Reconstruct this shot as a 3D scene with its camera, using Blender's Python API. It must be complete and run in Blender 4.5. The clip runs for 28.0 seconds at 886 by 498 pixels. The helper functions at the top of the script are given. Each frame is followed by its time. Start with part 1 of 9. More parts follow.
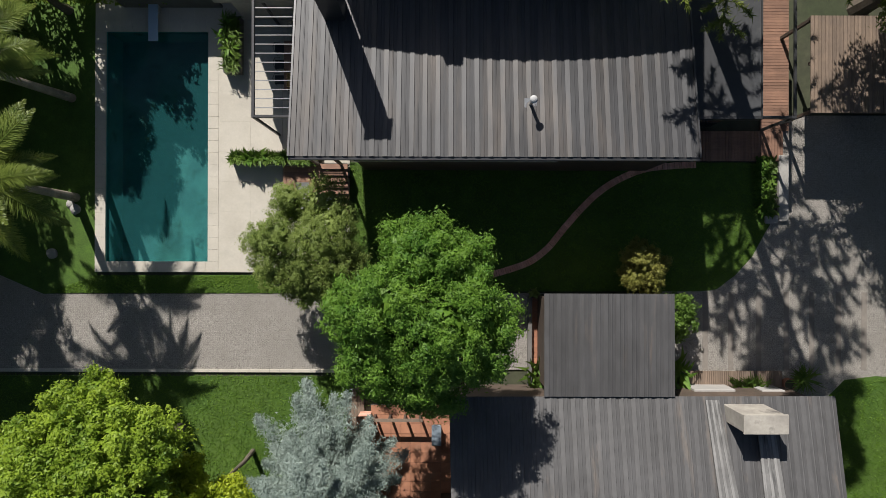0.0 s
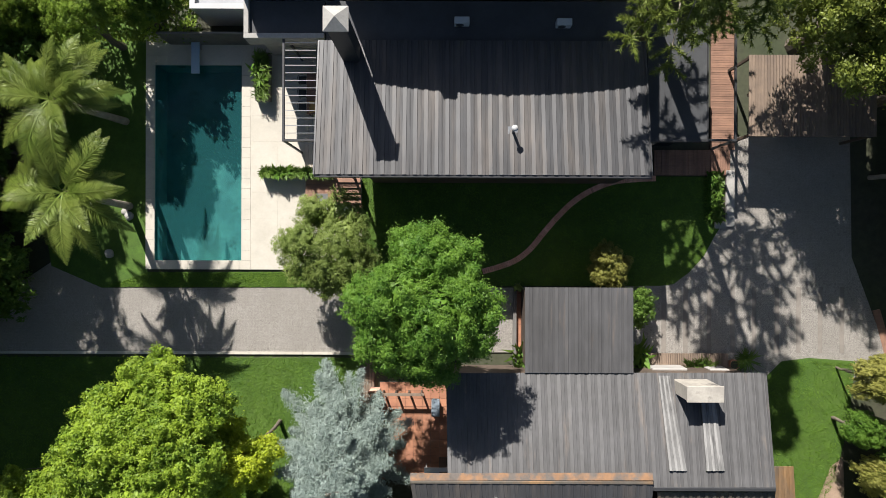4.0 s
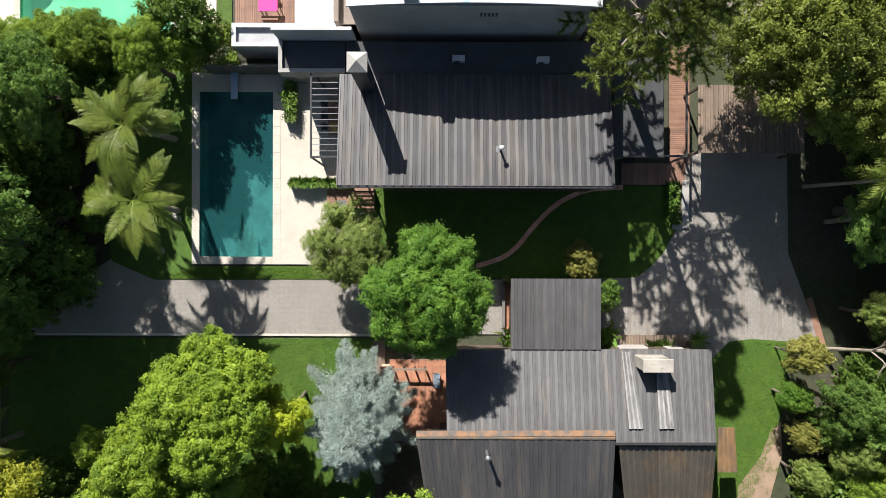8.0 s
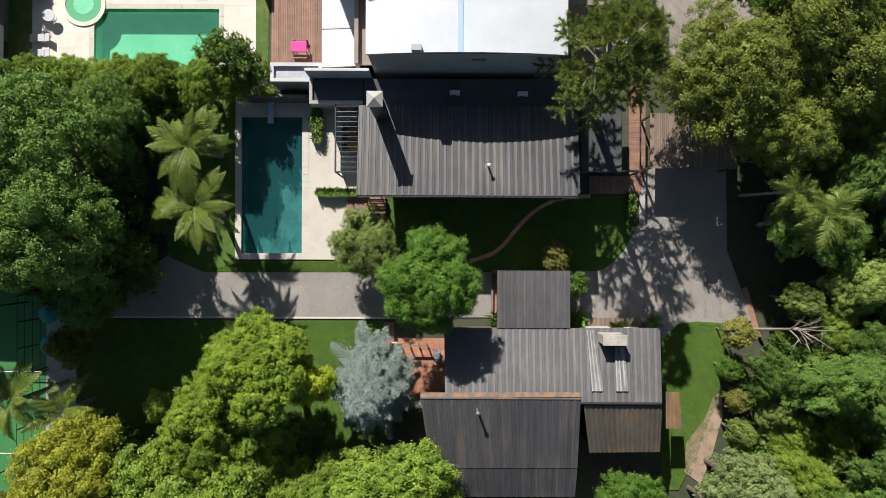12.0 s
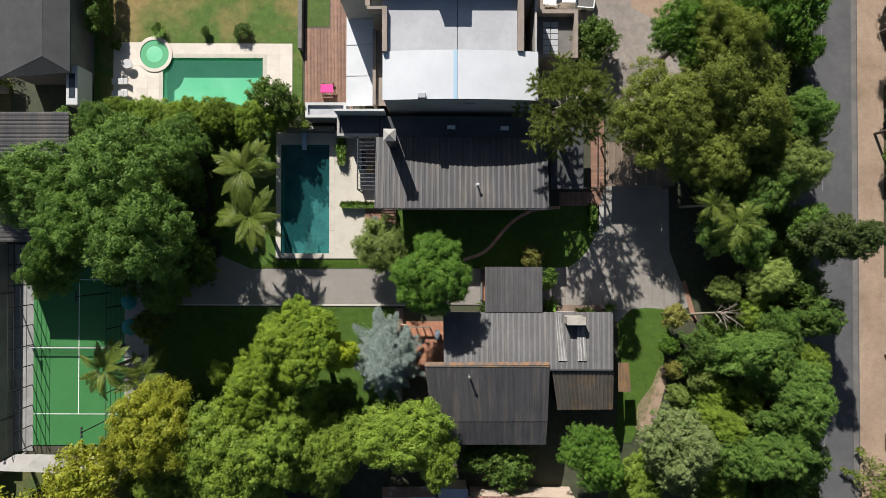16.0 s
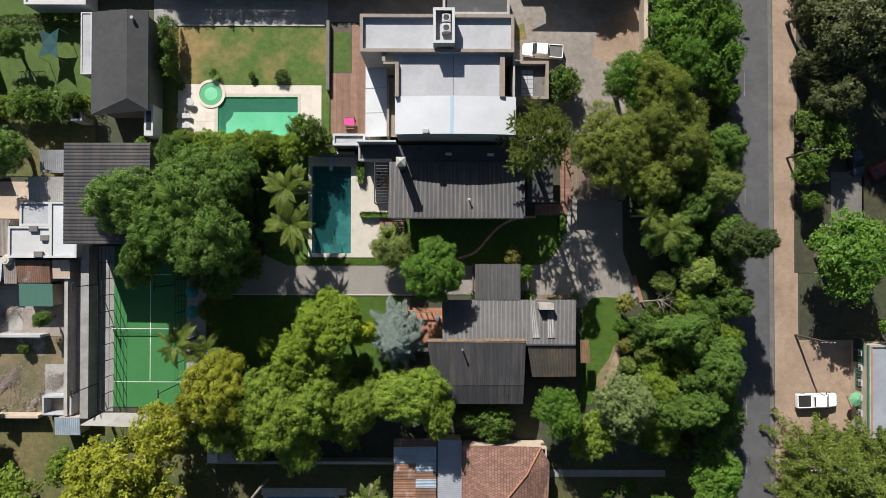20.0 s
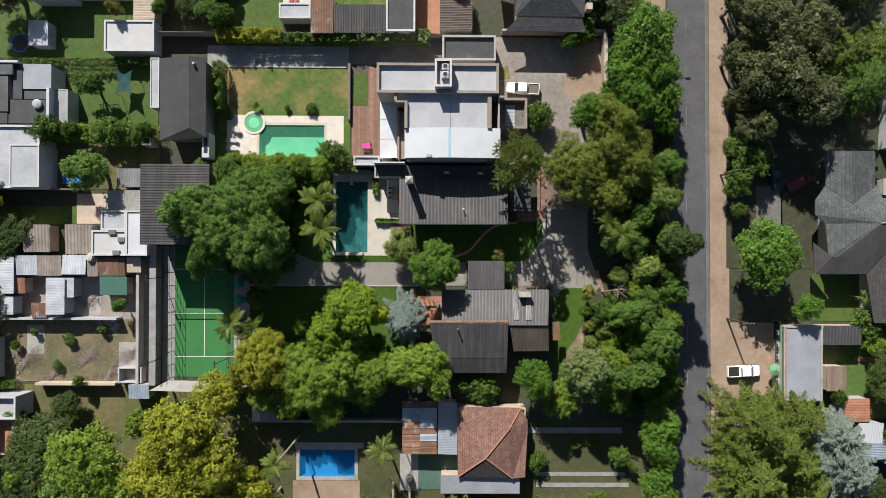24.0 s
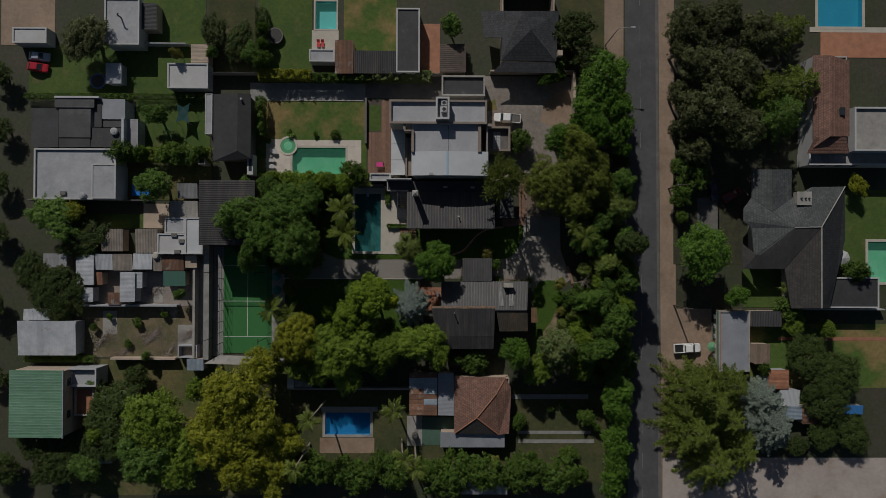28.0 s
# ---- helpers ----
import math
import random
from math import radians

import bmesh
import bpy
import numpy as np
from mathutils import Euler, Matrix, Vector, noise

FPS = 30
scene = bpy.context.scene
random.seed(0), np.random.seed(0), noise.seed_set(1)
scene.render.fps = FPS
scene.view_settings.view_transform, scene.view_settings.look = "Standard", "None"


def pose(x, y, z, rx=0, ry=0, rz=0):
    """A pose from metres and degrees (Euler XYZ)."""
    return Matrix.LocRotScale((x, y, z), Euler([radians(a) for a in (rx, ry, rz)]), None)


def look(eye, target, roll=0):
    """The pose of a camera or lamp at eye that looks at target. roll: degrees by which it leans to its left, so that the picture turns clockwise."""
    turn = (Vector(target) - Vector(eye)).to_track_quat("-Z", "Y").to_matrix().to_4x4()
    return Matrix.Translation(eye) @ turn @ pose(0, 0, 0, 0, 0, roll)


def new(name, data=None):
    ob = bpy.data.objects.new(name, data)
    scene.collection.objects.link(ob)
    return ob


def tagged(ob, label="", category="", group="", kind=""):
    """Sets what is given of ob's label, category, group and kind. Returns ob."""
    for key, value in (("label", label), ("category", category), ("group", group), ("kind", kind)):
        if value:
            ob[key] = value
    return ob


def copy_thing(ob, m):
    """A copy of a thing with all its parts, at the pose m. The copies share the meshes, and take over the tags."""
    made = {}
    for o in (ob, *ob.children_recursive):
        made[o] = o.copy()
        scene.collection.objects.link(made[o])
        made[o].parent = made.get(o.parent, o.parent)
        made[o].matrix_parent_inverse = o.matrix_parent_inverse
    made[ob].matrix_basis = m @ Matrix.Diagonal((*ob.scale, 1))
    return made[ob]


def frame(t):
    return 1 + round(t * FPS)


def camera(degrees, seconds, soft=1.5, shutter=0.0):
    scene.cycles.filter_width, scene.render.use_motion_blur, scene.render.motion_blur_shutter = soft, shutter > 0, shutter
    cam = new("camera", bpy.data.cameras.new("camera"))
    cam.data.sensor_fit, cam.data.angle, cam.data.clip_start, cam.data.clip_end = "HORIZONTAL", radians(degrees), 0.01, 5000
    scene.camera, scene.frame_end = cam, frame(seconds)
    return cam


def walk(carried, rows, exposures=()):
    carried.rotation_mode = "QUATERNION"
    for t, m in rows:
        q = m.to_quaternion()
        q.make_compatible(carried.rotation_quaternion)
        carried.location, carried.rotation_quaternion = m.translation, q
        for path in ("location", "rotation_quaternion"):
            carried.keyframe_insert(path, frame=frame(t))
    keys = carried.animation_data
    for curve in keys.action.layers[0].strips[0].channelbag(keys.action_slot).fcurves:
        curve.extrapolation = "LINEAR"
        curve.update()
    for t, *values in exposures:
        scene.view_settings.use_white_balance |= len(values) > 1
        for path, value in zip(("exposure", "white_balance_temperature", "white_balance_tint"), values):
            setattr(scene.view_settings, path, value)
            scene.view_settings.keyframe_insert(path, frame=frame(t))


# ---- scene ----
cam = camera(68.3, 28.0, soft=0.7)
METRES, EYE, TILT, LEAN, TURN = 96.0, 32.1, -90.0, 0.0, 0.0
ROWS = [
    (0.0, 0.0, 0.0, 0.0, -0.0, 0.06, -0.18),
    (0.5, -0.0001, -0.0063, 0.001, -0.01, -0.0, -0.18),
    (1.0, 0.0001, -0.0128, 0.0022, -0.01, -0.07, -0.17),
    (1.5, 0.0005, -0.0197, 0.0025, -0.02, -0.11, -0.18),
    (2.0, 0.0011, -0.0272, 0.002, -0.01, -0.09, -0.2),
    (2.5, 0.0014, -0.0347, 0.0017, -0.02, -0.08, -0.2),
    (3.0, 0.0013, -0.0426, 0.0015, -0.01, -0.09, -0.2),
    (3.5, 0.0013, -0.051, 0.0016, 0.02, -0.11, -0.21),
    (5.5, 0.0007, -0.0849, 0.0023, -0.03, -0.19, -0.19),
    (6.0, 0.0008, -0.0938, 0.002, -0.01, -0.2, -0.19),
    (6.5, 0.0008, -0.1028, 0.0015, -0.0, -0.19, -0.18),
    (7.0, 0.0009, -0.112, 0.0012, 0.01, -0.19, -0.18),
    (7.5, 0.0012, -0.1214, 0.0007, 0.02, -0.15, -0.19),
    (8.0, 0.0013, -0.1317, 0.0005, 0.02, -0.13, -0.19),
    (8.5, 0.0014, -0.1422, 0.0003, 0.02, -0.11, -0.19),
    (9.0, 0.0017, -0.1528, 0.0001, 0.02, -0.08, -0.19),
    (9.5, 0.002, -0.1637, -0.0003, 0.04, -0.07, -0.19),
    (10.0, 0.0024, -0.1753, -0.0016, 0.07, -0.04, -0.2),
    (10.5, 0.0026, -0.1875, -0.0025, 0.08, 0.01, -0.21),
    (11.0, 0.0024, -0.2009, -0.003, 0.07, 0.06, -0.22),
    (11.5, 0.0024, -0.2152, -0.0037, 0.07, 0.13, -0.22),
    (12.0, 0.0024, -0.2304, -0.0042, 0.06, 0.19, -0.23),
    (12.5, 0.0029, -0.2459, -0.0048, 0.07, 0.22, -0.23),
    (14.5, 0.0033, -0.3145, -0.0049, 0.06, 0.3, -0.19),
    (15.0, 0.0032, -0.333, -0.0051, 0.05, 0.31, -0.19),
    (15.5, 0.0034, -0.3518, -0.0052, 0.06, 0.32, -0.19),
    (16.0, 0.0032, -0.3712, -0.0056, 0.04, 0.35, -0.18),
    (16.5, 0.0034, -0.3913, -0.0062, 0.04, 0.37, -0.18),
    (17.0, 0.003, -0.4121, -0.0064, -0.04, 0.36, -0.18),
    (17.5, 0.0032, -0.4341, -0.0057, -0.03, 0.36, -0.18),
    (18.0, 0.0029, -0.4562, -0.0055, -0.05, 0.36, -0.18),
    (18.5, 0.0025, -0.4784, -0.0061, -0.08, 0.4, -0.18),
    (19.0, 0.0028, -0.5009, -0.0064, -0.07, 0.42, -0.18),
    (19.5, 0.0026, -0.5239, -0.0064, -0.08, 0.42, -0.2),
    (20.0, 0.0026, -0.5475, -0.0064, -0.1, 0.41, -0.2),
    (20.5, 0.0024, -0.5716, -0.0066, -0.13, 0.42, -0.2),
    (21.0, 0.0015, -0.596, -0.0067, -0.17, 0.42, -0.2),
    (21.5, 0.0012, -0.6201, -0.0069, -0.18, 0.42, -0.2),
    (23.5, -0.002, -0.7246, -0.0076, -0.39, 0.4, -0.24),
    (24.0, -0.0023, -0.7535, -0.0077, -0.41, 0.38, -0.24),
    (24.5, -0.003, -0.7831, -0.0083, -0.44, 0.37, -0.24),
    (25.0, -0.0036, -0.8137, -0.009, -0.46, 0.38, -0.23),
    (25.5, -0.0041, -0.8439, -0.0098, -0.48, 0.41, -0.23),
    (26.0, -0.0045, -0.8745, -0.0104, -0.49, 0.43, -0.23),
    (26.5, -0.0052, -0.9052, -0.0112, -0.51, 0.46, -0.22),
    (27.0, -0.0057, -0.936, -0.0117, -0.53, 0.47, -0.23),
    (27.5, -0.0061, -0.9676, -0.0127, -0.55, 0.51, -0.23),
    (28.0, -0.0058, -0.9992, -0.0152, -0.55, 0.61, -0.22),
]
# the film fades out in its last second
FADE = [(0.0, 0.5), (1.0, 0.94), (3.0, 1.02), (6.0, 1.21), (9.0, 1.12), (12.0, 0.83), (17.0, 0.66), (27.0, 0.64), (27.4, 0.28), (27.7, -0.38), (28.0, -1.15)]
walk(cam, [(t, pose(0, 0, EYE, TILT, LEAN, TURN) @ pose(METRES * x, METRES * y, METRES * z, 90 + pitch, roll, yaw)) for t, x, y, z, yaw, pitch, roll in ROWS],
     exposures=FADE)

# ---- sky and sun ----
SUN_TO = Vector((-0.28, 0.75, 0.60)).normalized()
world = bpy.data.worlds.new("world")
scene.world = world
world.use_nodes = True
_bg = world.node_tree.nodes["Background"]
_sky = world.node_tree.nodes.new("ShaderNodeTexSky")
_sky.sky_type = "NISHITA"
_sky.sun_disc = False
_sky.sun_elevation = math.asin(SUN_TO.z)
_sky.sun_rotation = math.atan2(SUN_TO.x, SUN_TO.y)
world.node_tree.links.new(_sky.outputs[0], _bg.inputs[0])
_bg.inputs[1].default_value = 0.046
sun = new("sun", bpy.data.lights.new("sun", "SUN"))
sun.data.energy = 5.0
sun.data.angle = radians(0.53)
sun.data.color = (1.0, 0.96, 0.90)
sun.matrix_world = look((0, 0, 200), tuple(Vector((0, 0, 200)) - SUN_TO * 10))

# ---- materials ----
def _nodes(name):
    m = bpy.data.materials.new(name)
    m.use_nodes = True
    t = m.node_tree
    return m, t, t.nodes["Principled BSDF"]


def _math(t, op, a, b=None):
    n = t.nodes.new("ShaderNodeMath")
    n.operation = op
    for i, v in enumerate((a, b)):
        if v is None:
            continue
        if isinstance(v, (int, float)):
            n.inputs[i].default_value = v
        else:
            t.links.new(v, n.inputs[i])
    return n.outputs[0]


def _mix(t, fac, a, b, mode="MIX"):
    n = t.nodes.new("ShaderNodeMix")
    n.data_type = "RGBA"
    n.blend_type = mode
    for i, v in ((0, fac), (6, a), (7, b)):
        if isinstance(v, tuple):
            n.inputs[i].default_value = (*v[:3], 1)
        elif isinstance(v, (int, float)):
            n.inputs[i].default_value = v
        else:
            t.links.new(v, n.inputs[i])
    return n.outputs[2]


def _noise(t, scale, detail=4, rough=0.6, stretch=None):
    g = t.nodes.new("ShaderNodeNewGeometry")
    vec = g.outputs["Position"]
    if stretch:
        mp = t.nodes.new("ShaderNodeMapping")
        mp.inputs["Scale"].default_value = stretch
        t.links.new(vec, mp.inputs[0])
        vec = mp.outputs[0]
    n = t.nodes.new("ShaderNodeTexNoise")
    n.inputs["Scale"].default_value = scale
    n.inputs["Detail"].default_value = detail
    n.inputs["Roughness"].default_value = rough
    t.links.new(vec, n.inputs["Vector"])
    return n.outputs[0]


def _step(t, v, lo, hi):
    n = t.nodes.new("ShaderNodeMapRange")
    n.inputs[1].default_value, n.inputs[2].default_value = lo, hi
    t.links.new(v, n.inputs[0])
    return n.outputs[0]


def _bump(t, p, h, strength, dist=0.02):
    b = t.nodes.new("ShaderNodeBump")
    b.inputs["Strength"].default_value = strength
    b.inputs["Distance"].default_value = dist
    t.links.new(h, b.inputs["Height"])
    t.links.new(b.outputs[0], p.inputs["Normal"])


def surface(name, a, b, rough=0.8, metal=0.0, coarse=0.35, fine=9.0, grain=0.35, bump=0.3, lo=0.35, hi=0.65,
            each=0.0, island=0.0, rows=None, stretch=None, stain=None, stain_at=(0.6, 0.75), stain_scale=0.5, stain_stretch=None):
    """Two colours mixed in soft patches, with grain over them; stain adds a third colour in patches of its own shape."""
    m, t, p = _nodes(name)
    col = _mix(t, _step(t, _noise(t, coarse, 5, 0.6), lo, hi), a, b)
    if stain:
        s = _step(t, _noise(t, stain_scale, 6, 0.65, stain_stretch), *stain_at)
        col = _mix(t, s, col, stain)
    f = _noise(t, fine, 6, 0.7, stretch)
    k = _math(t, "ADD", _math(t, "MULTIPLY", _math(t, "SUBTRACT", f, 0.5), 2 * grain), 1.0)
    k = _math(t, "MULTIPLY", k, _math(t, "ADD", _math(t, "MULTIPLY", _math(t, "SUBTRACT", _noise(t, 1.3, 6, 0.7, stretch), 0.5), 2.4 * grain), 1.0))
    if rows:
        bt = t.nodes.new("ShaderNodeTexBrick")
        gp = t.nodes.new("ShaderNodeNewGeometry")
        mp = t.nodes.new("ShaderNodeMapping")
        mp.inputs["Rotation"].default_value = (0, 0, rows[2])
        t.links.new(gp.outputs["Position"], mp.inputs[0])
        t.links.new(mp.outputs[0], bt.inputs["Vector"])
        for key, val in (("Scale", 1.0), ("Brick Width", rows[0]), ("Row Height", rows[1]), ("Mortar Size", 0.035), ("Mortar Smooth", 0.4)):
            bt.inputs[key].default_value = val
        for key, val in (("Color1", 1.15), ("Color2", 0.75), ("Mortar", 0.5)):
            bt.inputs[key].default_value = (val, val, val, 1)
        k = _math(t, "MULTIPLY", k, bt.outputs["Color"])
    if each:
        o = t.nodes.new("ShaderNodeObjectInfo")
        k = _math(t, "MULTIPLY", k, _math(t, "ADD", _math(t, "MULTIPLY", o.outputs["Random"], 2 * each), 1 - each))
    if island:
        g = t.nodes.new("ShaderNodeNewGeometry")
        k = _math(t, "MULTIPLY", k, _math(t, "ADD", _math(t, "MULTIPLY", g.outputs["Random Per Island"], 2 * island), 1 - island))
    n = t.nodes.new("ShaderNodeVectorMath")
    n.operation = "SCALE"
    t.links.new(col, n.inputs[0])
    t.links.new(k, n.inputs["Scale"])
    t.links.new(n.outputs[0], p.inputs["Base Color"])
    p.inputs["Roughness"].default_value = rough
    p.inputs["Metallic"].default_value = metal
    if bump:
        _bump(t, p, f, bump)
    return m


def leafy(name, a, b, hue=0.16, trans=0.40, rough=0.5):
    """Leaves: each leaf and each tree a little different, some light shining through."""
    m, t, p = _nodes(name)
    g = t.nodes.new("ShaderNodeNewGeometry")
    o = t.nodes.new("ShaderNodeObjectInfo")
    r = _math(t, "ADD", _math(t, "MULTIPLY", g.outputs["Random Per Island"], 0.45), _math(t, "MULTIPLY", _step(t, _noise(t, 0.9, 4), 0.36, 0.64), 0.55))
    col = _mix(t, _math(t, "SUBTRACT", r, 0.04), a, b)
    k = _math(t, "ADD", _math(t, "MULTIPLY", o.outputs["Random"], 2 * hue), 1 - hue)
    n = t.nodes.new("ShaderNodeVectorMath")
    n.operation = "SCALE"
    t.links.new(col, n.inputs[0])
    t.links.new(k, n.inputs["Scale"])
    t.links.new(n.outputs[0], p.inputs["Base Color"])
    p.inputs["Roughness"].default_value = rough
    p.inputs["Specular IOR Level"].default_value = 0.25
    tr = t.nodes.new("ShaderNodeBsdfTranslucent")
    t.links.new(n.outputs[0], tr.inputs[0])
    mx = t.nodes.new("ShaderNodeMixShader")
    mx.inputs[0].default_value = trans
    t.links.new(p.outputs[0], mx.inputs[1])
    t.links.new(tr.outputs[0], mx.inputs[2])
    t.links.new(mx.outputs[0], t.nodes["Material Output"].inputs[0])
    return m


def cobbled(name, a, b, joint, size=0.12):
    m, t, p = _nodes(name)
    g = t.nodes.new("ShaderNodeNewGeometry")
    v = t.nodes.new("ShaderNodeTexVoronoi")
    e = t.nodes.new("ShaderNodeTexVoronoi")
    e.feature = "DISTANCE_TO_EDGE"
    for n in (v, e):
        n.inputs["Scale"].default_value = 1 / size
        n.inputs["Randomness"].default_value = 0.75
        t.links.new(g.outputs["Position"], n.inputs["Vector"])
    sep = t.nodes.new("ShaderNodeSeparateColor")
    t.links.new(v.outputs["Color"], sep.inputs[0])
    col = _mix(t, sep.outputs[0], a, b)
    col = _mix(t, _step(t, _noise(t, 0.5, 5), 0.4, 0.75), col, _mix(t, 0.5, a, joint))
    edge = _step(t, e.outputs["Distance"], 0.02, 0.10)
    col = _mix(t, edge, joint, col)
    t.links.new(col, p.inputs["Base Color"])
    p.inputs["Roughness"].default_value = 0.85
    _bump(t, p, edge, 0.8, 0.02)
    return m


def water(name, tint, milk, cloud=0.55, ripple=2.2):
    """Slightly cloudy pool water: part of the light is scattered at once, the rest reaches the basin; the surface mirrors the sky."""
    m, t, p = _nodes(name)
    p.inputs["Base Color"].default_value = (*milk, 1)
    p.inputs["Roughness"].default_value = 0.06
    p.inputs["IOR"].default_value = 1.33
    b = t.nodes.new("ShaderNodeBump")
    b.inputs["Strength"].default_value = 0.1
    t.links.new(_noise(t, ripple, 2), b.inputs["Height"])
    t.links.new(b.outputs[0], p.inputs["Normal"])
    tr = t.nodes.new("ShaderNodeBsdfTransparent")
    tr.inputs[0].default_value = (*tint, 1)
    mx = t.nodes.new("ShaderNodeMixShader")
    mx.inputs[0].default_value = cloud
    t.links.new(tr.outputs[0], mx.inputs[1])
    t.links.new(p.outputs[0], mx.inputs[2])
    t.links.new(mx.outputs[0], t.nodes["Material Output"].inputs[0])
    return m


def plain(name, c, rough=0.5, metal=0.0):
    m, t, p = _nodes(name)
    p.inputs["Base Color"].default_value = (*c, 1)
    p.inputs["Roughness"].default_value = rough
    p.inputs["Metallic"].default_value = metal
    return m


M_GROUND = surface("dry ground", (0.052, 0.048, 0.031), (0.034, 0.044, 0.018), coarse=0.12, fine=3.0, grain=0.5, bump=0.5)
M_LAWN = surface("mown lawn", (0.039, 0.090, 0.008), (0.060, 0.112, 0.012), coarse=0.25, fine=14, grain=0.55, bump=0.6, rough=0.9)
M_LAWN_DRY = surface("patchy lawn", (0.062, 0.110, 0.018), (0.21, 0.155, 0.06), lo=0.45, hi=0.62, coarse=0.13, fine=9, grain=0.5, bump=0.5, rough=0.95)
M_LAWN_WILD = surface("rough grass", (0.05, 0.075, 0.018), (0.13, 0.105, 0.045), coarse=0.14, fine=5, grain=0.6, bump=0.6, rough=0.95)
M_LAWN_G = surface("garden lawn", (0.043, 0.084, 0.011), (0.068, 0.106, 0.018), coarse=0.2, fine=8, grain=0.5, bump=0.6, rough=0.9, stain=(0.125, 0.105, 0.040), stain_at=(0.56, 0.74), stain_scale=0.22)
M_SHEET_PALE = surface("pale weathered sheet", (0.47, 0.49, 0.52), (0.35, 0.37, 0.40), rough=0.5, metal=0.1, coarse=0.5, fine=5, grain=0.15, each=0.1, stain=(0.27, 0.20, 0.155), stain_at=(0.62, 0.78), stain_scale=0.6)
M_SHEET_DULL = surface("grey brown fibre sheet", (0.25, 0.215, 0.185), (0.17, 0.145, 0.125), coarse=0.5, fine=5, grain=0.25, each=0.1, stain=(0.24, 0.22, 0.20), stain_at=(0.6, 0.8), stain_scale=0.6)
M_YARD = surface("swept yard", (0.28, 0.245, 0.215), (0.20, 0.17, 0.145), coarse=0.3, fine=6, grain=0.35, stain=(0.40, 0.36, 0.33), stain_at=(0.58, 0.68), stain_scale=0.3)
M_RUBBLE_YARD = surface("dry weedy yard", (0.165, 0.125, 0.075), (0.085, 0.085, 0.035), coarse=0.25, fine=4, grain=0.5, bump=0.6, stain=(0.33, 0.29, 0.26), stain_at=(0.6, 0.7), stain_scale=0.22)
M_ROOF_BLUE = surface("blue grey roof coat", (0.27, 0.285, 0.315), (0.22, 0.235, 0.26), coarse=0.3, fine=4, grain=0.12, rough=0.6, stain=(0.20, 0.17, 0.15), stain_at=(0.64, 0.78), stain_scale=0.4)
M_SIDE = surface("pale dirt road", (0.40, 0.345, 0.315), (0.33, 0.28, 0.25), coarse=0.2, fine=4, grain=0.2, stain=(0.27, 0.21, 0.17), stain_at=(0.58, 0.75), stain_scale=0.2)
M_WORN = surface("worn road paint", (0.19, 0.19, 0.19), (0.11, 0.11, 0.11), coarse=0.8, fine=5, grain=0.4)
# soil of pots and planters; also a dark ground colour standing in for tree shade
M_SOIL_SHADE = surface("garden soil and shaded ground", (0.030, 0.030, 0.018), (0.050, 0.050, 0.022), coarse=0.5, fine=6, grain=0.6, bump=0.7)
M_DIRT = surface("sandy shoulder", (0.300, 0.218, 0.158), (0.235, 0.168, 0.120), coarse=0.2, fine=6, grain=0.3, stain=(0.16, 0.10, 0.055), stain_at=(0.55, 0.8), stain_scale=0.15)
M_GRAVEL = surface("gravel yard", (0.26, 0.228, 0.20), (0.195, 0.168, 0.146), coarse=0.18, fine=14, grain=0.5, stain=(0.15, 0.095, 0.055), stain_at=(0.58, 0.72), stain_scale=0.12)
M_ASPHALT = surface("asphalt", (0.085, 0.085, 0.088), (0.065, 0.065, 0.068), coarse=0.3, fine=20, grain=0.25, bump=0.3, rough=0.85, stretch=None, stain=(0.055, 0.055, 0.057), stain_at=(0.5, 0.75), stain_scale=0.35, stain_stretch=(1, 0.06, 1))
M_COBBLE = cobbled("granite setts", (0.355, 0.328, 0.295), (0.265, 0.243, 0.220), (0.165, 0.150, 0.132), 0.085)
M_CREAM = surface("cream stone", (0.47, 0.435, 0.375), (0.43, 0.395, 0.335), coarse=0.6, fine=12, grain=0.12, bump=0.1, each=0.012, stain=(0.40, 0.37, 0.32), stain_at=(0.55, 0.8), stain_scale=0.9)
M_CONCRETE = surface("grey concrete", (0.34, 0.325, 0.30), (0.26, 0.25, 0.235), coarse=0.4, fine=8, grain=0.25, each=0.05, stain=(0.17, 0.16, 0.145), stain_at=(0.6, 0.8), stain_scale=0.4)
# dark concrete; also the colour for a shaded drive and shaded house walls
M_CONC_D_SHADE = surface("dark concrete and painted shade", (0.15, 0.14, 0.13), (0.10, 0.095, 0.09), coarse=0.4, fine=8, grain=0.25, each=0.05)
M_WHITE = surface("white render", (0.455, 0.455, 0.455), (0.395, 0.395, 0.395), coarse=0.4, fine=7, grain=0.08, bump=0.08)
M_WHITE_DIRTY = surface("weathered white paint", (0.365, 0.372, 0.392), (0.290, 0.297, 0.315), coarse=0.35, fine=4, grain=0.2, bump=0.1, stain=(0.25, 0.235, 0.21), stain_at=(0.62, 0.8), stain_scale=0.5)
M_GREYWALL = surface("grey render and shaded white render", (0.36, 0.34, 0.32), (0.30, 0.285, 0.27), coarse=0.4, fine=7, grain=0.12, bump=0.1)
M_BEIGE = surface("beige render", (0.45, 0.36, 0.28), (0.36, 0.29, 0.23), coarse=0.4, fine=7, grain=0.15, bump=0.1)
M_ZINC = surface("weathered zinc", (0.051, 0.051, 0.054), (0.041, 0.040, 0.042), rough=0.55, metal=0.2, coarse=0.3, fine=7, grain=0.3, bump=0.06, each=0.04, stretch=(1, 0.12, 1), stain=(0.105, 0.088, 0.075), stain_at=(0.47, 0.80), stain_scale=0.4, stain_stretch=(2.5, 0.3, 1))
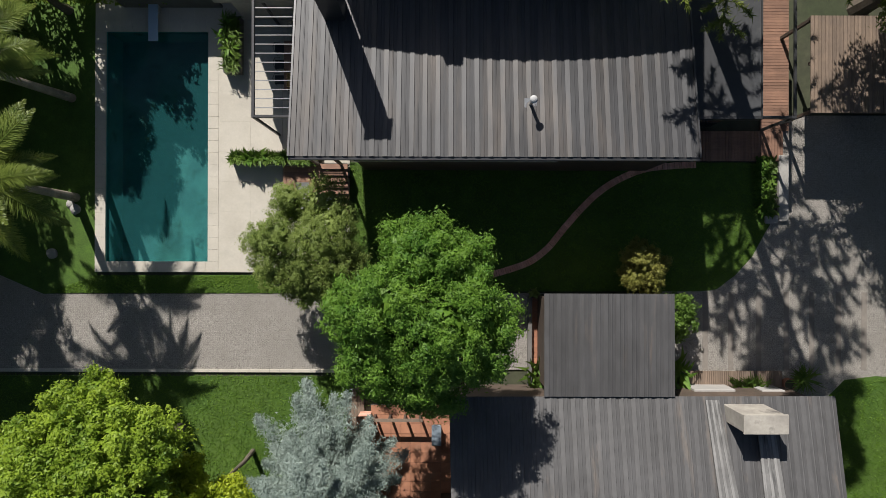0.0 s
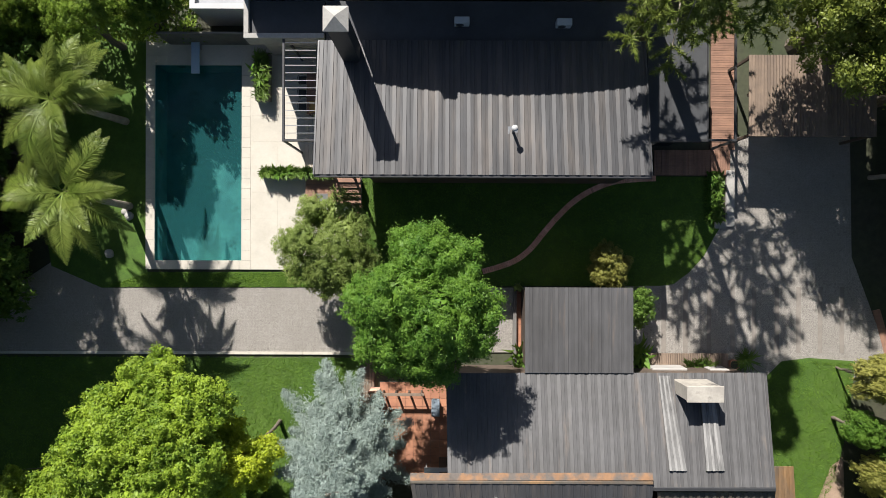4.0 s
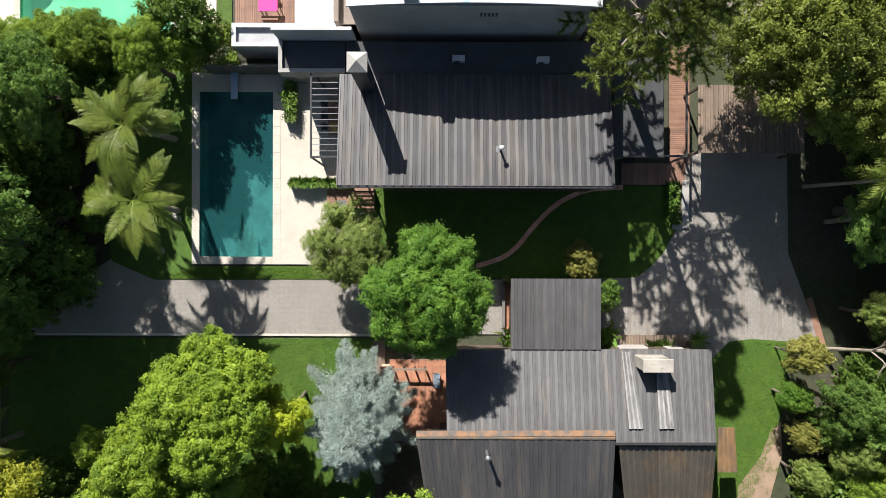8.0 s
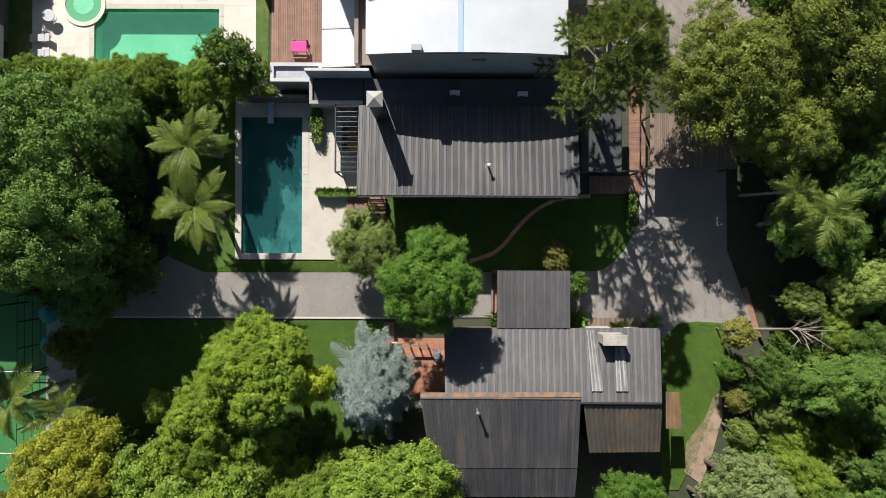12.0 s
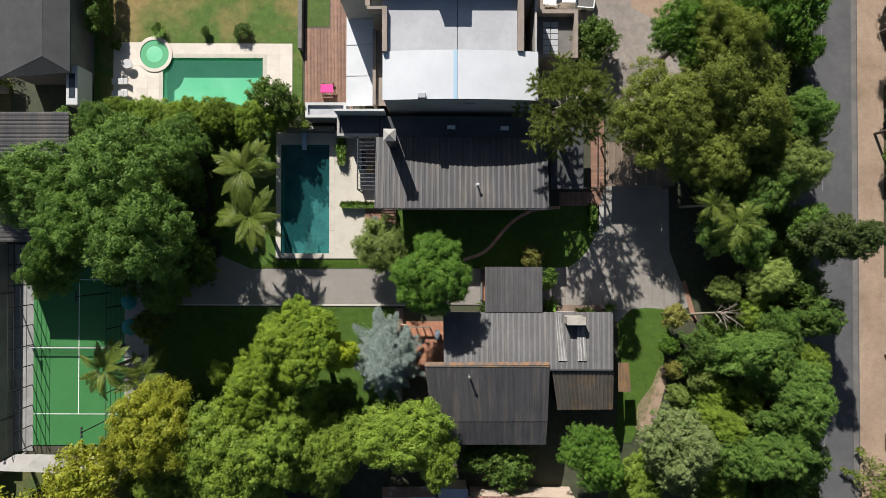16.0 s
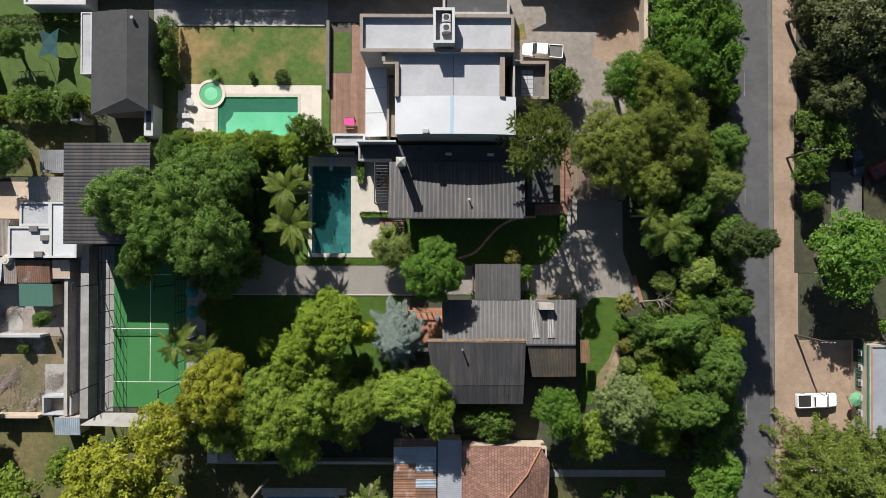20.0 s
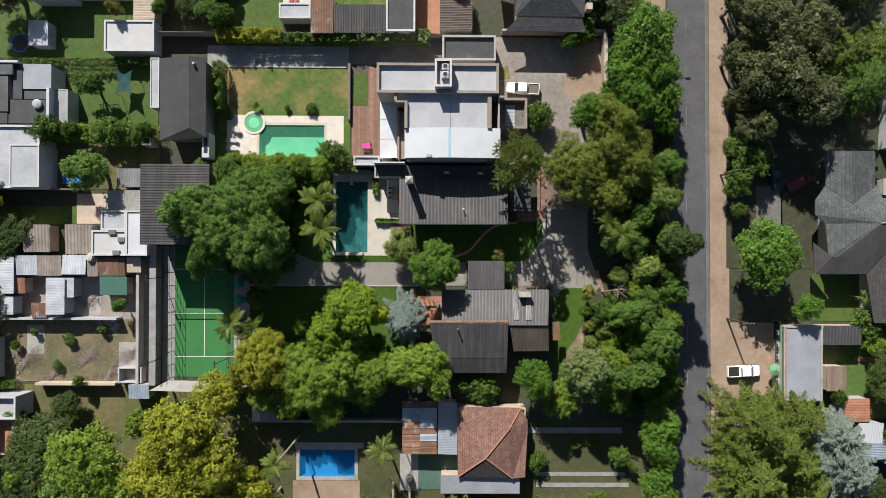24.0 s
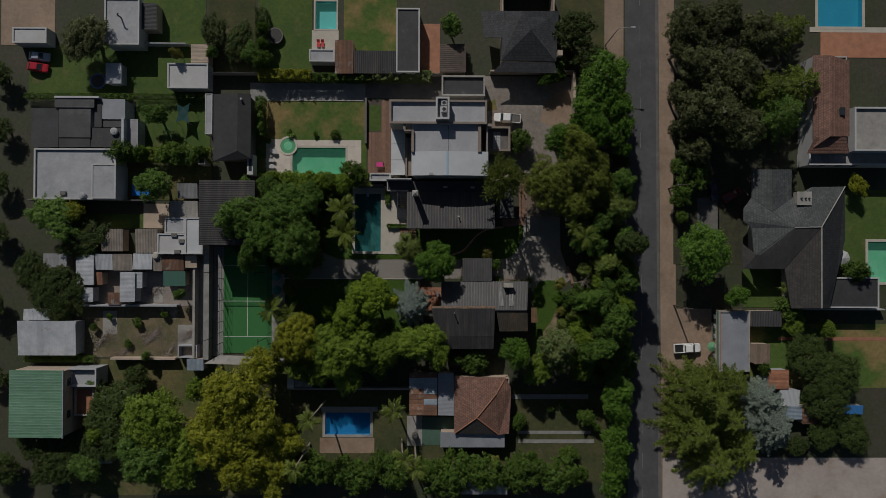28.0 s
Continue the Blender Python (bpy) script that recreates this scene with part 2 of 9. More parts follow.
M_ZINC_B = surface("dark weathered zinc", (0.082, 0.080, 0.081), (0.062, 0.060, 0.060), rough=0.6, metal=0.2, coarse=0.35, fine=7, grain=0.32, bump=0.06, each=0.04, stretch=(1, 0.15, 1), stain=(0.17, 0.135, 0.108), stain_at=(0.56, 0.85), stain_scale=0.6, stain_stretch=(2.5, 0.3, 1))
M_ZINC_PALE = surface("pale streaked zinc", (0.20, 0.195, 0.19), (0.14, 0.137, 0.133), rough=0.55, metal=0.2, coarse=0.6, fine=7, grain=0.25, stretch=(1, 0.15, 1), stain=(0.09, 0.088, 0.086), stain_at=(0.5, 0.65), stain_scale=1.2, stain_stretch=(3, 0.3, 1))
M_WEATHERED = surface("weathered limewash", (0.37, 0.34, 0.295), (0.28, 0.255, 0.225), coarse=1.2, fine=6, grain=0.25, stain=(0.12, 0.11, 0.10), stain_at=(0.55, 0.7), stain_scale=1.3)
M_BROWNCAP = surface("brown render", (0.25, 0.205, 0.17), (0.20, 0.165, 0.14), coarse=0.5, fine=7, grain=0.2)
M_ZINC_RUST = surface("rusty zinc", (0.105, 0.090, 0.072), (0.078, 0.068, 0.058), rough=0.65, metal=0.15, coarse=0.4, fine=7, grain=0.3, each=0.12, stretch=(1, 0.2, 1), stain=(0.21, 0.125, 0.060), stain_at=(0.48, 0.64), stain_scale=0.35, stain_stretch=(1, 0.5, 1))
M_RUST = surface("flaking orange rust", (0.21, 0.115, 0.06), (0.10, 0.085, 0.075), rough=0.85, lo=0.42, hi=0.6, coarse=1.6, fine=8, grain=0.35)
M_SHEET_GREY = surface("galvanised sheet", (0.36, 0.36, 0.37), (0.26, 0.26, 0.265), rough=0.45, metal=0.4, coarse=0.4, fine=6, grain=0.2, each=0.15, stain=(0.22, 0.15, 0.10), stain_at=(0.62, 0.8), stain_scale=0.6)
M_SHEET_RUST = surface("rusted sheet", (0.20, 0.095, 0.055), (0.13, 0.075, 0.05), rough=0.8, coarse=0.6, fine=6, grain=0.3, each=0.3, stain=(0.26, 0.25, 0.24), stain_at=(0.55, 0.7), stain_scale=0.7)
M_SHEET_BLUE = surface("blue grey sheet", (0.30, 0.36, 0.42), (0.23, 0.28, 0.33), rough=0.5, metal=0.2, coarse=0.5, fine=5, grain=0.2, each=0.1)
M_SHEET_WHITE = surface("white painted sheet", (0.51, 0.525, 0.545), (0.46, 0.475, 0.495), rough=0.4, coarse=0.3, fine=6, grain=0.06, bump=0.04)
M_SHEET_GREEN = surface("faded green sheet", (0.10, 0.21, 0.13), (0.13, 0.24, 0.165), rough=0.55, coarse=0.5, fine=5, grain=0.15, each=0.08, stretch=(0.2, 1, 1))
M_MEMBRANE = surface("dark roofing felt", (0.052, 0.054, 0.058), (0.036, 0.037, 0.040), coarse=0.4, fine=6, grain=0.2, rough=0.75, stain=(0.12, 0.12, 0.12), stain_at=(0.62, 0.8), stain_scale=0.35)
# darker slate copy for one east slope that faces away from the sun
M_SHINGLE_E_SHADE = surface("smooth charcoal slate darkened for east side shade", (0.030, 0.032, 0.035), (0.024, 0.025, 0.027), coarse=0.4, fine=9, grain=0.25, rough=0.8, rows=(0.5, 0.45, 0.0))
M_SHINGLE_N = surface("blue grey shingle", (0.058, 0.061, 0.067), (0.045, 0.047, 0.052), coarse=0.4, fine=9, grain=0.25, rough=0.8, rows=(0.5, 0.45, 0.0))
M_SHINGLE_D = surface("charcoal shingle", (0.040, 0.041, 0.044), (0.030, 0.031, 0.033), coarse=0.5, fine=10, grain=0.3, rough=0.85, each=0.1)
M_FLATGREY = surface("grey waterproof coat", (0.37, 0.375, 0.395), (0.31, 0.315, 0.335), coarse=0.35, fine=5, grain=0.12, rough=0.7, stain=(0.28, 0.275, 0.265), stain_at=(0.62, 0.82), stain_scale=0.4)
M_DARKMETAL = surface("dark grey steel", (0.06, 0.06, 0.063), (0.05, 0.05, 0.052), rough=0.45, metal=0.4, coarse=1.0, fine=9, grain=0.15, bump=0.05)
M_STEEL = surface("brushed steel", (0.45, 0.45, 0.45), (0.38, 0.38, 0.38), rough=0.35, metal=0.8, coarse=2, fine=9, grain=0.15, bump=0.05)
M_WOOD = surface("red brown decking", (0.25, 0.138, 0.092), (0.19, 0.105, 0.072), rough=0.7, coarse=1.2, fine=6, grain=0.3, each=0.18, stretch=(1, 8, 1))
M_WOOD_G = surface("greyed timber", (0.20, 0.145, 0.105), (0.155, 0.115, 0.088), rough=0.75, coarse=1.0, fine=6, grain=0.3, each=0.15, stretch=(8, 1, 1))
M_WOOD_D = surface("dark timber", (0.085, 0.06, 0.045), (0.06, 0.045, 0.035), rough=0.7, coarse=1.0, fine=6, grain=0.3, each=0.15)
M_TERRACOTTA = surface("terracotta tile", (0.36, 0.165, 0.095), (0.28, 0.125, 0.075), rough=0.75, coarse=0.7, fine=7, grain=0.2, each=0.14, stain=(0.22, 0.14, 0.10), stain_at=(0.58, 0.78), stain_scale=0.6)
M_BRICK = surface("pale red brick", (0.68, 0.38, 0.29), (0.54, 0.27, 0.19), rough=0.85, coarse=2, fine=12, grain=0.25, each=0.15)
M_TILE_RED = surface("red roof tile", (0.235, 0.125, 0.092), (0.175, 0.094, 0.070), rows=(0.3, 0.36, 1.571), rough=0.8, coarse=0.6, fine=5, grain=0.3, each=0.12, island=0.2, stain=(0.15, 0.085, 0.06), stain_at=(0.55, 0.75), stain_scale=0.35)
M_TILE_GREY = surface("grey slate", (0.076, 0.083, 0.084), (0.054, 0.060, 0.062), rows=(0.5, 0.45, 1.571), rough=0.7, coarse=0.8, fine=6, grain=0.25, each=0.1, island=0.22, stain=(0.15, 0.155, 0.155), stain_at=(0.64, 0.67), stain_scale=1.8)
M_TILE_BROWN = surface("dark brown and shaded red roof tile", (0.050, 0.044, 0.040), (0.036, 0.033, 0.031), rows=(0.35, 0.4, 1.571), rough=0.75, coarse=0.8, fine=8, grain=0.25, each=0.1, island=0.12)
M_COURT = surface("green court paint", (0.026, 0.140, 0.034), (0.031, 0.155, 0.040), rough=0.75, coarse=0.3, fine=9, grain=0.08, bump=0.08)
M_LINE = plain("white line paint", (0.7, 0.7, 0.68), 0.7)
M_PLASTER_TEAL = surface("teal pool plaster", (0.105, 0.33, 0.30), (0.060, 0.20, 0.20), coarse=0.5, fine=5, grain=0.3, bump=0.05, stain=(0.03, 0.10, 0.09), stain_at=(0.56, 0.70), stain_scale=1.1)
M_PLASTER_MINT = surface("mint pool plaster", (0.11, 0.46, 0.24), (0.20, 0.53, 0.33), coarse=0.3, fine=4, grain=0.1, bump=0.05)
M_PLASTER_BLUE = surface("blue pool plaster", (0.012, 0.185, 0.42), (0.018, 0.22, 0.46), coarse=0.4, fine=4, grain=0.12, bump=0.05)
M_PLASTER_TURQ = surface("turquoise pool plaster", (0.03, 0.30, 0.38), (0.035, 0.34, 0.42), coarse=0.4, fine=4, grain=0.1)
M_PLASTER_AQUA = surface("aqua pool plaster", (0.15, 0.55, 0.58), (0.17, 0.60, 0.62), coarse=0.4, fine=4, grain=0.1, bump=0.05)
M_WATER = water("deep pool water", (0.60, 0.86, 0.85), (0.014, 0.074, 0.078), 0.6)
M_WATER_C = water("clear pool water", (0.86, 0.97, 0.95), (0.10, 0.34, 0.24), 0.3)
M_WATER_B = water("blue pool water", (0.80, 0.95, 1.0), (0.012, 0.18, 0.40), 0.35)
M_BARK = surface("grey bark", (0.14, 0.115, 0.09), (0.09, 0.072, 0.055), coarse=1.5, fine=9, grain=0.4, bump=0.8)
M_BARK_PALE = surface("pale bark", (0.30, 0.26, 0.21), (0.20, 0.17, 0.135), coarse=1.5, fine=9, grain=0.35, bump=0.6)
L_GREEN = leafy("fresh green leaves", (0.055, 0.137, 0.017), (0.173, 0.295, 0.041))
L_MID = leafy("mid green leaves", (0.094, 0.161, 0.020), (0.303, 0.410, 0.056))
L_DARK = leafy("dark green leaves", (0.076, 0.150, 0.030), (0.205, 0.321, 0.066))
L_YELLOW = leafy("yellow green leaves", (0.104, 0.189, 0.018), (0.348, 0.458, 0.046))
L_LEMON = leafy("lemon green young leaves", (0.195, 0.268, 0.015), (0.512, 0.561, 0.037))
L_LIME = leafy("lime and olive leaves", (0.140, 0.172, 0.015), (0.420, 0.425, 0.045))
L_WARM = leafy("olive leaves with yellow tips", (0.091, 0.128, 0.022), (0.305, 0.348, 0.063))
L_OLIVE = leafy("olive leaves", (0.146, 0.207, 0.043), (0.354, 0.439, 0.122))
L_PALE = leafy("pale green leaves", (0.110, 0.165, 0.049), (0.281, 0.329, 0.134))
L_BLUE = leafy("silver blue needles", (0.150, 0.195, 0.172), (0.345, 0.410, 0.370), trans=0.15)
L_PINE = leafy("pine needles", (0.081, 0.122, 0.021), (0.232, 0.287, 0.056), trans=0.36)
L_TUFT = leafy("dark pine needles", (0.068, 0.105, 0.018), (0.270, 0.320, 0.066), trans=0.36)
L_GOLD = leafy("golden leaves", (0.177, 0.183, 0.041), (0.378, 0.366, 0.104))
L_DEEP = leafy("deep green leaves", (0.037, 0.063, 0.016), (0.103, 0.140, 0.037))
L_SILVER = leafy("grey green needles", (0.140, 0.184, 0.151), (0.324, 0.378, 0.313), trans=0.15)
L_PALM = leafy("palm leaflets", (0.098, 0.155, 0.023), (0.259, 0.310, 0.069), trans=0.36, rough=0.4)
L_SHRUB = leafy("shrub leaves", (0.061, 0.122, 0.020), (0.152, 0.232, 0.041))
L_GRASS = leafy("grass blades", (0.052, 0.113, 0.009), (0.113, 0.200, 0.019), hue=0.0, trans=0.2, rough=0.6)
L_DULL = leafy("dull grey green leaves", (0.064, 0.080, 0.030), (0.165, 0.180, 0.074))
M_GLASS = plain("window glass", (0.03, 0.04, 0.045), 0.08)
M_CAR_WHITE = plain("white car paint", (0.78, 0.78, 0.77), 0.3)
M_BLACK = plain("black rubber", (0.02, 0.02, 0.02), 0.6)

# ---- builders ----
def mesh_of(name, verts, faces, material, smooth=False):
    me = bpy.data.meshes.new(name)
    me.from_pydata([tuple(v) for v in verts], [], faces)
    me.materials.append(material)
    if smooth:
        me.shade_smooth()
    me.update()
    return me


def from_bm(name, bm, material, smooth=False):
    me = bpy.data.meshes.new(name)
    bm.to_mesh(me)
    bm.free()
    me.materials.append(material)
    if smooth:
        me.shade_smooth()
    return me


def part(name, data, material=None, parent=None, label=""):
    """One mesh object under a thing or a part."""
    if isinstance(data, bmesh.types.BMesh):
        data = from_bm(name, data, material)
    ob = new(name, data)
    if parent:
        ob.parent = parent
    return tagged(ob, label)


def thing(name, label, category, at=(0, 0, 0), group="", kind=""):
    ob = new(name)
    ob.empty_display_size = 0.2
    ob.location = at
    return tagged(ob, label, category, group, kind)


def box(x0, y0, z0, x1, y1, z1, bevel=0.0, bm=None):
    bm = bm or bmesh.new()
    c = bmesh.ops.create_cube(bm, size=1.0, matrix=Matrix.LocRotScale(((x0 + x1) / 2, (y0 + y1) / 2, (z0 + z1) / 2), None, (x1 - x0, y1 - y0, z1 - z0)))
    if bevel:
        es = list({e for v in c["verts"] for e in v.link_edges})
        bmesh.ops.bevel(bm, geom=es, offset=bevel, segments=1, affect="EDGES")
    return bm


def slab_mesh(name, poly, z0, z1, material):
    """A flat slab with a polygon's outline."""
    n = len(poly)
    if sum(a[0] * b[1] - b[0] * a[1] for a, b in zip(poly, poly[1:] + poly[:1])) < 0:
        poly = poly[::-1]
    v = [(x, y, z0) for x, y in poly] + [(x, y, z1) for x, y in poly]
    f = [tuple(range(n, 2 * n)), tuple(range(n - 1, -1, -1))] + [(i, (i + 1) % n, n + (i + 1) % n, n + i) for i in range(n)]
    return mesh_of(name, v, f, material)


def rect(x0, y0, x1, y1):
    return [(x0, y0), (x1, y0), (x1, y1), (x0, y1)]


def ground_patch(name, label, poly, z1, material, category="ground", z0=-0.05):
    return tagged(new(name, slab_mesh(name, poly, z0, z1, material)), label, category, "", "structure")


def tube(points, radii, n=8, bm=None):
    """A round bar through points, with a radius at each."""
    bm = bm or bmesh.new()
    rings = []
    for i, (p, r) in enumerate(zip(points, radii)):
        p = Vector(p)
        a, b = Vector(points[max(i - 1, 0)]), Vector(points[min(i + 1, len(points) - 1)])
        d = (b - a).normalized()
        u = d.orthogonal().normalized()
        w = d.cross(u)
        rings.append([bm.verts.new(p + r * (math.cos(2 * math.pi * k / n) * u + math.sin(2 * math.pi * k / n) * w)) for k in range(n)])
    for a, b in zip(rings, rings[1:]):
        for k in range(n):
            bm.faces.new((a[k], a[(k + 1) % n], b[(k + 1) % n], b[k]))
    bm.faces.new(rings[0][::-1])
    bm.faces.new(rings[-1])
    return bm


def slab3(name, quad, thick, material):
    """A sloping plate: corners of its top in order, and its thickness downwards."""
    q = [Vector(p) for p in quad]
    if (q[1] - q[0]).cross(q[2] - q[0]).z < 0:
        q = q[::-1]
    n = len(q)
    v = q + [p - Vector((0, 0, thick)) for p in q]
    f = [tuple(range(n)), tuple(range(2 * n - 1, n - 1, -1))] + [(i, n + i, n + (i + 1) % n, (i + 1) % n) for i in range(n)]
    return mesh_of(name, v, f, material)


def ribbed_roof(parent, a, b, c, d, material, pitch=0.33, rib=0.05, per=3, wave=False, label="", name="roof_sheet"):
    """Metal roofing: a-b is the eave, d-c the far edge; ribs run from a-b to d-c. Laid as separate overlapping sheets."""
    a, b, c, d = map(Vector, (a, b, c, d))
    count = max(per, round((b - a).length / pitch))
    if wave:
        prof = [(k / 6, 0.5 - 0.5 * math.cos(2 * math.pi * k / 6)) for k in range(6)]
    else:
        prof = [(0.0, 0), (0.03, 0.5), (0.40, 1.0), (0.43, 0.3), (0.66, 0.18), (0.69, 0.42), (0.74, 0.42), (0.77, 0.14), (0.97, 0)]
    up = (b - a).cross(d - a).normalized()
    if up.z < 0:
        up = -up
    k0, n = 0, 0
    while k0 < count:
        k1 = min(k0 + per, count)
        us = [((k + s) / count, h) for k in range(k0, k1) for s, h in prof] + [(k1 / count, 0)]
        lift = 0.004 if n % 2 else 0.0
        v = []
        for u, h in us:
            p, q = a.lerp(b, u), d.lerp(c, u)
            v += [p + up * (h * rib + lift), q + up * (h * rib + lift), p - up * 0.03, q - up * 0.03]
        f = []
        m = len(us)
        for i in range(m - 1):
            o = 4 * i
            f += [(o, o + 4, o + 5, o + 1), (o + 2, o + 3, o + 7, o + 6), (o, o + 2, o + 6, o + 4), (o + 1, o + 5, o + 7, o + 3)]
        o = 4 * (m - 1)
        f += [(0, 1, 3, 2), (o, o + 2, o + 3, o + 1)]
        part(name, mesh_of(name, v, f, material), None, parent, label if not n else "")
        k0, n = k1, n + 1


def walls(parent, x0, y0, x1, y1, z0, z1, material, t=0.2, label=""):
    """Four walls with thickness, butted at the corners."""
    for i, (a, b, c, d) in enumerate(((x0, y0, x1, y0 + t), (x0, y1 - t, x1, y1), (x0, y0 + t, x0 + t, y1 - t), (x1 - t, y0 + t, x1, y1 - t))):
        part("wall", box(a, b, z0, c, d, z1), material, parent, label if not i else "")


def flat_block(name, label, x0, y0, x1, y1, z, wall, roof, parapet=0.35, cap=None, t=0.2, category="house", thing_of=None, z0=0.0):
    """A flat-roofed block: walls rise past the roof slab as a parapet, with a coping."""
    h = thing_of or thing(name, label, category, ((x0 + x1) / 2, (y0 + y1) / 2, 0))
    o = Vector(h.location)
    def at(ob):
        ob.location = -o
        return ob
    for a, b, c, d in ((x0, y0, x1, y0 + t), (x0, y1 - t, x1, y1), (x0, y0 + t, x0 + t, y1 - t), (x1 - t, y0 + t, x1, y1 - t)):
        at(part("wall", box(a, b, z0, c, d, z), wall, h))
    at(part("flat_roof", box(x0 + t + 0.003, y0 + t + 0.003, z - parapet - 0.2, x1 - t - 0.003, y1 - t - 0.003, z - parapet), roof, h))
    if cap:
        e = 0.04
        for a, b, c, d in ((x0 - e, y0 - e, x1 + e, y0 + t + e), (x0 - e, y1 - t - e, x1 + e, y1 + e), (x0 - e, y0 + t + e, x0 + t + e, y1 - t - e), (x1 - t - e, y0 + t + e, x1 + e, y1 - t - e)):
            at(part("coping", box(a, b, z + 0.002, c, d, z + 0.06), cap, h))
    return h


def keep_world(h):
    """Parts built in world metres under a thing that stands elsewhere: shift them back."""
    for ob in h.children:
        ob.location = ob.location - h.location

# ---- ground and pools ----
POOL = (-16.59, -0.64, -11.53, 10.68)
GPOOL = (-28.89, 13.99, -18.49, 19.66)
BPOOL = (-22.21, -36.4, -13.4, -32.07)
APOOL = (-24.56, 43.01, -20.41, 48.49)
EPOOL = (74.64, 44.2, 83.51, 52.33)
FPOOL = (84.5, -6.3, 96.15, 1.68)
HOLES = [POOL, GPOOL, BPOOL, APOOL, EPOOL, FPOOL]


def sheet_with_holes(name, x0, y0, x1, y1, z, holes, material, steps=()):
    xs = sorted({x0, x1, *steps, *(h[i] for h in holes for i in (0, 2))})
    ys = sorted({y0, y1, *steps, *(h[i] for h in holes for i in (1, 3))})
    idx = {(i, j): i * len(ys) + j for i in range(len(xs)) for j in range(len(ys))}
    v = [(x, y, z) for x in xs for y in ys]
    f = []
    for i in range(len(xs) - 1):
        for j in range(len(ys) - 1):
            cx, cy = (xs[i] + xs[i + 1]) / 2, (ys[j] + ys[j + 1]) / 2
            if not any(h[0] < cx < h[2] and h[1] < cy < h[3] for h in holes):
                f.append((idx[i, j], idx[i + 1, j], idx[i + 1, j + 1], idx[i, j + 1]))
    return mesh_of(name, v, f, material)


ground = tagged(new("ground", sheet_with_holes("ground", -3000, -3000, 3000, 3000, -0.06, HOLES, M_GROUND, (-150, 150))),
                "dry earth and rough grass between the plots", "ground", "", "structure")


def pool(name, label, r, depth, level, plaster, wet, coping, rim=0.35, rim_z=0.08, steps=None):
    """A sunk basin with walls and floor, a water sheet and a stone rim laid in pieces."""
    x0, y0, x1, y1 = r
    p = thing(name, label, "pool", ((x0 + x1) / 2, (y0 + y1) / 2, 0))
    t = 0.15
    part("basin_floor", box(x0 - t, y0 - t, -depth - t, x1 + t, y1 + t, -depth), plaster, p)
    for a, b, c, d in ((x0 - t, y0 - t, x1 + t, y0), (x0 - t, y1, x1 + t, y1 + t), (x0 - t, y0, x0, y1), (x1, y0, x1 + t, y1)):
        part("basin_wall", box(a, b, -depth, c, d, rim_z - 0.03), plaster, p)
    me = mesh_of("water", [(x0, y0, level), (x1, y0, level), (x1, y1, level), (x0, y1, level)], [(0, 1, 2, 3)], wet)
    part("water", me, None, p, "still clear water").visible_shadow = False
    if coping:
        def run(a, b, c, d):
            n = max(1, round(max(c - a, d - b) / 0.6))
            for k in range(n):
                if c - a > d - b:
                    q = (a + (c - a) * k / n + 0.004, b, a + (c - a) * (k + 1) / n - 0.004, d)
                else:
                    q = (a, b + (d - b) * k / n + 0.004, c, b + (d - b) * (k + 1) / n - 0.004)
                part("coping_stone", box(q[0], q[1], -0.02, q[2], q[3], rim_z, 0.003), coping, p)
        e = 0.02
        run(x0 - rim, y0 - rim, x1 + rim, y0 + e)
        run(x0 - rim, y1 - e, x1 + rim, y1 + rim)
        run(x0 - rim, y0 + e, x0 + e, y1 - e)
        run(x1 - e, y0 + e, x1 + rim, y1 - e)
    keep_world(p)
    return p


pool("swimming_pool", "long rectangular swimming pool with deep teal water and cream rim", POOL, 1.7, -0.14, M_PLASTER_TEAL, M_WATER, M_CREAM, 0.5, 0.06)
pool("swimming_pool", "mint green swimming pool of the white house", GPOOL, 1.3, -0.12, M_PLASTER_MINT, M_WATER_C, M_CREAM, 0.4, 0.06)
pool("swimming_pool", "bright blue swimming pool with a worn stone rim", BPOOL, 1.4, -0.12, M_PLASTER_BLUE, M_WATER_B, M_CONCRETE, 0.5, 0.06)
pool("swimming_pool", "narrow aqua pool beside a white terrace", APOOL, 1.2, -0.12, M_PLASTER_AQUA, M_WATER_C, M_CREAM, 0.3, 0.06)
pool("swimming_pool", "turquoise pool behind the red tiled house", EPOOL, 1.3, -0.12, M_PLASTER_TURQ, M_WATER_B, M_CREAM, 0.5, 0.06)
pool("swimming_pool", "mint pool on the lawn behind the hipped house", FPOOL, 1.3, -0.12, M_PLASTER_MINT, M_WATER_C, M_CREAM, 0.5, 0.06)

# street
ground_patch("road", "grey asphalt street with worn wheel tracks", [(36.09, 89.55), (42.71, 89.62), (43.98, -90.34), (37.44, -90.32)], 0.0, M_ASPHALT, "road")
ground_patch("road_shoulder", "sandy shoulder beyond the street", [(42.6, 89.62), (45.81, 89.65), (47.04, -90.35), (43.88, -90.34)], -0.02, M_DIRT, "ground")
# the verge's dark colour carries the shade of the overhanging trees
ground_patch("road_shoulder", "earth verge under the street trees, darkened for their shade", [(32.25, 89.5), (36.2, 89.55), (37.54, -90.33), (33.75, -90.31)], -0.02, M_SOIL_SHADE, "ground")

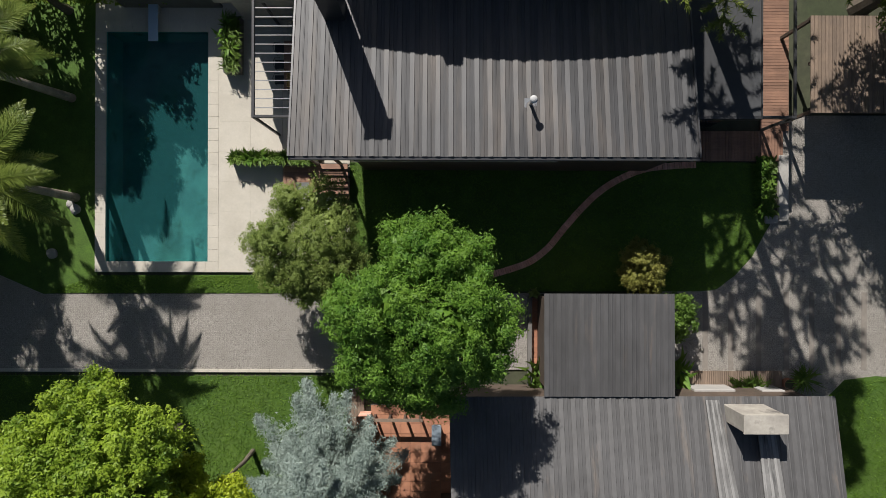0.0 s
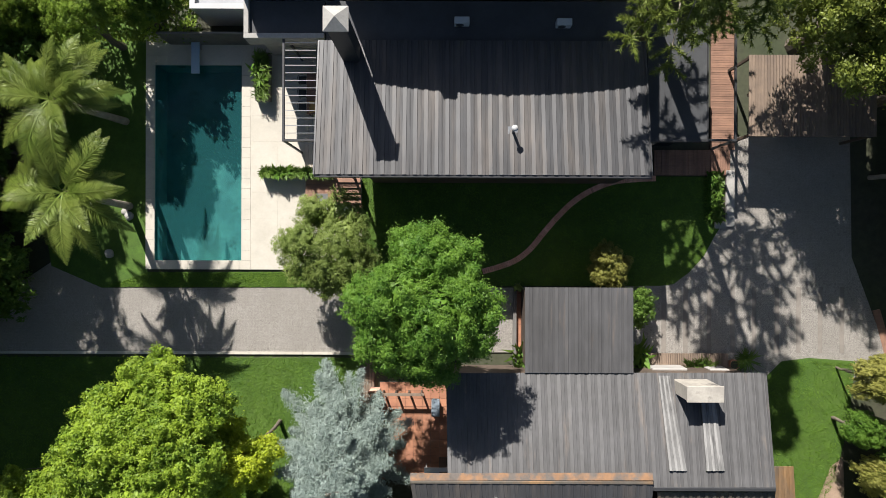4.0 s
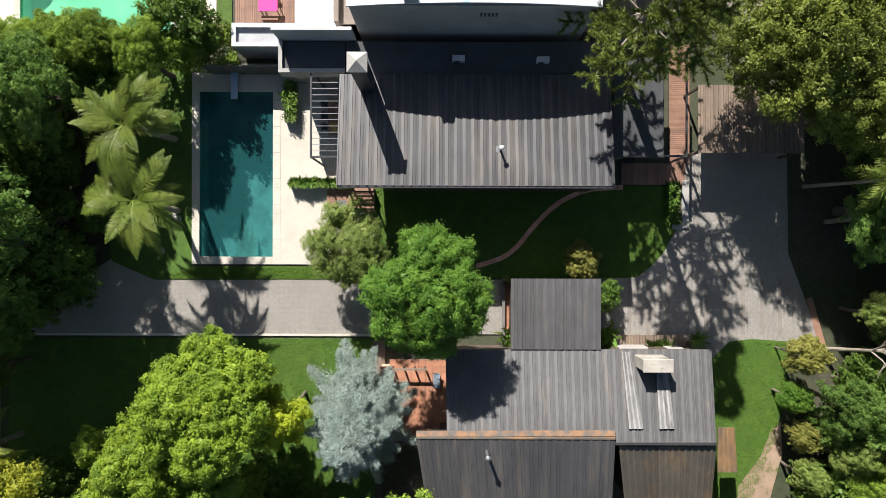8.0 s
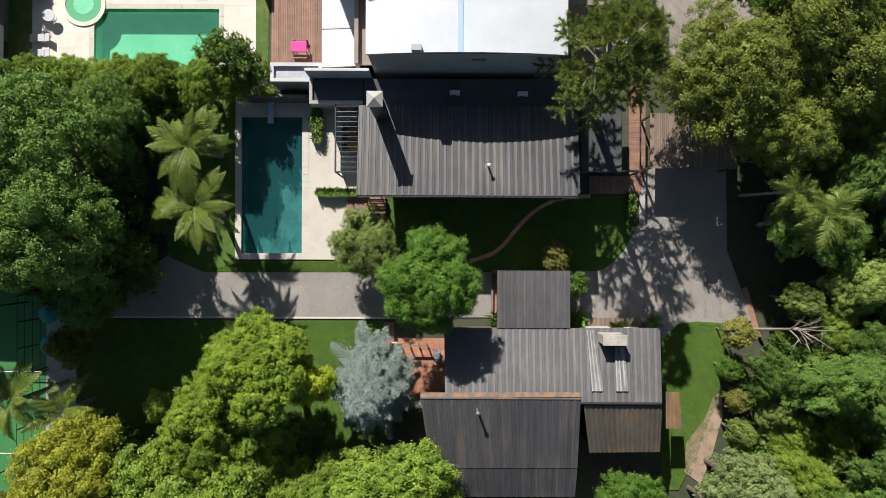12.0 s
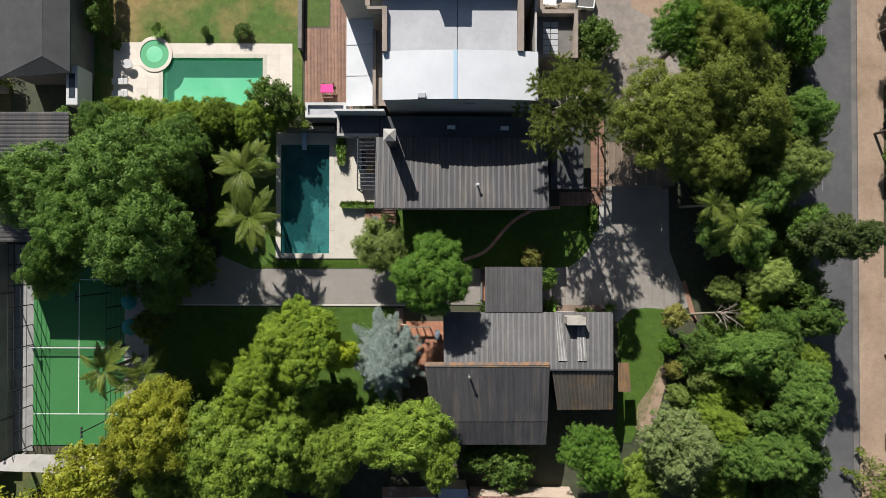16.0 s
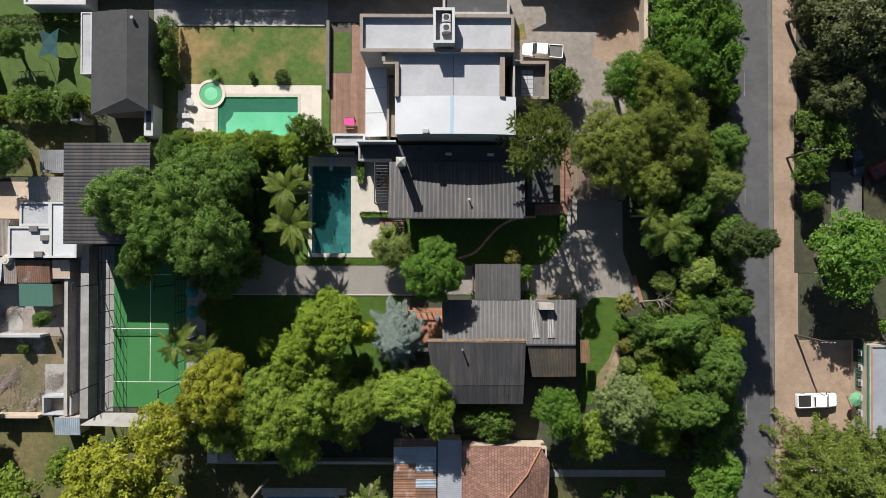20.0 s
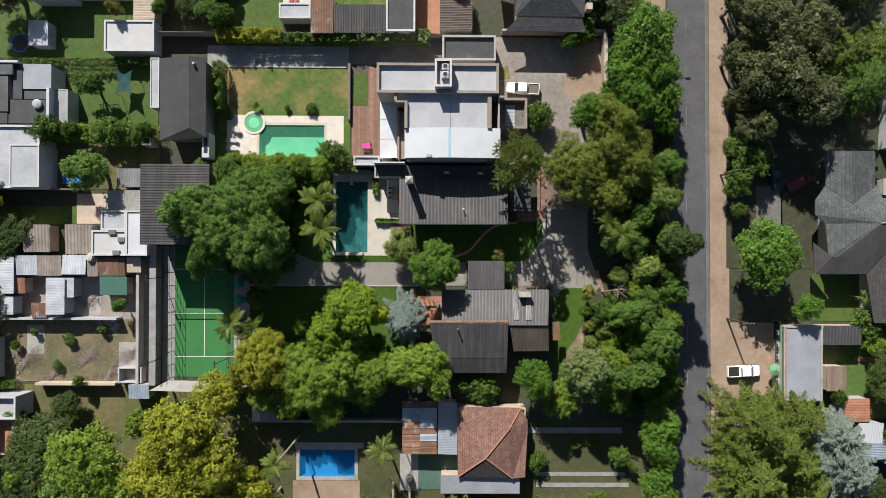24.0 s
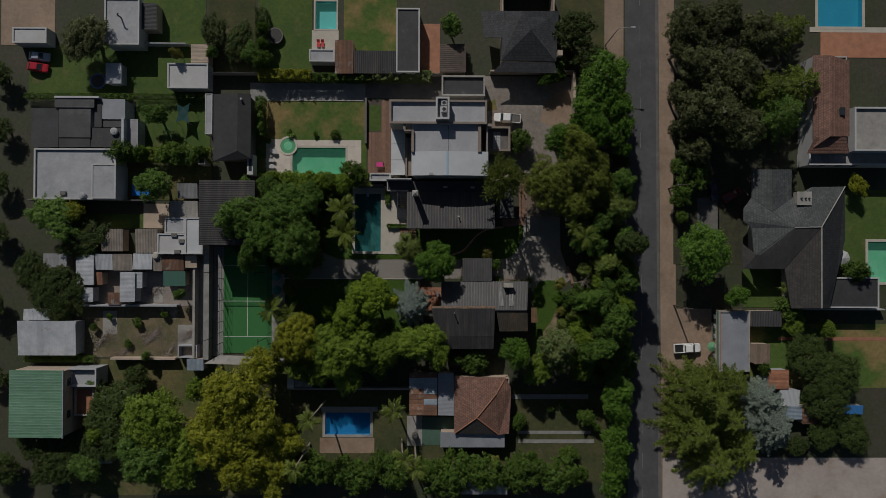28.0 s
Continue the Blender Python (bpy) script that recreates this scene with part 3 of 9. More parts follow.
# the main plot
ground_patch("lawn", "dark green lawn in the shade of the house", [(-4.57, 4.27), (16.15, 4.33), (16.16, 1.45), (15.77, 0.81), (15.17, -0.31), (14.33, -1.23), (13.45, -1.9), (12.67, -2.01), (-4.55, -2.06)], 0.03, M_LAWN, "lawn")
ground_patch("lawn", "mown green lawn south of the drive", rect(-29.6, -21.95, -4.5, -6.25), 0.03, M_LAWN, "lawn")
ground_patch("lawn", "narrow green strip between pool and drive", [(-19.68, -2.19), (-17.1, -1.3), (-8.72, -1.27), (-4, -1.26), (-3.99, -2.15)], 0.035, M_LAWN, "lawn")
ground_patch("lawn", "shaded grass under the palms", [(-22.54, -0.97), (-19.62, -2.23), (-16.99, -2.12), (-17.07, 13.37), (-24.97, 13.34)], 0.025, M_LAWN, "lawn")
ground_patch("lawn", "sunny grass beside the zinc roofed house", [(18.37, -7.7), (19.72, -6.34), (21.27, -6.14), (23.98, -6.32), (23.61, -10.01), (22.66, -13.88), (21.32, -17.07), (19.78, -20.1), (18.23, -20.1), (18.4, -13.9)], 0.03, M_LAWN, "lawn")
ground_patch("driveway", "drive of pale granite setts laid in fans", [(-30.49, -6.02), (-22.54, -0.74), (-19.48, -2.23), (5.15, -2.13), (5.17, -5.88)], 0.02, M_COBBLE, "driveway")
ground_patch("forecourt", "forecourt of granite setts dappled by shade", [(16.47, 6.64), (23.62, 6.66), (23.75, -0.3), (25.85, -5.9), (24.2, -7.3), (18.3, -7.6), (10.33, -7.64), (10.31, -1.92), (12.65, -1.91), (14.29, -1.29), (15.46, 0.35), (16.49, 2)], 0.015, M_COBBLE, "driveway")

# ---- the main house ----
h = thing("house", "low timber house under a long ribbed zinc roof", "house", (2, 7, 0))
W, E, S, N = -6.14, 10.2, 3.7, 0 + 10.6
ZS, ZN = 6.1, 4.85
ribbed_roof(h, (W, S, ZS), (E, S, ZS), (E, N, ZN), (W, N, ZN), M_ZINC, 0.53, 0.055, 2)
part("eave_gutter", box(W - 0.05, S - 0.14, ZS - 0.16, E + 0.05, S + 0.02, ZS - 0.02, 0.02), M_DARKMETAL, h, "dark metal eaves gutter")
part("verge_trim", slab3("verge_trim", [(W - 0.08, S, ZS + 0.07), (W, S, ZS + 0.07), (W, N, ZN + 0.07), (W - 0.08, N, ZN + 0.07)], 0.2, M_DARKMETAL), None, h)
part("verge_trim", slab3("verge_trim", [(E, S, ZS + 0.07), (E + 0.08, S, ZS + 0.07), (E + 0.08, N, ZN + 0.07), (E, N, ZN + 0.07)], 0.2, M_DARKMETAL), None, h)
part("wall", box(W + 2.3, S + 0.2, 0, E - 0.3, S + 0.7, ZS - 0.25), M_WOOD_D, h)
for x in (W + 0.12, W + 1.2):
    part("post", box(x, S + 0.3, 0, x + 0.12, S + 0.42, ZS - 0.2), M_DARKMETAL, h)
part("fascia", box(W + 2.4, S + 0.02, 4.4, 4.8, S + 0.19, ZS - 0.18), M_CONCRETE, h, "pale grey band under the eave")
part("wall", box(W + 0.3, N - 0.2, 0, E - 0.3, N, ZN - 0.1), M_GREYWALL, h)
part("wall", box(W + 2.3, S + 0.7, 0, W + 2.5, N - 0.2, ZN - 0.15), M_WOOD_D, h)
part("wall", box(E - 0.5, S + 0.7, 0, E - 0.3, N - 0.2, ZN - 0.15), M_WOOD_D, h)
# strip of flat roof behind
fx0, fy0, fx1, fy1 = -10.02, 10.75, 7.69, 12.57
part("flat_roof", box(-5.9, N + 0.05, 4.2, E - 0.2, 12.7, 4.55), M_MEMBRANE, h, "dark felt flat roof behind the ridge")
part("flat_roof", box(fx0 + 0.25, fy0 + 0.25, 4.1, -5.95, 12.7, 4.5), M_MEMBRANE, h)
part("parapet", box(fx0, fy0, 3.6, -5.95, fy0 + 0.24, 4.75), M_CONCRETE, h)
part("parapet", box(fx0, fy0 + 0.25, 3.6, fx0 + 0.24, 12.7, 4.75), M_CONCRETE, h)
part("wall", box(fx0 + 0.3, fy0 + 0.5, 0, -5.9, 12.6, 4.05), M_GREYWALL, h)
keep_world(h)

c = thing("chimney", "tall dark square chimney with a pyramid cap on the zinc roof", "chimney", (-4.5, 9.9, 4.6))
part("shaft", box(-0.42, -0.42, 0.1, 0.42, 0.42, 5.1), M_DARKMETAL, c)
bm = bmesh.new()
bmesh.ops.create_cone(bm, segments=4, radius1=0.78, radius2=0.02, depth=0.35, matrix=Matrix.Translation((0, 0, 5.55)) @ Matrix.Rotation(radians(45), 4, "Z"), cap_ends=True)
part("cap", bm, M_CONCRETE, c, "grey metal pyramid cap")
for sx in (-0.36, 0.36):
    for sy in (-0.36, 0.36):
        part("cap_leg", box(sx - 0.04, sy - 0.04, 5.1, sx + 0.04, sy + 0.04, 5.38), M_DARKMETAL, c)

# ---- the zinc-roofed house to the south ----
h = thing("house", "second house with dark ribbed zinc roofs and rust streaks", "house", (9, -9, 0))
gx0, gy0, gx1, gy1 = 4.35, -6.27, 9.95, -1.87
ribbed_roof(h, (gx0, gy0, 4.15), (gx1, gy0, 4.15), (gx1, gy1, 4.05), (gx0, gy1, 4.05), M_ZINC_B, 0.5, 0.04, 2)
# rises from the garage to a rusty ridge, then falls to the south
ribbed_roof(h, (0.38, -11.38, 6), (16.38, -11.56, 6), (16.86, -6.24, 4.05), (0.29, -6.31, 4.05), M_ZINC_B, 0.5, 0.04, 2)
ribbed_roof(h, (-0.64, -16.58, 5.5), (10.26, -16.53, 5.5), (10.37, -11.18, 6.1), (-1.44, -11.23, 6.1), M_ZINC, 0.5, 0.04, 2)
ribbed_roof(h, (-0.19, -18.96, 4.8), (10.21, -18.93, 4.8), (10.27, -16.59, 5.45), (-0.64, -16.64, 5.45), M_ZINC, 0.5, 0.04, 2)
ribbed_roof(h, (11.39, -15.69, 4.4), (16.77, -15.62, 4.4), (16.47, -11.75, 5.8), (10.64, -11.77, 5.8), M_ZINC_RUST, 0.36, 0.06, 3)
ribbed_roof(h, (17.55, -14.13, 3.4), (18.81, -14.12, 3.4), (18.52, -11.24, 3.6), (17.46, -11.24, 3.6), M_ZINC_RUST, 0.36, 0.06, 3)
ribbed_roof(h, (11.24, -10.73, 5.85), (12.09, -10.73, 5.85), (11.77, -6.37, 4.29), (11.19, -6.37, 4.29), M_ZINC_PALE, 0.33, 0.06, 3, name="patch_sheet", label="paler streaked replaced sheet")
ribbed_roof(h, (13.04, -10.73, 5.85), (13.94, -10.72, 5.85), (13.94, -7.62, 4.74), (13.21, -7.62, 4.74), M_ZINC_PALE, 0.33, 0.06, 3, name="patch_sheet")
ra, rb = Vector((-1.44, -11.22, 6.15)), Vector((10.36, -11.17, 6.15))
part("ridge_cap", box(ra.x, ra.y - 0.07, 6.08, rb.x, ra.y + 0.07, 6.17, 0.02), M_ZINC_RUST, h, "rust stained ridge capping")
part("ridge_flashing", slab3("ridge_flashing", [(ra.x, -11.14, 6.14), (rb.x, -11.09, 6.14), (rb.x, -10.78, 6.0), (ra.x, -10.84, 6.0)], 0.05, M_RUST), None, h, "orange rusted flashing below the ridge")
rc = Vector((16.38, -11.56, 6))
part("ridge_cap", box(rb.x + 0.02, rc.y - 0.1, 5.92, rc.x, rc.y + 0.1, 6.06, 0.03), M_DARKMETAL, h)
bx0, by0, bx1, by1 = 0.29, -10.97, 16.87, -6.31
cx0, cy0, cx1, cy1 = -0.67, -16.63, 10.32, -11.64
dx0, dy0, dx1, dy1 = 0.04, -18.67, 10.02, -16.85
ex0, ey0, ex1, ey1 = 11.38, -15.62, 16.68, -12.29
for r, z in (((gx0 + 0.3, gy0, gx1 - 0.3, gy1 - 0.3), 3.95), ((bx0 + 0.3, by0 + 0.2, bx1 - 0.3, by1 - 0.3), 3.95), ((cx0 + 0.6, cy0, cx1 - 0.3, cy1 - 0.3), 4.8), ((dx0 + 0.2, dy0 + 0.3, dx1 - 0.2, dy1 - 0.2), 4.3), ((ex0 + 0.2, ey0 + 0.2, ex1 - 0.2, ey1 - 0.2), 4.2)):
    walls(h, *r[:2], *r[2:], 0, z, M_WOOD_D)
keep_world(h)

# ---- the white house ----
h = thing("house", "white modern house with a curved white metal roof and flat terraces", "house", (0, 20, 0))
wx0, wy0, wx1, wy1 = -5.22, 13.18, 8.77, 17.56
walls(h, wx0 + 0.1, wy0 + 0.1, wx1 - 0.1, wy1 + 6.2, 0, 9.0, M_GREYWALL)
# shallow arched roof: strips across the span
n = 14
mid_x, half = (wx0 + wx1) / 2, (wx1 - wx0) / 2
for k in range(n):
    xa, xb = wx0 + (wx1 - wx0) * k / n, wx0 + (wx1 - wx0) * (k + 1) / n
    za, zb = (9.75 - 0.6 * ((x - mid_x) / half) ** 2 for x in (xa, xb))
    part("roof_sheet", slab3("roof_sheet", [(xa, wy0, za), (xb, wy0, zb), (xb, wy1, zb), (xa, wy1, za)], 0.12, M_SHEET_WHITE), None, h)
ux0, uy0, ux1, uy1 = -5.25, 17.66, 7.39, 22.74
for k in range(2):
    xa, xb = (ux0, mid_x - 0.3) if not k else (mid_x - 0.25, ux1)
    part("flat_roof", box(xa, wy1 + 0.05, 8.6, xb, uy1, 9.1), M_FLATGREY, h)
for q in ((-5.22, 17.44, -4.79, 21.45), (-6.6, 21.18, -5.24, 21.45), (-6.74, 21.48, -6.32, 22.83), (6.86, 17.5, 7.43, 22.89)):
    part("parapet", box(q[0], q[1], 8.4, q[2], q[3], 9.7), M_BROWNCAP, h, "brown rendered parapet")
q = 1.14, 13.1, 1.5, 17.58
part("wall", box(-6.5, 13.6, 0, -6.2, 20.8, 5.6), M_BROWNCAP, h)
part("flat_roof", box(-6.19, 13.6, 4.9, -5.13, 20.8, 5.1), M_BROWNCAP, h)
part("seam", box(q[0], wy0 - 0.01, 9.76, q[2], wy1, 9.79), plain("pale blue seam tape", (0.30, 0.42, 0.52), 0.5), h, "pale blue seam across the white roof")
keep_world(h)
vx0, vy0, vx1, vy1 = -9.21, 22.53, 8.42, 26.8
flat_block("house", "white upper floor with a grey flat roof and brown parapet", vx0, vy0, vx1, vy1, 10.0, M_GREYWALL, M_FLATGREY, 0.5, M_BROWNCAP, 0.3)
ax0, ay0, ax1, ay1 = -0.8, 23.05, 1.57, 26.96
flat_block("roof_box", "walled plant box on the roof holding two fans", ax0, ay0, ax1, ay1, 11.6, M_GREYWALL, M_FLATGREY, 0.9, M_WHITE, 0.25, "plant room", z0=9.5)
flat_block("annexe", "low flat roofed annexe with a dark roof", 0.28, 29.19, 8.53, 33.03, 3.6, M_GREYWALL, M_MEMBRANE, 0.4, M_CONCRETE, 0.25, "annexe")
flat_block("annexe", "walled roof terrace beside the white house", 7.99, 18.55, 13.32, 23.19, 4.2, M_BEIGE, M_CONC_D_SHADE, 1.0, M_BROWNCAP, 0.3, "annexe")
q = 10.08, 18.87, 11.58, 22.37
t = thing("roof_light", "gridded skylight on the roof terrace", "skylight", (q[0], q[1], 3.22))
for i in range(2):
    for j in range(6):
        a, b = (q[2] - q[0]) / 2, (q[3] - q[1]) / 6
        part("pane", box(a * i + 0.03, b * j + 0.03, 0.02, a * (i + 1) - 0.03, b * (j + 1) - 0.03, 0.06), M_FLATGREY, t)
part("frame", box(0, 0, -0.02, q[2] - q[0], q[3] - q[1], 0.019), M_DARKMETAL, t)

# ---- west: club roof, court, dark house ----
h = thing("shed", "long hall with a dark corrugated metal roof", "hall", (-38, 6, 0))
sx0, sy0, sx1, sy1 = -44.16, 0.36, -33.94, 12.25
ribbed_roof(h, (sx0, sy0, 8.0), (sx0, sy1, 8.0), (sx1, sy1, 8.2), (sx1, sy0, 8.2), M_ZINC, 0.4, 0.06, 4)
walls(h, sx0 + 0.2, sy0 + 0.2, sx1 - 0.2, sy1 - 0.2, 0, 7.9, M_CONC_D_SHADE)
keep_world(h)
h = thing("house", "long house with a charcoal shingle roof and a hipped end", "house", (-39, 22, 0))
hx0, hy0, hx1, hy1 = -42.68, 16.22, -35.61, 28.82
rx = 4.82 + hx0
part("roof", slab3("roof", [(hx0, hy0 , 4.9), (rx, hy0 + 1.8, 5.9), (rx, hy1, 5.9), (hx0, hy1, 4.9)], 0.15, M_SHINGLE_D), None, h)
part("roof", slab3("roof", [(rx + 0.02, hy0 + 1.8, 5.9), (hx1, hy0 + 0.5, 5.2), (hx1, hy1, 5.2), (rx + 0.02, hy1, 5.9)], 0.15, M_SHINGLE_D), None, h)
part("roof", slab3("roof", [(hx0, hy0 - 0.05, 4.9), (hx1, hy0 + 0.45, 5.2), (rx, hy0 + 1.75, 5.9)], 0.15, M_SHINGLE_D), None, h)
# walls coloured dark to stand in for the shade below the eaves
walls(h, hx0 + 0.4, hy0 + 0.6, hx1 - 0.4, hy1 - 0.3, 0, 4.7, M_CONC_D_SHADE)
q = -36.54, 13.79, -35.41, 17.64
part("bay", box(q[0], q[1], 1.5, q[2], q[3], 4.2, 0.03), M_WHITE, h, "white framed gable bay")
part("window", box(q[0] + 0.3, q[1] + 0.7, 4.2, q[2] - 0.25, q[3] - 0.8, 4.24), M_GLASS, h)
keep_world(h)

# ---- other roofs ----
flat_block("house", "white flat roofed house with a raised corner", -76.44, 8.96, -61.13, 18.55, 4.5, M_WHITE, M_WHITE_DIRTY, 0.3, M_WHITE, 0.25)
h = thing("house", "low house under a patchwork of dark felt roofs with white edges", "house", (-71.09, 24.28, 0))
M_FELT_B = surface("faded roofing felt", (0.075, 0.076, 0.079), (0.055, 0.056, 0.058), coarse=0.4, fine=6, grain=0.2, rough=0.75, stain=(0.12, 0.12, 0.12), stain_at=(0.6, 0.75), stain_scale=0.3)
for r, z, m in (((-72.47, 26.19, -65.07, 27.95), 4.9, M_FELT_B), ((-77.01, 18.78, -71.94, 26.11), 4.5, M_MEMBRANE), ((-71.78, 20.59, -65.83, 26.3), 4.7, M_FELT_B), ((-71.82, 18.8, -66, 20.48), 4.55, M_MEMBRANE), ((-66.01, 18.86, -60.26, 22.46), 4.4, M_MEMBRANE), ((-65.31, 22.6, -63.96, 27.95), 4.3, M_MEMBRANE), ((-63.96, 24.16, -59.6, 27.98), 4.2, M_ROOF_BLUE), ((-64.04, 22.68, -60.3, 23.98), 4.0, M_FELT_B)):
    part("flat_roof", box(*r[:2], z - 0.25, *r[2:], z), m, h)
    part("wall", box(r[0] + 0.15, r[1] + 0.15, 0, r[2] - 0.15, r[3] - 0.15, z - 0.26), M_WHITE_DIRTY, h)
e = -72.45, 27.96, -64.17, 28.31
part("parapet", box(*e[:2], 0, *e[2:], 5.1), M_WHITE, h, "white rendered parapet")
e = -60.11, 18.83, -59.66, 24.27
part("parapet", box(*e[:2], 0, *e[2:], 4.6), M_SHEET_PALE, h)
keep_world(h)
flat_block("annexe", "grey sheeted lean-to at the side of the low house", -60.21, 18.88, -57.63, 24.38, 3.2, M_WHITE_DIRTY, M_SHEET_GREY, 0.05, None, 0.15, "annexe")
flat_block("annexe", "raised white corner of the flat roof", -65.38, 9.12, -60.93, 15.53, 4.9, M_WHITE, M_WHITE_DIRTY, 0.06, M_WHITE, 0.15, "annexe")
flat_block("shed", "small white flat roofed garden house", -52.16, 30.46, -44.48, 35.22, 3.0, M_WHITE, M_WHITE, 0.15, M_WHITE, 0.2, "shed")
flat_block("house", "white house with a vent pipe on the roof", -63.73, 38.44, -57.2, 47.34, 4.0, M_WHITE, M_WHITE_DIRTY, 0.2, M_WHITE, 0.2)


def lean(name, label, x0, y0, x1, y1, lo, hi, high, roof, wall, category="shed", pitch=0.25, rib=0.035, per=4, wave=True, over=0.12, z0=0.0):
    """A small building under one sloping sheet roof; high names the side where the roof is highest."""
    h = thing(name, label, category, ((x0 + x1) / 2, (y0 + y1) / 2, 0))
    a, b = {"N": (lo, hi), "S": (hi, lo), "E": (lo, hi), "W": (hi, lo)}[high]
    if high in "NS":
        ribbed_roof(h, (x0, y0, a), (x1, y0, a), (x1, y1, b), (x0, y1, b), roof, pitch, rib, per, wave)
    else:
        ribbed_roof(h, (x0, y1, a), (x0, y0, a), (x1, y0, b), (x1, y1, b), roof, pitch, rib, per, wave)
    walls(h, x0 + over, y0 + over, x1 - over, y1 - over, z0, lo - 0.08, wall, 0.15)
    keep_world(h)
    return h


def garden_wall(label, x0, y0, x1, y1, z, material, name="garden_wall"):
    return tagged(part(name, box(x0, y0, -0.1, x1, y1, z, 0.02), material), label, "wall", "", "structure")


def sheet_patch(label, x0, y0, x1, y1, z, m, category="paving", name="paving"):
    cut = [(h[0] - 0.2, h[1] - 0.2, h[2] + 0.2, h[3] + 0.2) for h in HOLES if h[0] < x1 and h[2] > x0 and h[1] < y1 and h[3] > y0]
    cut = [(max(h[0], x0), max(h[1], y0), min(h[2], x1), min(h[3], y1)) for h in cut]
    if cut:
        return tagged(new(name, sheet_with_holes(name, x0, y0, x1, y1, z, cut, m)), label, category, "", "structure")
    return ground_patch(name, label, rect(x0, y0, x1, y1), z, m, category)


# ---- the sheds and yards to the west ----
lean("shed", "narrow grey sheet roof between the yards", -50.15, 9.36, -46.37, 12.21, 2.7, 3.0, "N", M_SHEET_GREY, M_BEIGE)
lean("shed", "house corner under a light grey concrete roof", -51.45, 5.79, -46.24, 8.83, 2.9, 3.1, "N", M_CONCRETE, M_BEIGE, wave=False)
flat_block("house", "white flat roofed back house with dark roof hatches", -53.66, -1.26, -48.36, 2.58, 3.4, M_WHITE, M_WHITE, 0.15, M_WHITE, 0.2)
flat_block("house", "white flat roofed room beside the dark hall", -48.29, -1.25, -45.01, 5.64, 3.7, M_WHITE, M_SHEET_WHITE, 0.12, M_WHITE, 0.2)
flat_block("house", "white low room with a flat roof", -52.35, 2.71, -48.57, 5.65, 3.2, M_WHITE, M_WHITE_DIRTY, 0.15, M_WHITE, 0.2)
lean("shed", "shed under brown corrugated sheets", -58.11, -1.08, -53.9, 3.5, 2.6, 2.9, "N", M_SHEET_DULL, M_BEIGE, pitch=0.5, rib=0.08)
lean("shed", "shed under grey corrugated sheets", -64.61, -0.8, -60.51, 3.47, 2.6, 2.9, "N", M_SHEET_DULL, M_BEIGE, pitch=0.5, rib=0.08)
lean("shed", "shanty under bluish white sheets", -69.5, -7.25, -65.9, -1.55, 2.5, 2.9, "E", M_SHEET_PALE, M_WHITE_DIRTY, rib=0.014)
lean("shed", "shanty roof of bright galvanised sheets", -65.74, -4.38, -62.46, -1.33, 2.5, 2.8, "N", M_SHEET_PALE, M_WHITE_DIRTY)
lean("shed", "shanty roof of dull brown grey sheets", -62.39, -4.47, -58.7, -1.32, 2.6, 2.8, "N", M_SHEET_DULL, M_BEIGE)
lean("shed", "shanty roof of pale blue sheets", -58.63, -4.25, -54.94, -1.2, 2.5, 2.8, "S", M_SHEET_PALE, M_WHITE_DIRTY)
lean("shed", "leaning roof of rusted brown sheets", -53.07, -4.44, -48.97, -1.59, 2.4, 2.7, "N", M_SHEET_RUST, M_BEIGE)
lean("shed", "green tarpaulin roof on posts", -52.89, -7.41, -48.68, -4.56, 2.3, 2.5, "N", plain("green tarpaulin", (0.05, 0.13, 0.10), 0.6), M_BEIGE, rib=0.01)
lean("shed", "long grey blue sheet roof of a back room", -60.83, -10.46, -58.05, -4.77, 2.9, 3.1, "W", M_SHEET_PALE, M_WHITE_DIRTY, rib=0.01)
lean("shed", "low rusted striped roof", -63.55, -11.05, -61.19, -8.7, 2.1, 2.3, "N", M_SHEET_RUST, M_BEIGE, pitch=0.35, rib=0.05)
lean("shed", "white sheet roofed workshop", -79.87, -20.61, -68.93, -14.06, 3.2, 3.6, "N", M_SHEET_PALE, M_WHITE_DIRTY, pitch=0.3, rib=0.012)
lean("shed", "white roofed lean-to in shade", -79.15, -13.98, -74.07, -11.86, 2.8, 3.0, "S", M_SHEET_PALE, M_WHITE_DIRTY)
lean("shed", "small white roof under the trees", -75.76, -3.91, -71.26, -1.27, 2.4, 2.6, "S", M_SHEET_GREY, M_BEIGE)
lean("shed", "small blue grey shed roof behind the wall", -48.23, -23.54, -45.06, -21.3, 2.4, 2.6, "N", M_SHEET_BLUE, M_BEIGE)
sheet_patch("swept earth yard between the shanties", -77.09, -11.5, -46.85, -1.38, -0.02, M_YARD, "yard", "yard")
sheet_patch("rubble strewn dirt yard with dry weeds", -69.53, -21.32, -46.99, -11.58, -0.015, M_RUBBLE_YARD, "yard", "yard")
sheet_patch("beige paved court behind the white house", -57.84, 3.74, -52.8, 8.53, 0.02, M_BEIGE)
sheet_patch("strip of grass beside the white house", -69.89, 3.72, -57.59, 6.49, 0.0, M_LAWN_G, "lawn", "lawn")
garden_wall("pinkish low wall along the rubble yard", -63.21, -21.64, -50.74, -21.25, 1.8, M_BEIGE)
garden_wall("white rendered wall behind the shanties", -70.26, -11.41, -50.5, -11.06, 1.9, M_WHITE_DIRTY)
garden_wall("grey wall of the yard", -79.27, 8.96, -55.76, 9.16, 1.9, M_CONC_D_SHADE)
garden_wall("grey wall beside the club hall", -47.45, -21.32, -46.99, -1.26, 2.0, M_CONCRETE)

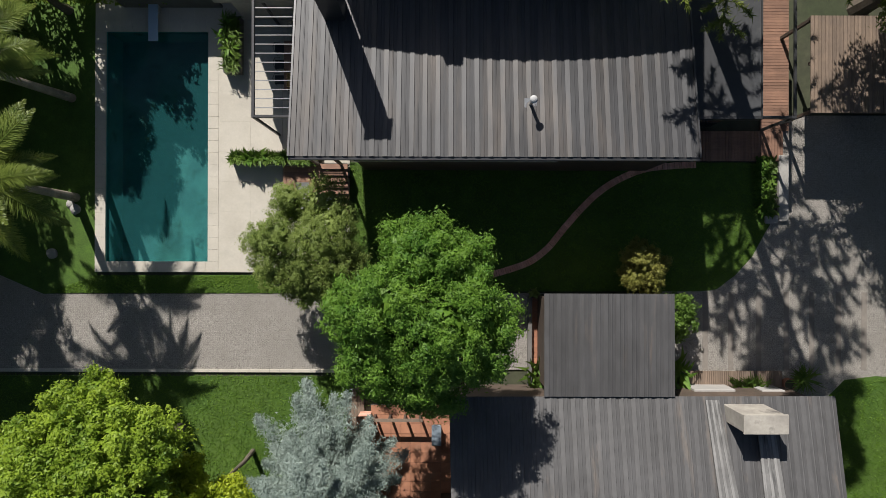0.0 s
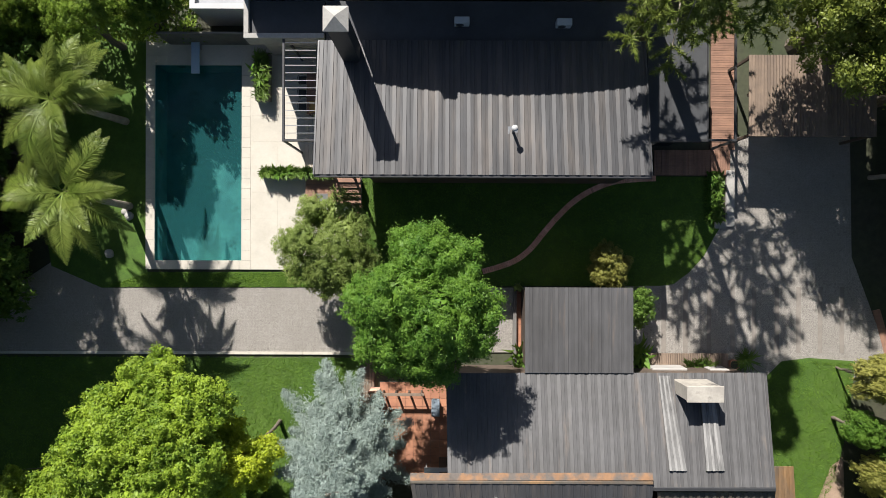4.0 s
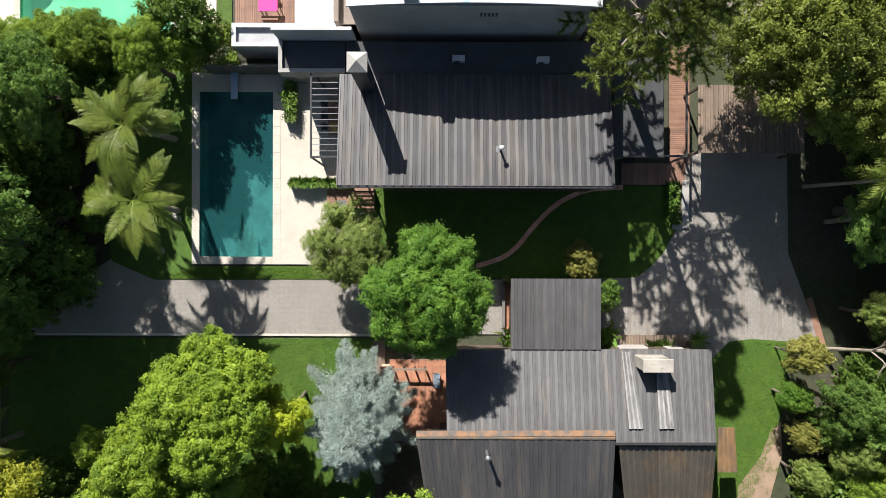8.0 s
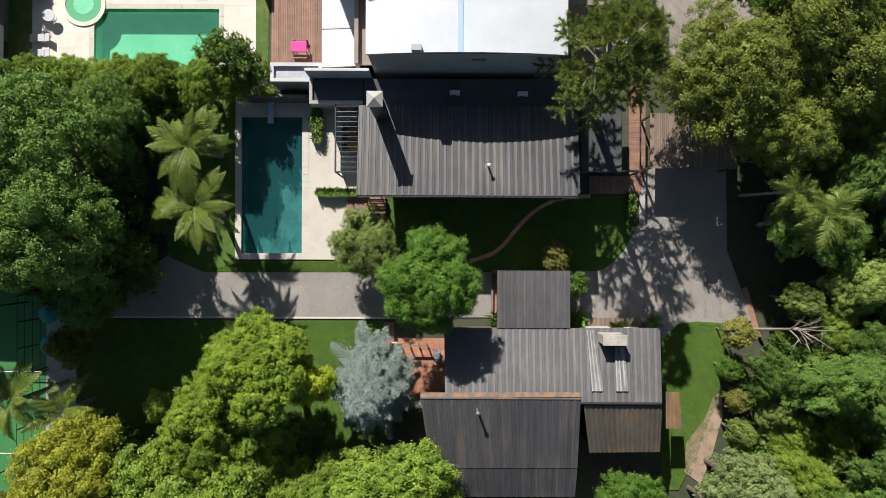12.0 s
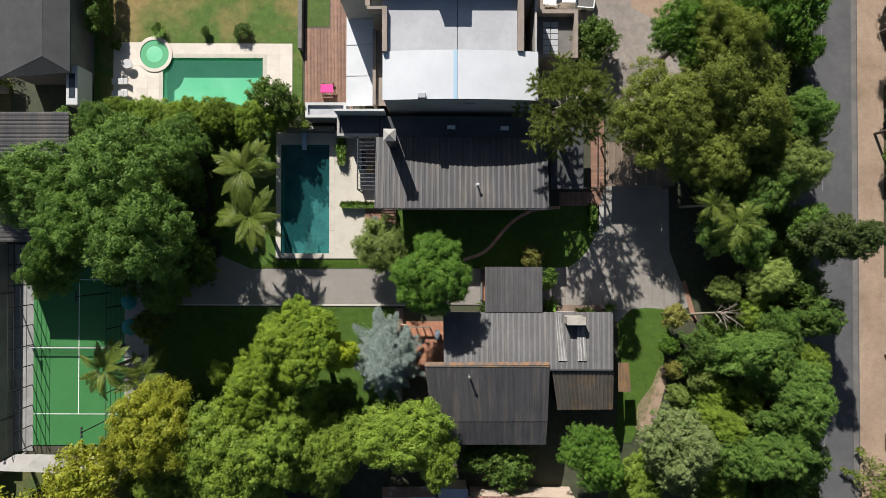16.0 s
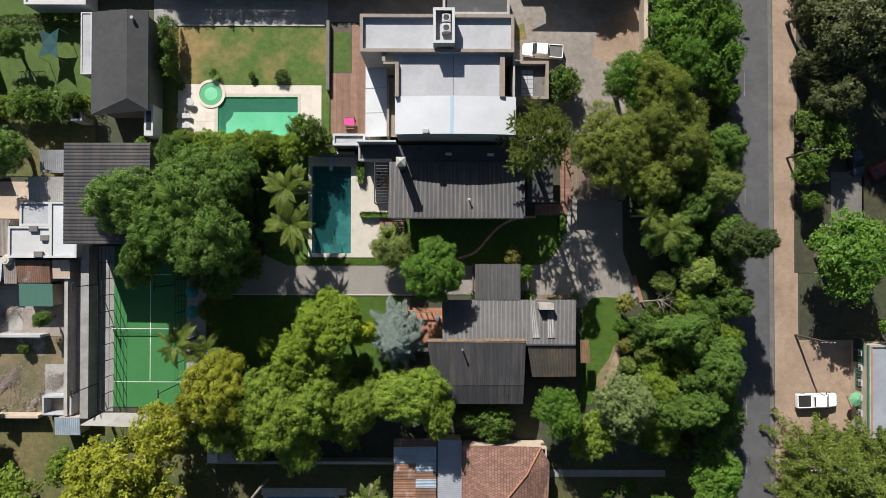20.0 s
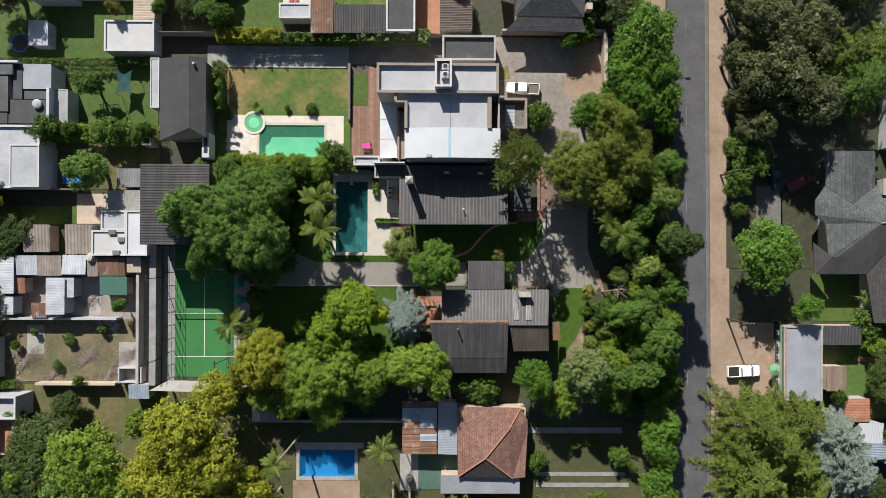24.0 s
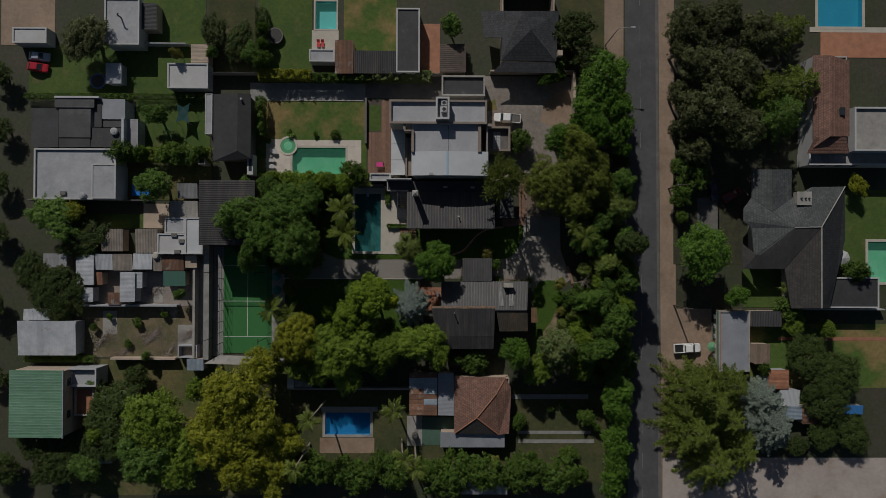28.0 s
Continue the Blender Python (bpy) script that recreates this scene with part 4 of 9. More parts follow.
lean("shed", "narrow dull roof between two shanties", -54.8, -4.56, -53.15, -1.49, 2.4, 2.6, "N", M_SHEET_DULL, M_BEIGE)
lean("shed", "white lean-to against the long back room", -58.24, -7.84, -56.89, -4.78, 2.4, 2.6, "W", M_SHEET_PALE, M_WHITE_DIRTY, rib=0.012)
lean("shed", "small rusted roof in the shanty yard", -65.98, -7.26, -64.53, -4.81, 2.2, 2.4, "N", M_SHEET_RUST, M_BEIGE)
lean("shed", "low white roof at the yard's edge", -68.6, -10.54, -66.24, -7.69, 2.2, 2.4, "E", M_SHEET_PALE, M_WHITE_DIRTY, rib=0.012)
lean("shed", "faded pink sheet roof by the court lane", -48.73, -3.92, -46.56, -1.57, 2.3, 2.5, "N", M_BEIGE, M_BEIGE, rib=0.012)
sheet_patch("pale concrete slab among the shanties", -59.19, -10.69, -53.94, -4.96, 0.0, M_CONCRETE)
sheet_patch("bare concrete floor in the weedy yard", -65.57, -16.98, -62.83, -12.4, 0.0, M_CONCRETE)
sheet_patch("greyish rubble ground by the court wall", -50.99, -19.02, -47.22, -15.07, 0.0, M_CONCRETE)

# brick-strewn heaps in the yard
rng = np.random.default_rng(5)
def heap(label, x, y, r, n, s, material):
    """A low heap of broken masonry."""
    v, f = [], []
    for _ in range(n):
        ex, ey = rng.normal() * r * 0.55, rng.normal() * r * 0.34
        ex, ey = ex + 0.5 * ey, ey + 0.25 * r * math.sin(1.7 * ex)
        z = max(0, 1 - math.hypot(ex, ey) / r) * r * 0.1
        m = Matrix.LocRotScale((ex, ey, z), Euler(rng.uniform(0, 3, 3)), rng.uniform(0.3, 1.2, 3) ** 1.5 * s * 1.2)
        o = len(v)
        v += [m @ Vector(c) for c in ((-1, -1, -1), (1, -1, -1), (1, 1, -1), (-1, 1, -1), (-1, -1, 1), (1, -1, 1), (1, 1, 1), (-1, 1, 1))]
        f += [tuple(o + i for i in q) for q in ((0, 3, 2, 1), (4, 5, 6, 7), (0, 1, 5, 4), (1, 2, 6, 5), (2, 3, 7, 6), (3, 0, 4, 7))]
    ob = tagged(new("rubble_heap", mesh_of("rubble_heap", v, f, material)), label, "rubble", "", "stuff")
    ob.location = (x, y, 0)
    return ob

M_RUBBLE = surface("broken masonry", (0.30, 0.265, 0.24), (0.20, 0.155, 0.13), island=0.45, fine=8, grain=0.3)
heap("heap of broken grey masonry", -55.97, -17.38, 2.2, 900, 0.050, M_RUBBLE)
heap("scattered rubble by the yard wall", -52.52, -20.29, 3.2, 900, 0.044, M_RUBBLE)
heap("pale rubble and debris", -65.53, -18.03, 2.8, 780, 0.050, M_RUBBLE)
heap("debris at the foot of the wall", -48.9, -16.94, 2.3, 630, 0.050, M_RUBBLE)
heap("light rubble heap", -61.35, -20.31, 2.0, 450, 0.044, M_RUBBLE)
heap("pale debris behind the shanties", -55.73, -8.61, 2.4, 600, 0.044, M_RUBBLE)

# ---- the padel club ----
M_STAND = surface("stained concrete stand", (0.27, 0.265, 0.255), (0.195, 0.19, 0.182), coarse=0.5, fine=6, grain=0.25)
cx0, cy0, cx1, cy1 = -42.14, -20.55, -32.72, 0.23
court = ground_patch("court", "green painted court with white lines", rect(cx0, cy0, cx1, cy1), 0.03, M_COURT, "court")
yn, ya, yb = 0 + (cy0 + cy1) / 2 - 0.2, cy1 - 3.7, cy0 + 3.2
xm = (cx0 + cx1) / 2
for a in ((cx0 + 0.05, ya, cx1 - 0.05, ya + 0.07), (cx0 + 0.05, yb, cx1 - 0.05, yb + 0.07), (xm - 0.035, yb + 0.08, xm + 0.035, ya - 0.01)):
    part("court_line", box(a[0], a[1], 0.032, a[2], a[3], 0.036), M_LINE, court, "white painted line")
net = thing("net", "black net with a white top band across the court", "net", (xm, yn, 0.03))
part("top_band", box(-4.9, -0.03, 0.82, 4.9, 0.03, 0.9), M_LINE, net)
for x in (-4.9, 4.9):
    part("post", tube([(x, 0, 0), (x, 0, 0.95)], [0.05, 0.05], 8), M_DARKMETAL, net)
for k in range(9):
    part("net_cord", box(-4.85, -0.006, 0.06 + k * 0.085, 4.85, 0.006, 0.07 + k * 0.085), M_DARKMETAL, net)
sheet_patch("concrete walk beside the court", cx1, cy0 - 0.5, cx1 + 2.52, cy1 + 0.5, 0.02, M_CONCRETE)
sheet_patch("light concrete stand beside the court", cx0 - 2, cy0 - 0.6, cx0, cy1, 0.02, M_STAND)
garden_wall("tall grey back wall of the court", cx0 - 3.15, cy0 - 1.0, cx0 - 2.1, cy1, 2.2, M_STAND, "court_wall")
sheet_patch("dark paved lane behind the court wall", cx0 - 4.83, cy0 - 1.2, cx0 - 3.15, cy1, 0.01, M_STAND)
end = thing("court_canopy", "sloping pale concrete slabs over the court's end", "canopy", (cx0, cy0 - 1.0, 0))
ends = [(-41.92, -20.57, 3.2), (-39.28, -20.57, 3.2), (-36.43, -20.66, 3.2), (-33.59, -20.65, 3.2), (-30.95, -20.75, 3.2), (-27.29, -20.94, 3.2)]
lows = [(-44.63, -22.05, 3.5), (-41.39, -22.14, 3.5), (-38.05, -22.24, 3.5), (-34.71, -22.33, 3.5), (-31.27, -22.22, 3.5), (-27.22, -21.5, 3.5)]
for k in range(5):
    part("slab", slab3("slab", [lows[k], lows[k + 1], ends[k + 1], ends[k]], 0.15, M_CONCRETE if k % 2 else M_GREYWALL), None, end)
for k in (0, 2, 4):
    q = Vector(lows[k]).lerp(Vector(ends[k]), 0.4)
    part("post", box(q.x + 0.5, q.y - 0.12, 0, q.x + 0.75, q.y + 0.12, 3.0), M_CONCRETE, end)
keep_world(end)
rm = -50.34, -21.27, -46.62, -18.81
for q in ((rm[0], rm[1], rm[0] + 0.25, rm[3]), (rm[2] - 0.25, rm[1], rm[2], rm[3]), (rm[0] + 0.26, rm[3] - 0.25, rm[2] - 0.26, rm[3]), (rm[0] + 0.26, rm[1], rm[2] - 0.26, rm[1] + 0.25)):
    garden_wall("white broken wall of a roofless room", *q, 1.7, M_WHITE_DIRTY)
sheet_patch("pinkish floor of the roofless room", rm[0] + 0.25, rm[1] + 0.25, rm[2] - 0.25, rm[3] - 0.25, 0.03, M_BEIGE)
fence = thing("court_fence", "black steel mesh fence along the court", "fence", (cx0 - 0.1, cy0, 0))
for k in range(11):
    y = (cy1 - cy0) * k / 10
    part("post", tube([(0, y, 0), (0, y, 3.9)], [0.05, 0.05], 6), M_BLACK, fence)
for z in (1.0, 2.0, 3.0, 3.88):
    part("rail", box(-0.02, 0.06, z, 0.02, cy1 - cy0 - 0.06, z + 0.04), M_BLACK, fence)
fence2 = copy_thing(fence, Matrix.Translation((cx1 + 0.1, cy0, 0)))
for x, y in ((cx0 - 2.0, cy1 - 5.0), (cx1 - 1.6, cy1 - 5.0), (cx0 - 2.0, cy0 + 3.0), (cx1 - 1.0, cy0 + 3.0)):
    s = 1 if x < xm else -1
    f = thing("floodlight", "court floodlight on a thin black pole", "floodlight", (x, y, 0), "court floodlights")
    part("pole", tube([(0, 0, 0), (0, 0, 6.2)], [0.07, 0.05], 8), M_BLACK, f)
    part("cross_arm", box(-0.05, -0.45, 6.12, 0.05, 0.45, 6.2), M_BLACK, f)
    for j in (-0.4, 0.0, 0.4):
        part("lamp_head", box(0.06 * s - 0.12, j - 0.11, 6.02, 0.06 * s + 0.12, j + 0.11, 6.12, 0.02), M_DARKMETAL, f)
for px_, py_ in ((-31.35, -5.52), (-31.23, -8.09)):
    u = thing("parasol", "teal round parasol beside the court", "parasol", (px_, py_, 0), "court parasols")
    bm = bmesh.new()
    bmesh.ops.create_cone(bm, segments=10, radius1=0.85, radius2=0.03, depth=0.4, matrix=Matrix.Translation((0, 0, 2.2)))
    part("canopy", bm, plain("teal cloth", (0.03, 0.22, 0.21), 0.8), u)
    part("pole", tube([(0, 0, 0), (0, 0, 2.1)], [0.03, 0.03], 6), M_STEEL, u)

# ---- north-west gardens ----
flat_block("shed", "white flat roofed shed by the parked cars", -81.69, 38.96, -75.27, 41.88, 3.0, M_WHITE, M_WHITE, 0.12, M_WHITE, 0.2, "shed")
sheet_patch("sandy parking yard", -85.88, 39.46, -75.39, 48.83, 0.0, M_DIRT, "yard", "yard")
sheet_patch("sunlit lawn with worn patches", -80.38, 30.1, -45.58, 39.42, 0.015, M_LAWN_G, "lawn", "lawn")
lean("shed", "dark felt roofed shed", -57.64, 41.67, -54.34, 46.77, 2.8, 3.0, "W", M_MEMBRANE, M_BEIGE, wave=False)
lean("shed", "brown flat roofed hut", -47.84, 35.41, -44.45, 38.98, 2.7, 2.9, "E", M_BEIGE, M_BEIGE, wave=False)
lean("carport", "grey roofed carport on posts", -64.17, 31.38, -61.18, 35.27, 2.5, 2.6, "N", M_SHEET_PALE, M_WHITE_DIRTY, wave=False, rib=0.01)
garden_wall("white garden wall", -59.23, 39.33, -49.1, 39.57, 1.8, M_WHITE_DIRTY)
garden_wall("long grey boundary wall", -45.61, 33.77, 0.02, 33.78, 2.2, M_CONCRETE)
garden_wall("beige boundary wall beside the gravel yard", 9.7, 34.26, 25.96, 34.57, 2.2, M_BEIGE)
garden_wall("beige street side wall", 25.75, 25.38, 26.29, 34.15, 2.2, M_BEIGE)
flat_block("annexe", "white flat roofed side wing", -44.79, 21.56, -43.42, 29.3, 3.5, M_WHITE, M_WHITE_DIRTY, 0.1, None, 0.15, "annexe")
sheet_patch("play garden lawn", -59.46, 19.5, -44.99, 29.07, 0.02, M_LAWN_G, "lawn", "lawn")
sheet_patch("garden grass behind the hedge", -63.13, 9.22, -44.71, 19.4, 0.01, M_LAWN_WILD, "lawn", "lawn")
sheet_patch("sunny lawn by the narrow pool", -35.78, 34.34, -25.2, 50.28, 0.015, M_LAWN_G, "lawn", "lawn")
sheet_patch("dry lawn of the northern garden", -18.99, 34.45, -8.61, 50.41, 0.015, M_LAWN_DRY, "lawn", "lawn")
sheet_patch("grey lane north of the lawn", -37.23, 29.03, -14.68, 32.36, 0.01, M_STAND, "path", "path")
garden_wall("pale kerb between lane and lawn", -36.6, 28.82, -15.0, 29.02, 0.14, M_CONCRETE, "kerb")
sheet_patch("brown paved court behind the white house", -14.7, 29.44, 0.24, 33.78, 0.012, M_CONC_D_SHADE, "paving", "paving")
sheet_patch("patchy lawn, green and straw coloured", -36.06, 14.1, -14.39, 28.8, 0.02, M_LAWN_DRY, "lawn", "lawn")
sheet_patch("small bright green lawn with a hose", -13.94, 22.95, -11.6, 28.09, 0.03, M_LAWN_G, "lawn", "lawn")
garden_wall("mossy low wall between the lawns", -14.7, 20.41, -14.3, 29.35, 0.9, M_CONC_D_SHADE)
sheet_patch("gravel yard with sandy stains", 8.65, 14.84, 27.48, 33.93, 0.01, M_GRAVEL, "yard", "yard")
ground_patch("bare_ground", "orange brown earth in the corner of the gravel yard", [(19.6, 25.2), (20.4, 28.4), (22.6, 30.6), (25.7, 31.6), (25.7, 24.6), (22.4, 23.6)], 0.016, M_DIRT, "ground")
ground_patch("lawn", "thin grass at the edge of the gravel yard", [(12.6, 21.6), (15.4, 23.4), (16.0, 22.0), (14.6, 19.0), (12.6, 19.4)], 0.017, M_LAWN_DRY, "lawn")
ground_patch("lawn", "tuft of grass behind the pickup", [(8.9, 26.9), (11.2, 27.3), (10.8, 29.4), (9.2, 28.8)], 0.017, M_LAWN_DRY, "lawn")
deckt = -14.15, 14.02, -9.15, 29.04
deck = ground_patch("deck", "red brown plank walk beside the white house", rect(*deckt), 0.02, M_WOOD_D, "deck")
n = 34
for k in range(n):
    xa = deckt[0] + (deckt[2] - deckt[0]) * k / n
    ya = deckt[3] if k > n * 0.5 else deckt[3] - 6.3
    part("plank", box(xa + 0.008, deckt[1], 0.02, xa + (deckt[2] - deckt[0]) / n - 0.008, ya, 0.05), M_WOOD, deck)

flat_block("pavilion", "white roofed garden pavilion", -25.17, 35.81, -20.34, 38.15, 2.8, M_WHITE, M_WHITE_DIRTY, 0.1, M_WHITE, 0.2, "pavilion")
sheet_patch("white terrace round the narrow pool", -25.25, 39.01, -19.98, 42.77, 0.03, M_CREAM)
lean("house", "house under dull brown grey sheets", -20.13, 33.34, -16.63, 39.65, 3.4, 3.7, "N", M_SHEET_RUST, M_BEIGE, "house", per=6)
lean("house", "house under dark corrugated sheets", -16.58, 33.45, -8.49, 37.7, 3.2, 3.6, "N", M_ZINC, M_BEIGE, "house", 0.4, 0.05)
flat_block("house", "long dark felt roofed house with white edges", -8.41, 33.54, -3.98, 45.77, 3.9, M_WHITE, M_MEMBRANE, 0.15, M_WHITE, 0.2)
lean("house", "brown sheet roof behind the boundary wall", -0.13, 33.78, 4.91, 39.18, 3.1, 3.5, "E", M_WOOD_D, M_BEIGE, "house", 0.4, 0.05, 4, False)
sheet_patch("red brick court", -4.13, 34.5, -0.09, 44.19, 0.02, M_TERRACOTTA)

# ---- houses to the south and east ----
# thin grass with dry patches; its darkness is tree shade put into the colour
M_LAWN_SHADE = surface("thin grass with shade in its colour", (0.040, 0.050, 0.016), (0.075, 0.070, 0.028), coarse=0.2, fine=5, grain=0.5, bump=0.6, rough=0.95, stain=(0.15, 0.12, 0.075), stain_at=(0.62, 0.78), stain_scale=0.16)
def roof_face(h, material, *corners, name="roof", thick=0.14, label=""):
    return part(name, slab3(name, corners, thick, material), None, h, label)


def courses(h, a, b, c, d, material, step=0.34, name="tile_course"):
    """Tiled slope from eave a-b up to d-c, laid in overlapping courses, each a thin wedge."""
    a, b, c, d = map(Vector, (a, b, c, d))
    n = max(3, round(((d - a).length + (c - b).length) / 2 / step))
    for k in range(n):
        p, q = a.lerp(d, k / n), b.lerp(c, k / n)
        r, s = b.lerp(c, (k + 1.25) / n if k < n - 1 else 1.0), a.lerp(d, (k + 1.25) / n if k < n - 1 else 1.0)
        up = Vector((0, 0, 0.05))
        v = [p + up, q + up, r + up * 0.1, s + up * 0.1, p - up * 0.6, q - up * 0.6, r - up, s - up]
        f = [(0, 1, 2, 3), (7, 6, 5, 4), (0, 4, 5, 1), (1, 5, 6, 2), (2, 6, 7, 3), (3, 7, 4, 0)]
        if (q - p).cross(s - p).z < 0:
            f = [x[::-1] for x in f]
        part(name, mesh_of(name, v, f, material), None, h)


# red tiled house
h = thing("house", "house with a weathered red tiled hipped roof", "house", (8.14, -30.92, 0))
A, B, C, D, G, F_ = (2.77, -24.36, 3.6), (12.65, -24.54, 3.6), (10.69, -27.48, 5), (7.09, -31.9, 5), (2.92, -35.22, 3.6), (11.36, -35.41, 3.6)
K, J = (13.68, -27.89, 3.6), (13.3, -35.21, 3.6)
roof_face(h, M_TILE_RED, A, B, C, D, G)
# south hip of the red roof: shade painted in with the dark tile
roof_face(h, M_TILE_BROWN, G, D, F_)
roof_face(h, M_TILE_RED, C, K, J, F_, D)
roof_face(h, M_TILE_RED, B, (13.68, -26.47, 3.6), K, C)
for p, q in ((C, D), (D, G), (D, F_), (C, B)):
    part("ridge_tiles", tube([Vector(p) + Vector((0, 0, 0.05)), Vector(q) + Vector((0, 0, 0.05))], [0.11, 0.11], 6), M_TERRACOTTA, h)
walls(h, A[0] + 0.3, J[1] + 0.3, K[0] - 0.3, A[1] - 0.3, 0, 3.4, M_BEIGE)
keep_world(h)
lean("annexe", "long blue grey sheet roof of an annexe", 0.28, -38.06, 12.57, -35.12, 2.7, 3.0, "N", M_ROOF_BLUE, M_BEIGE, "annexe", 0.4, 0.012)
lean("annexe", "blue grey sheet roof beside the tiles", -0.18, -31.93, 2.82, -23.87, 2.8, 3.1, "E", M_ROOF_BLUE, M_BEIGE, "annexe", rib=0.012)
h = thing("shed", "open shed under a patchwork of rusted and blue sheets", "shed", (-3.09, -28.53, 0))
tx0, ty0, tx1, ty1 = -5.7, -31.96, -0.35, -23.8
n = 8
for k in range(n):
    y0_, y1_ = ty0 + (ty1 - ty0) * k / n, ty0 + (ty1 - ty0) * (k + 1) / n
    for i, (xa, xb) in enumerate(((tx0, (tx0 + tx1) / 2 + 0.1), ((tx0 + tx1) / 2 + 0.1, tx1))):
        m = M_SHEET_BLUE if (k in (5, 6) or (k == 2 and i) or (k == 4 and i)) else M_SHEET_RUST
        z = 2.75 + 0.04 * ((k + i) % 2)
        ribbed_roof(h, (xa, y0_, z), (xa, y1_ + 0.06, z), (xb, y1_ + 0.06, z + 0.02), (xb, y0_, z + 0.02), m, 0.2, 0.025, 6, True)
for x in (tx0 + 0.2, tx1 - 0.2):
    for y in (ty0 + 0.2, ty1 - 0.2):
        part("post", box(x - 0.06, y - 0.06, 0, x + 0.06, y + 0.06, 2.7), M_WOOD_D, h)
keep_world(h)
sheet_patch("green tiled terrace under the trees", -3.28, -38.35, 2.92, -32.93, 0.03, surface("green terrace", (0.06, 0.12, 0.09), (0.05, 0.10, 0.075), fine=5, grain=0.2))
sheet_patch("grey paved terrace", -6.21, -38.57, -3.25, -32.72, 0.025, M_CONCRETE)
sheet_patch("garden of the tiled house, grass darkened for shade", -29.02, -46.06, 33.4, -27.33, -0.03, M_LAWN_SHADE, "lawn", "lawn")
sheet_patch("pale garden path", 14.33, -29.4, 29.26, -28.5, 0.02, M_STAND, "path", "path")
sheet_patch("concrete wheel strip of the drive", 15.5, -36.2, 29.8, -35.6, 0.02, M_STAND, "path", "path")
sheet_patch("concrete wheel strip of the drive", 15.51, -38, 30.4, -37.3, 0.02, M_STAND, "path", "path")
sheet_patch("bare earth beside the blue pool", -23.23, -40.0, -12.6, -37.0, 0.0, M_DIRT, "ground", "bare_ground")
sheet_patch("worn terrace round the blue pool", -22.95, -31.9, -11.97, -30.97, 0.02, M_CONCRETE)
garden_wall("pale wall between the gardens", -29.03, -27.39, -5.81, -27.02, 1.6, M_CONCRETE)
lean("shed", "white shed roof under the trees", -29.05, -26.97, -27.8, -22.17, 2.5, 2.6, "W", M_SHEET_WHITE, M_WHITE_DIRTY)
lean("shed", "grey patched shed roof", -27.73, -26.76, -24.33, -22.17, 2.3, 2.5, "N", M_SHEET_GREY, M_WHITE_DIRTY)
lean("house", "grey roof behind the southern hedge", -0.2, -47, 13.1, -43.55, 2.8, 3.2, "N", M_SHEET_GREY, M_WHITE_DIRTY, "house")

# green-roofed house in the south-west
h = thing("house", "tall house with a faded green sheet roof", "house", (-77.87, -30.03, 0))
gx0_, gy0_, gx1_, gy1_ = -79.31, -35.21, -69.24, -22.79
ribbed_roof(h, (gx0_, gy1_, 6.6), (gx0_, gy0_, 6.6), (gx1_, gy0_, 7.0), (gx1_, gy1_, 7.0), M_SHEET_GREEN, 0.5, 0.03, 4, False)
walls(h, gx0_ + 0.2, gy0_ + 0.2, gx1_ - 0.1, gy1_ - 0.2, 0, 6.5, M_BEIGE)
part("roof_edge", box(gx1_ - 0.02, gy0_ - 0.05, 6.8, gx1_ + 0.12, gy1_ + 0.05, 7.12), M_WHITE_DIRTY, h)
for k in range(2):
    part("window", box(gx1_ - 0.13, gy1_ - 3.2 - 6 * k, 4.2, gx1_ - 0.06, gy1_ - 1.8 - 6 * k, 5.4), M_GLASS, h)
keep_world(h)
flat_block("annexe", "white parapet walls of a roof terrace", -69.66, -26.23, -64.44, -22.83, 4.5, M_WHITE_DIRTY, M_FLATGREY, 0.8, M_WHITE, 0.2, "annexe")
flat_block("annexe", "red tiled roof terrace", -69.07, -31.93, -65.4, -26.58, 3.4, M_BEIGE, M_TERRACOTTA, 0.6, M_CONCRETE, 0.2, "annexe")
sheet_patch("rough grass and bare earth behind the yard", -71.72, -48.18, -28.9, -21.8, -0.02, M_LAWN_WILD, "lawn", "lawn")
lean("shed", "grey sheet roof half hidden by trees", -69.03, -41.29, -62.41, -38.25, 2.4, 2.6, "N", M_SHEET_BLUE, M_BEIGE)

# hipped house to the east
h = thing("house", "large house with hipped slate and dark tiled roofs", "house", (70.36, 0.27, 0))
zr, ze = 7.6, 4.4
R1, R2, R3 = (70.8, 4.16, 7.6), (65.94, 4.05, 7.4), (71.03, -10.91, 7.2)
e1, e2, e3 = (57.57, -3.69, 4.4), (65.64, -3.66, 4.4), (66.74, -11.16, 4.6)
v1, v2 = (59.8, -1.24, 5.4), (62.18, -1.13, 5.5)
ne, se = (77.09, 12.05, 4.6), (75.4, -4.83, 4.8)
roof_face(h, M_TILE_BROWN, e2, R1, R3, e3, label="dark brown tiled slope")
ribbed_roof(h, e1, e2, R1, R2, M_ZINC_B, 0.45, 0.07, 3, name="metal_sheet")
roof_face(h, M_ZINC_B, e1, v2, v1)
roof_face(h, M_ZINC_B, e1, R2, v2)
# east slope: its dimmer light is put into the slate colour
roof_face(h, M_SHINGLE_E_SHADE, R1, ne, (77.07, 1.88, 4.6), se, (73.96, -11.12, 4.8), R3)
n2 = (62.62, 7.01, 6)
west = [n2, (59.25, 9.84, 4.5), (57.77, 7.7, 4.4), (57.77, 5.46, 4.4), (59.25, 4.04, 4.5), (59.61, -1.04, 4.8), v2]
for p, q in zip(west, west[1:]):
    roof_face(h, M_TILE_GREY, p, q, R2)
north = [ne, (70.74, 11.92, 4.6), (66.63, 9.73, 5), n2]
roof_face(h, M_TILE_GREY, R1, ne, north[1], R2)
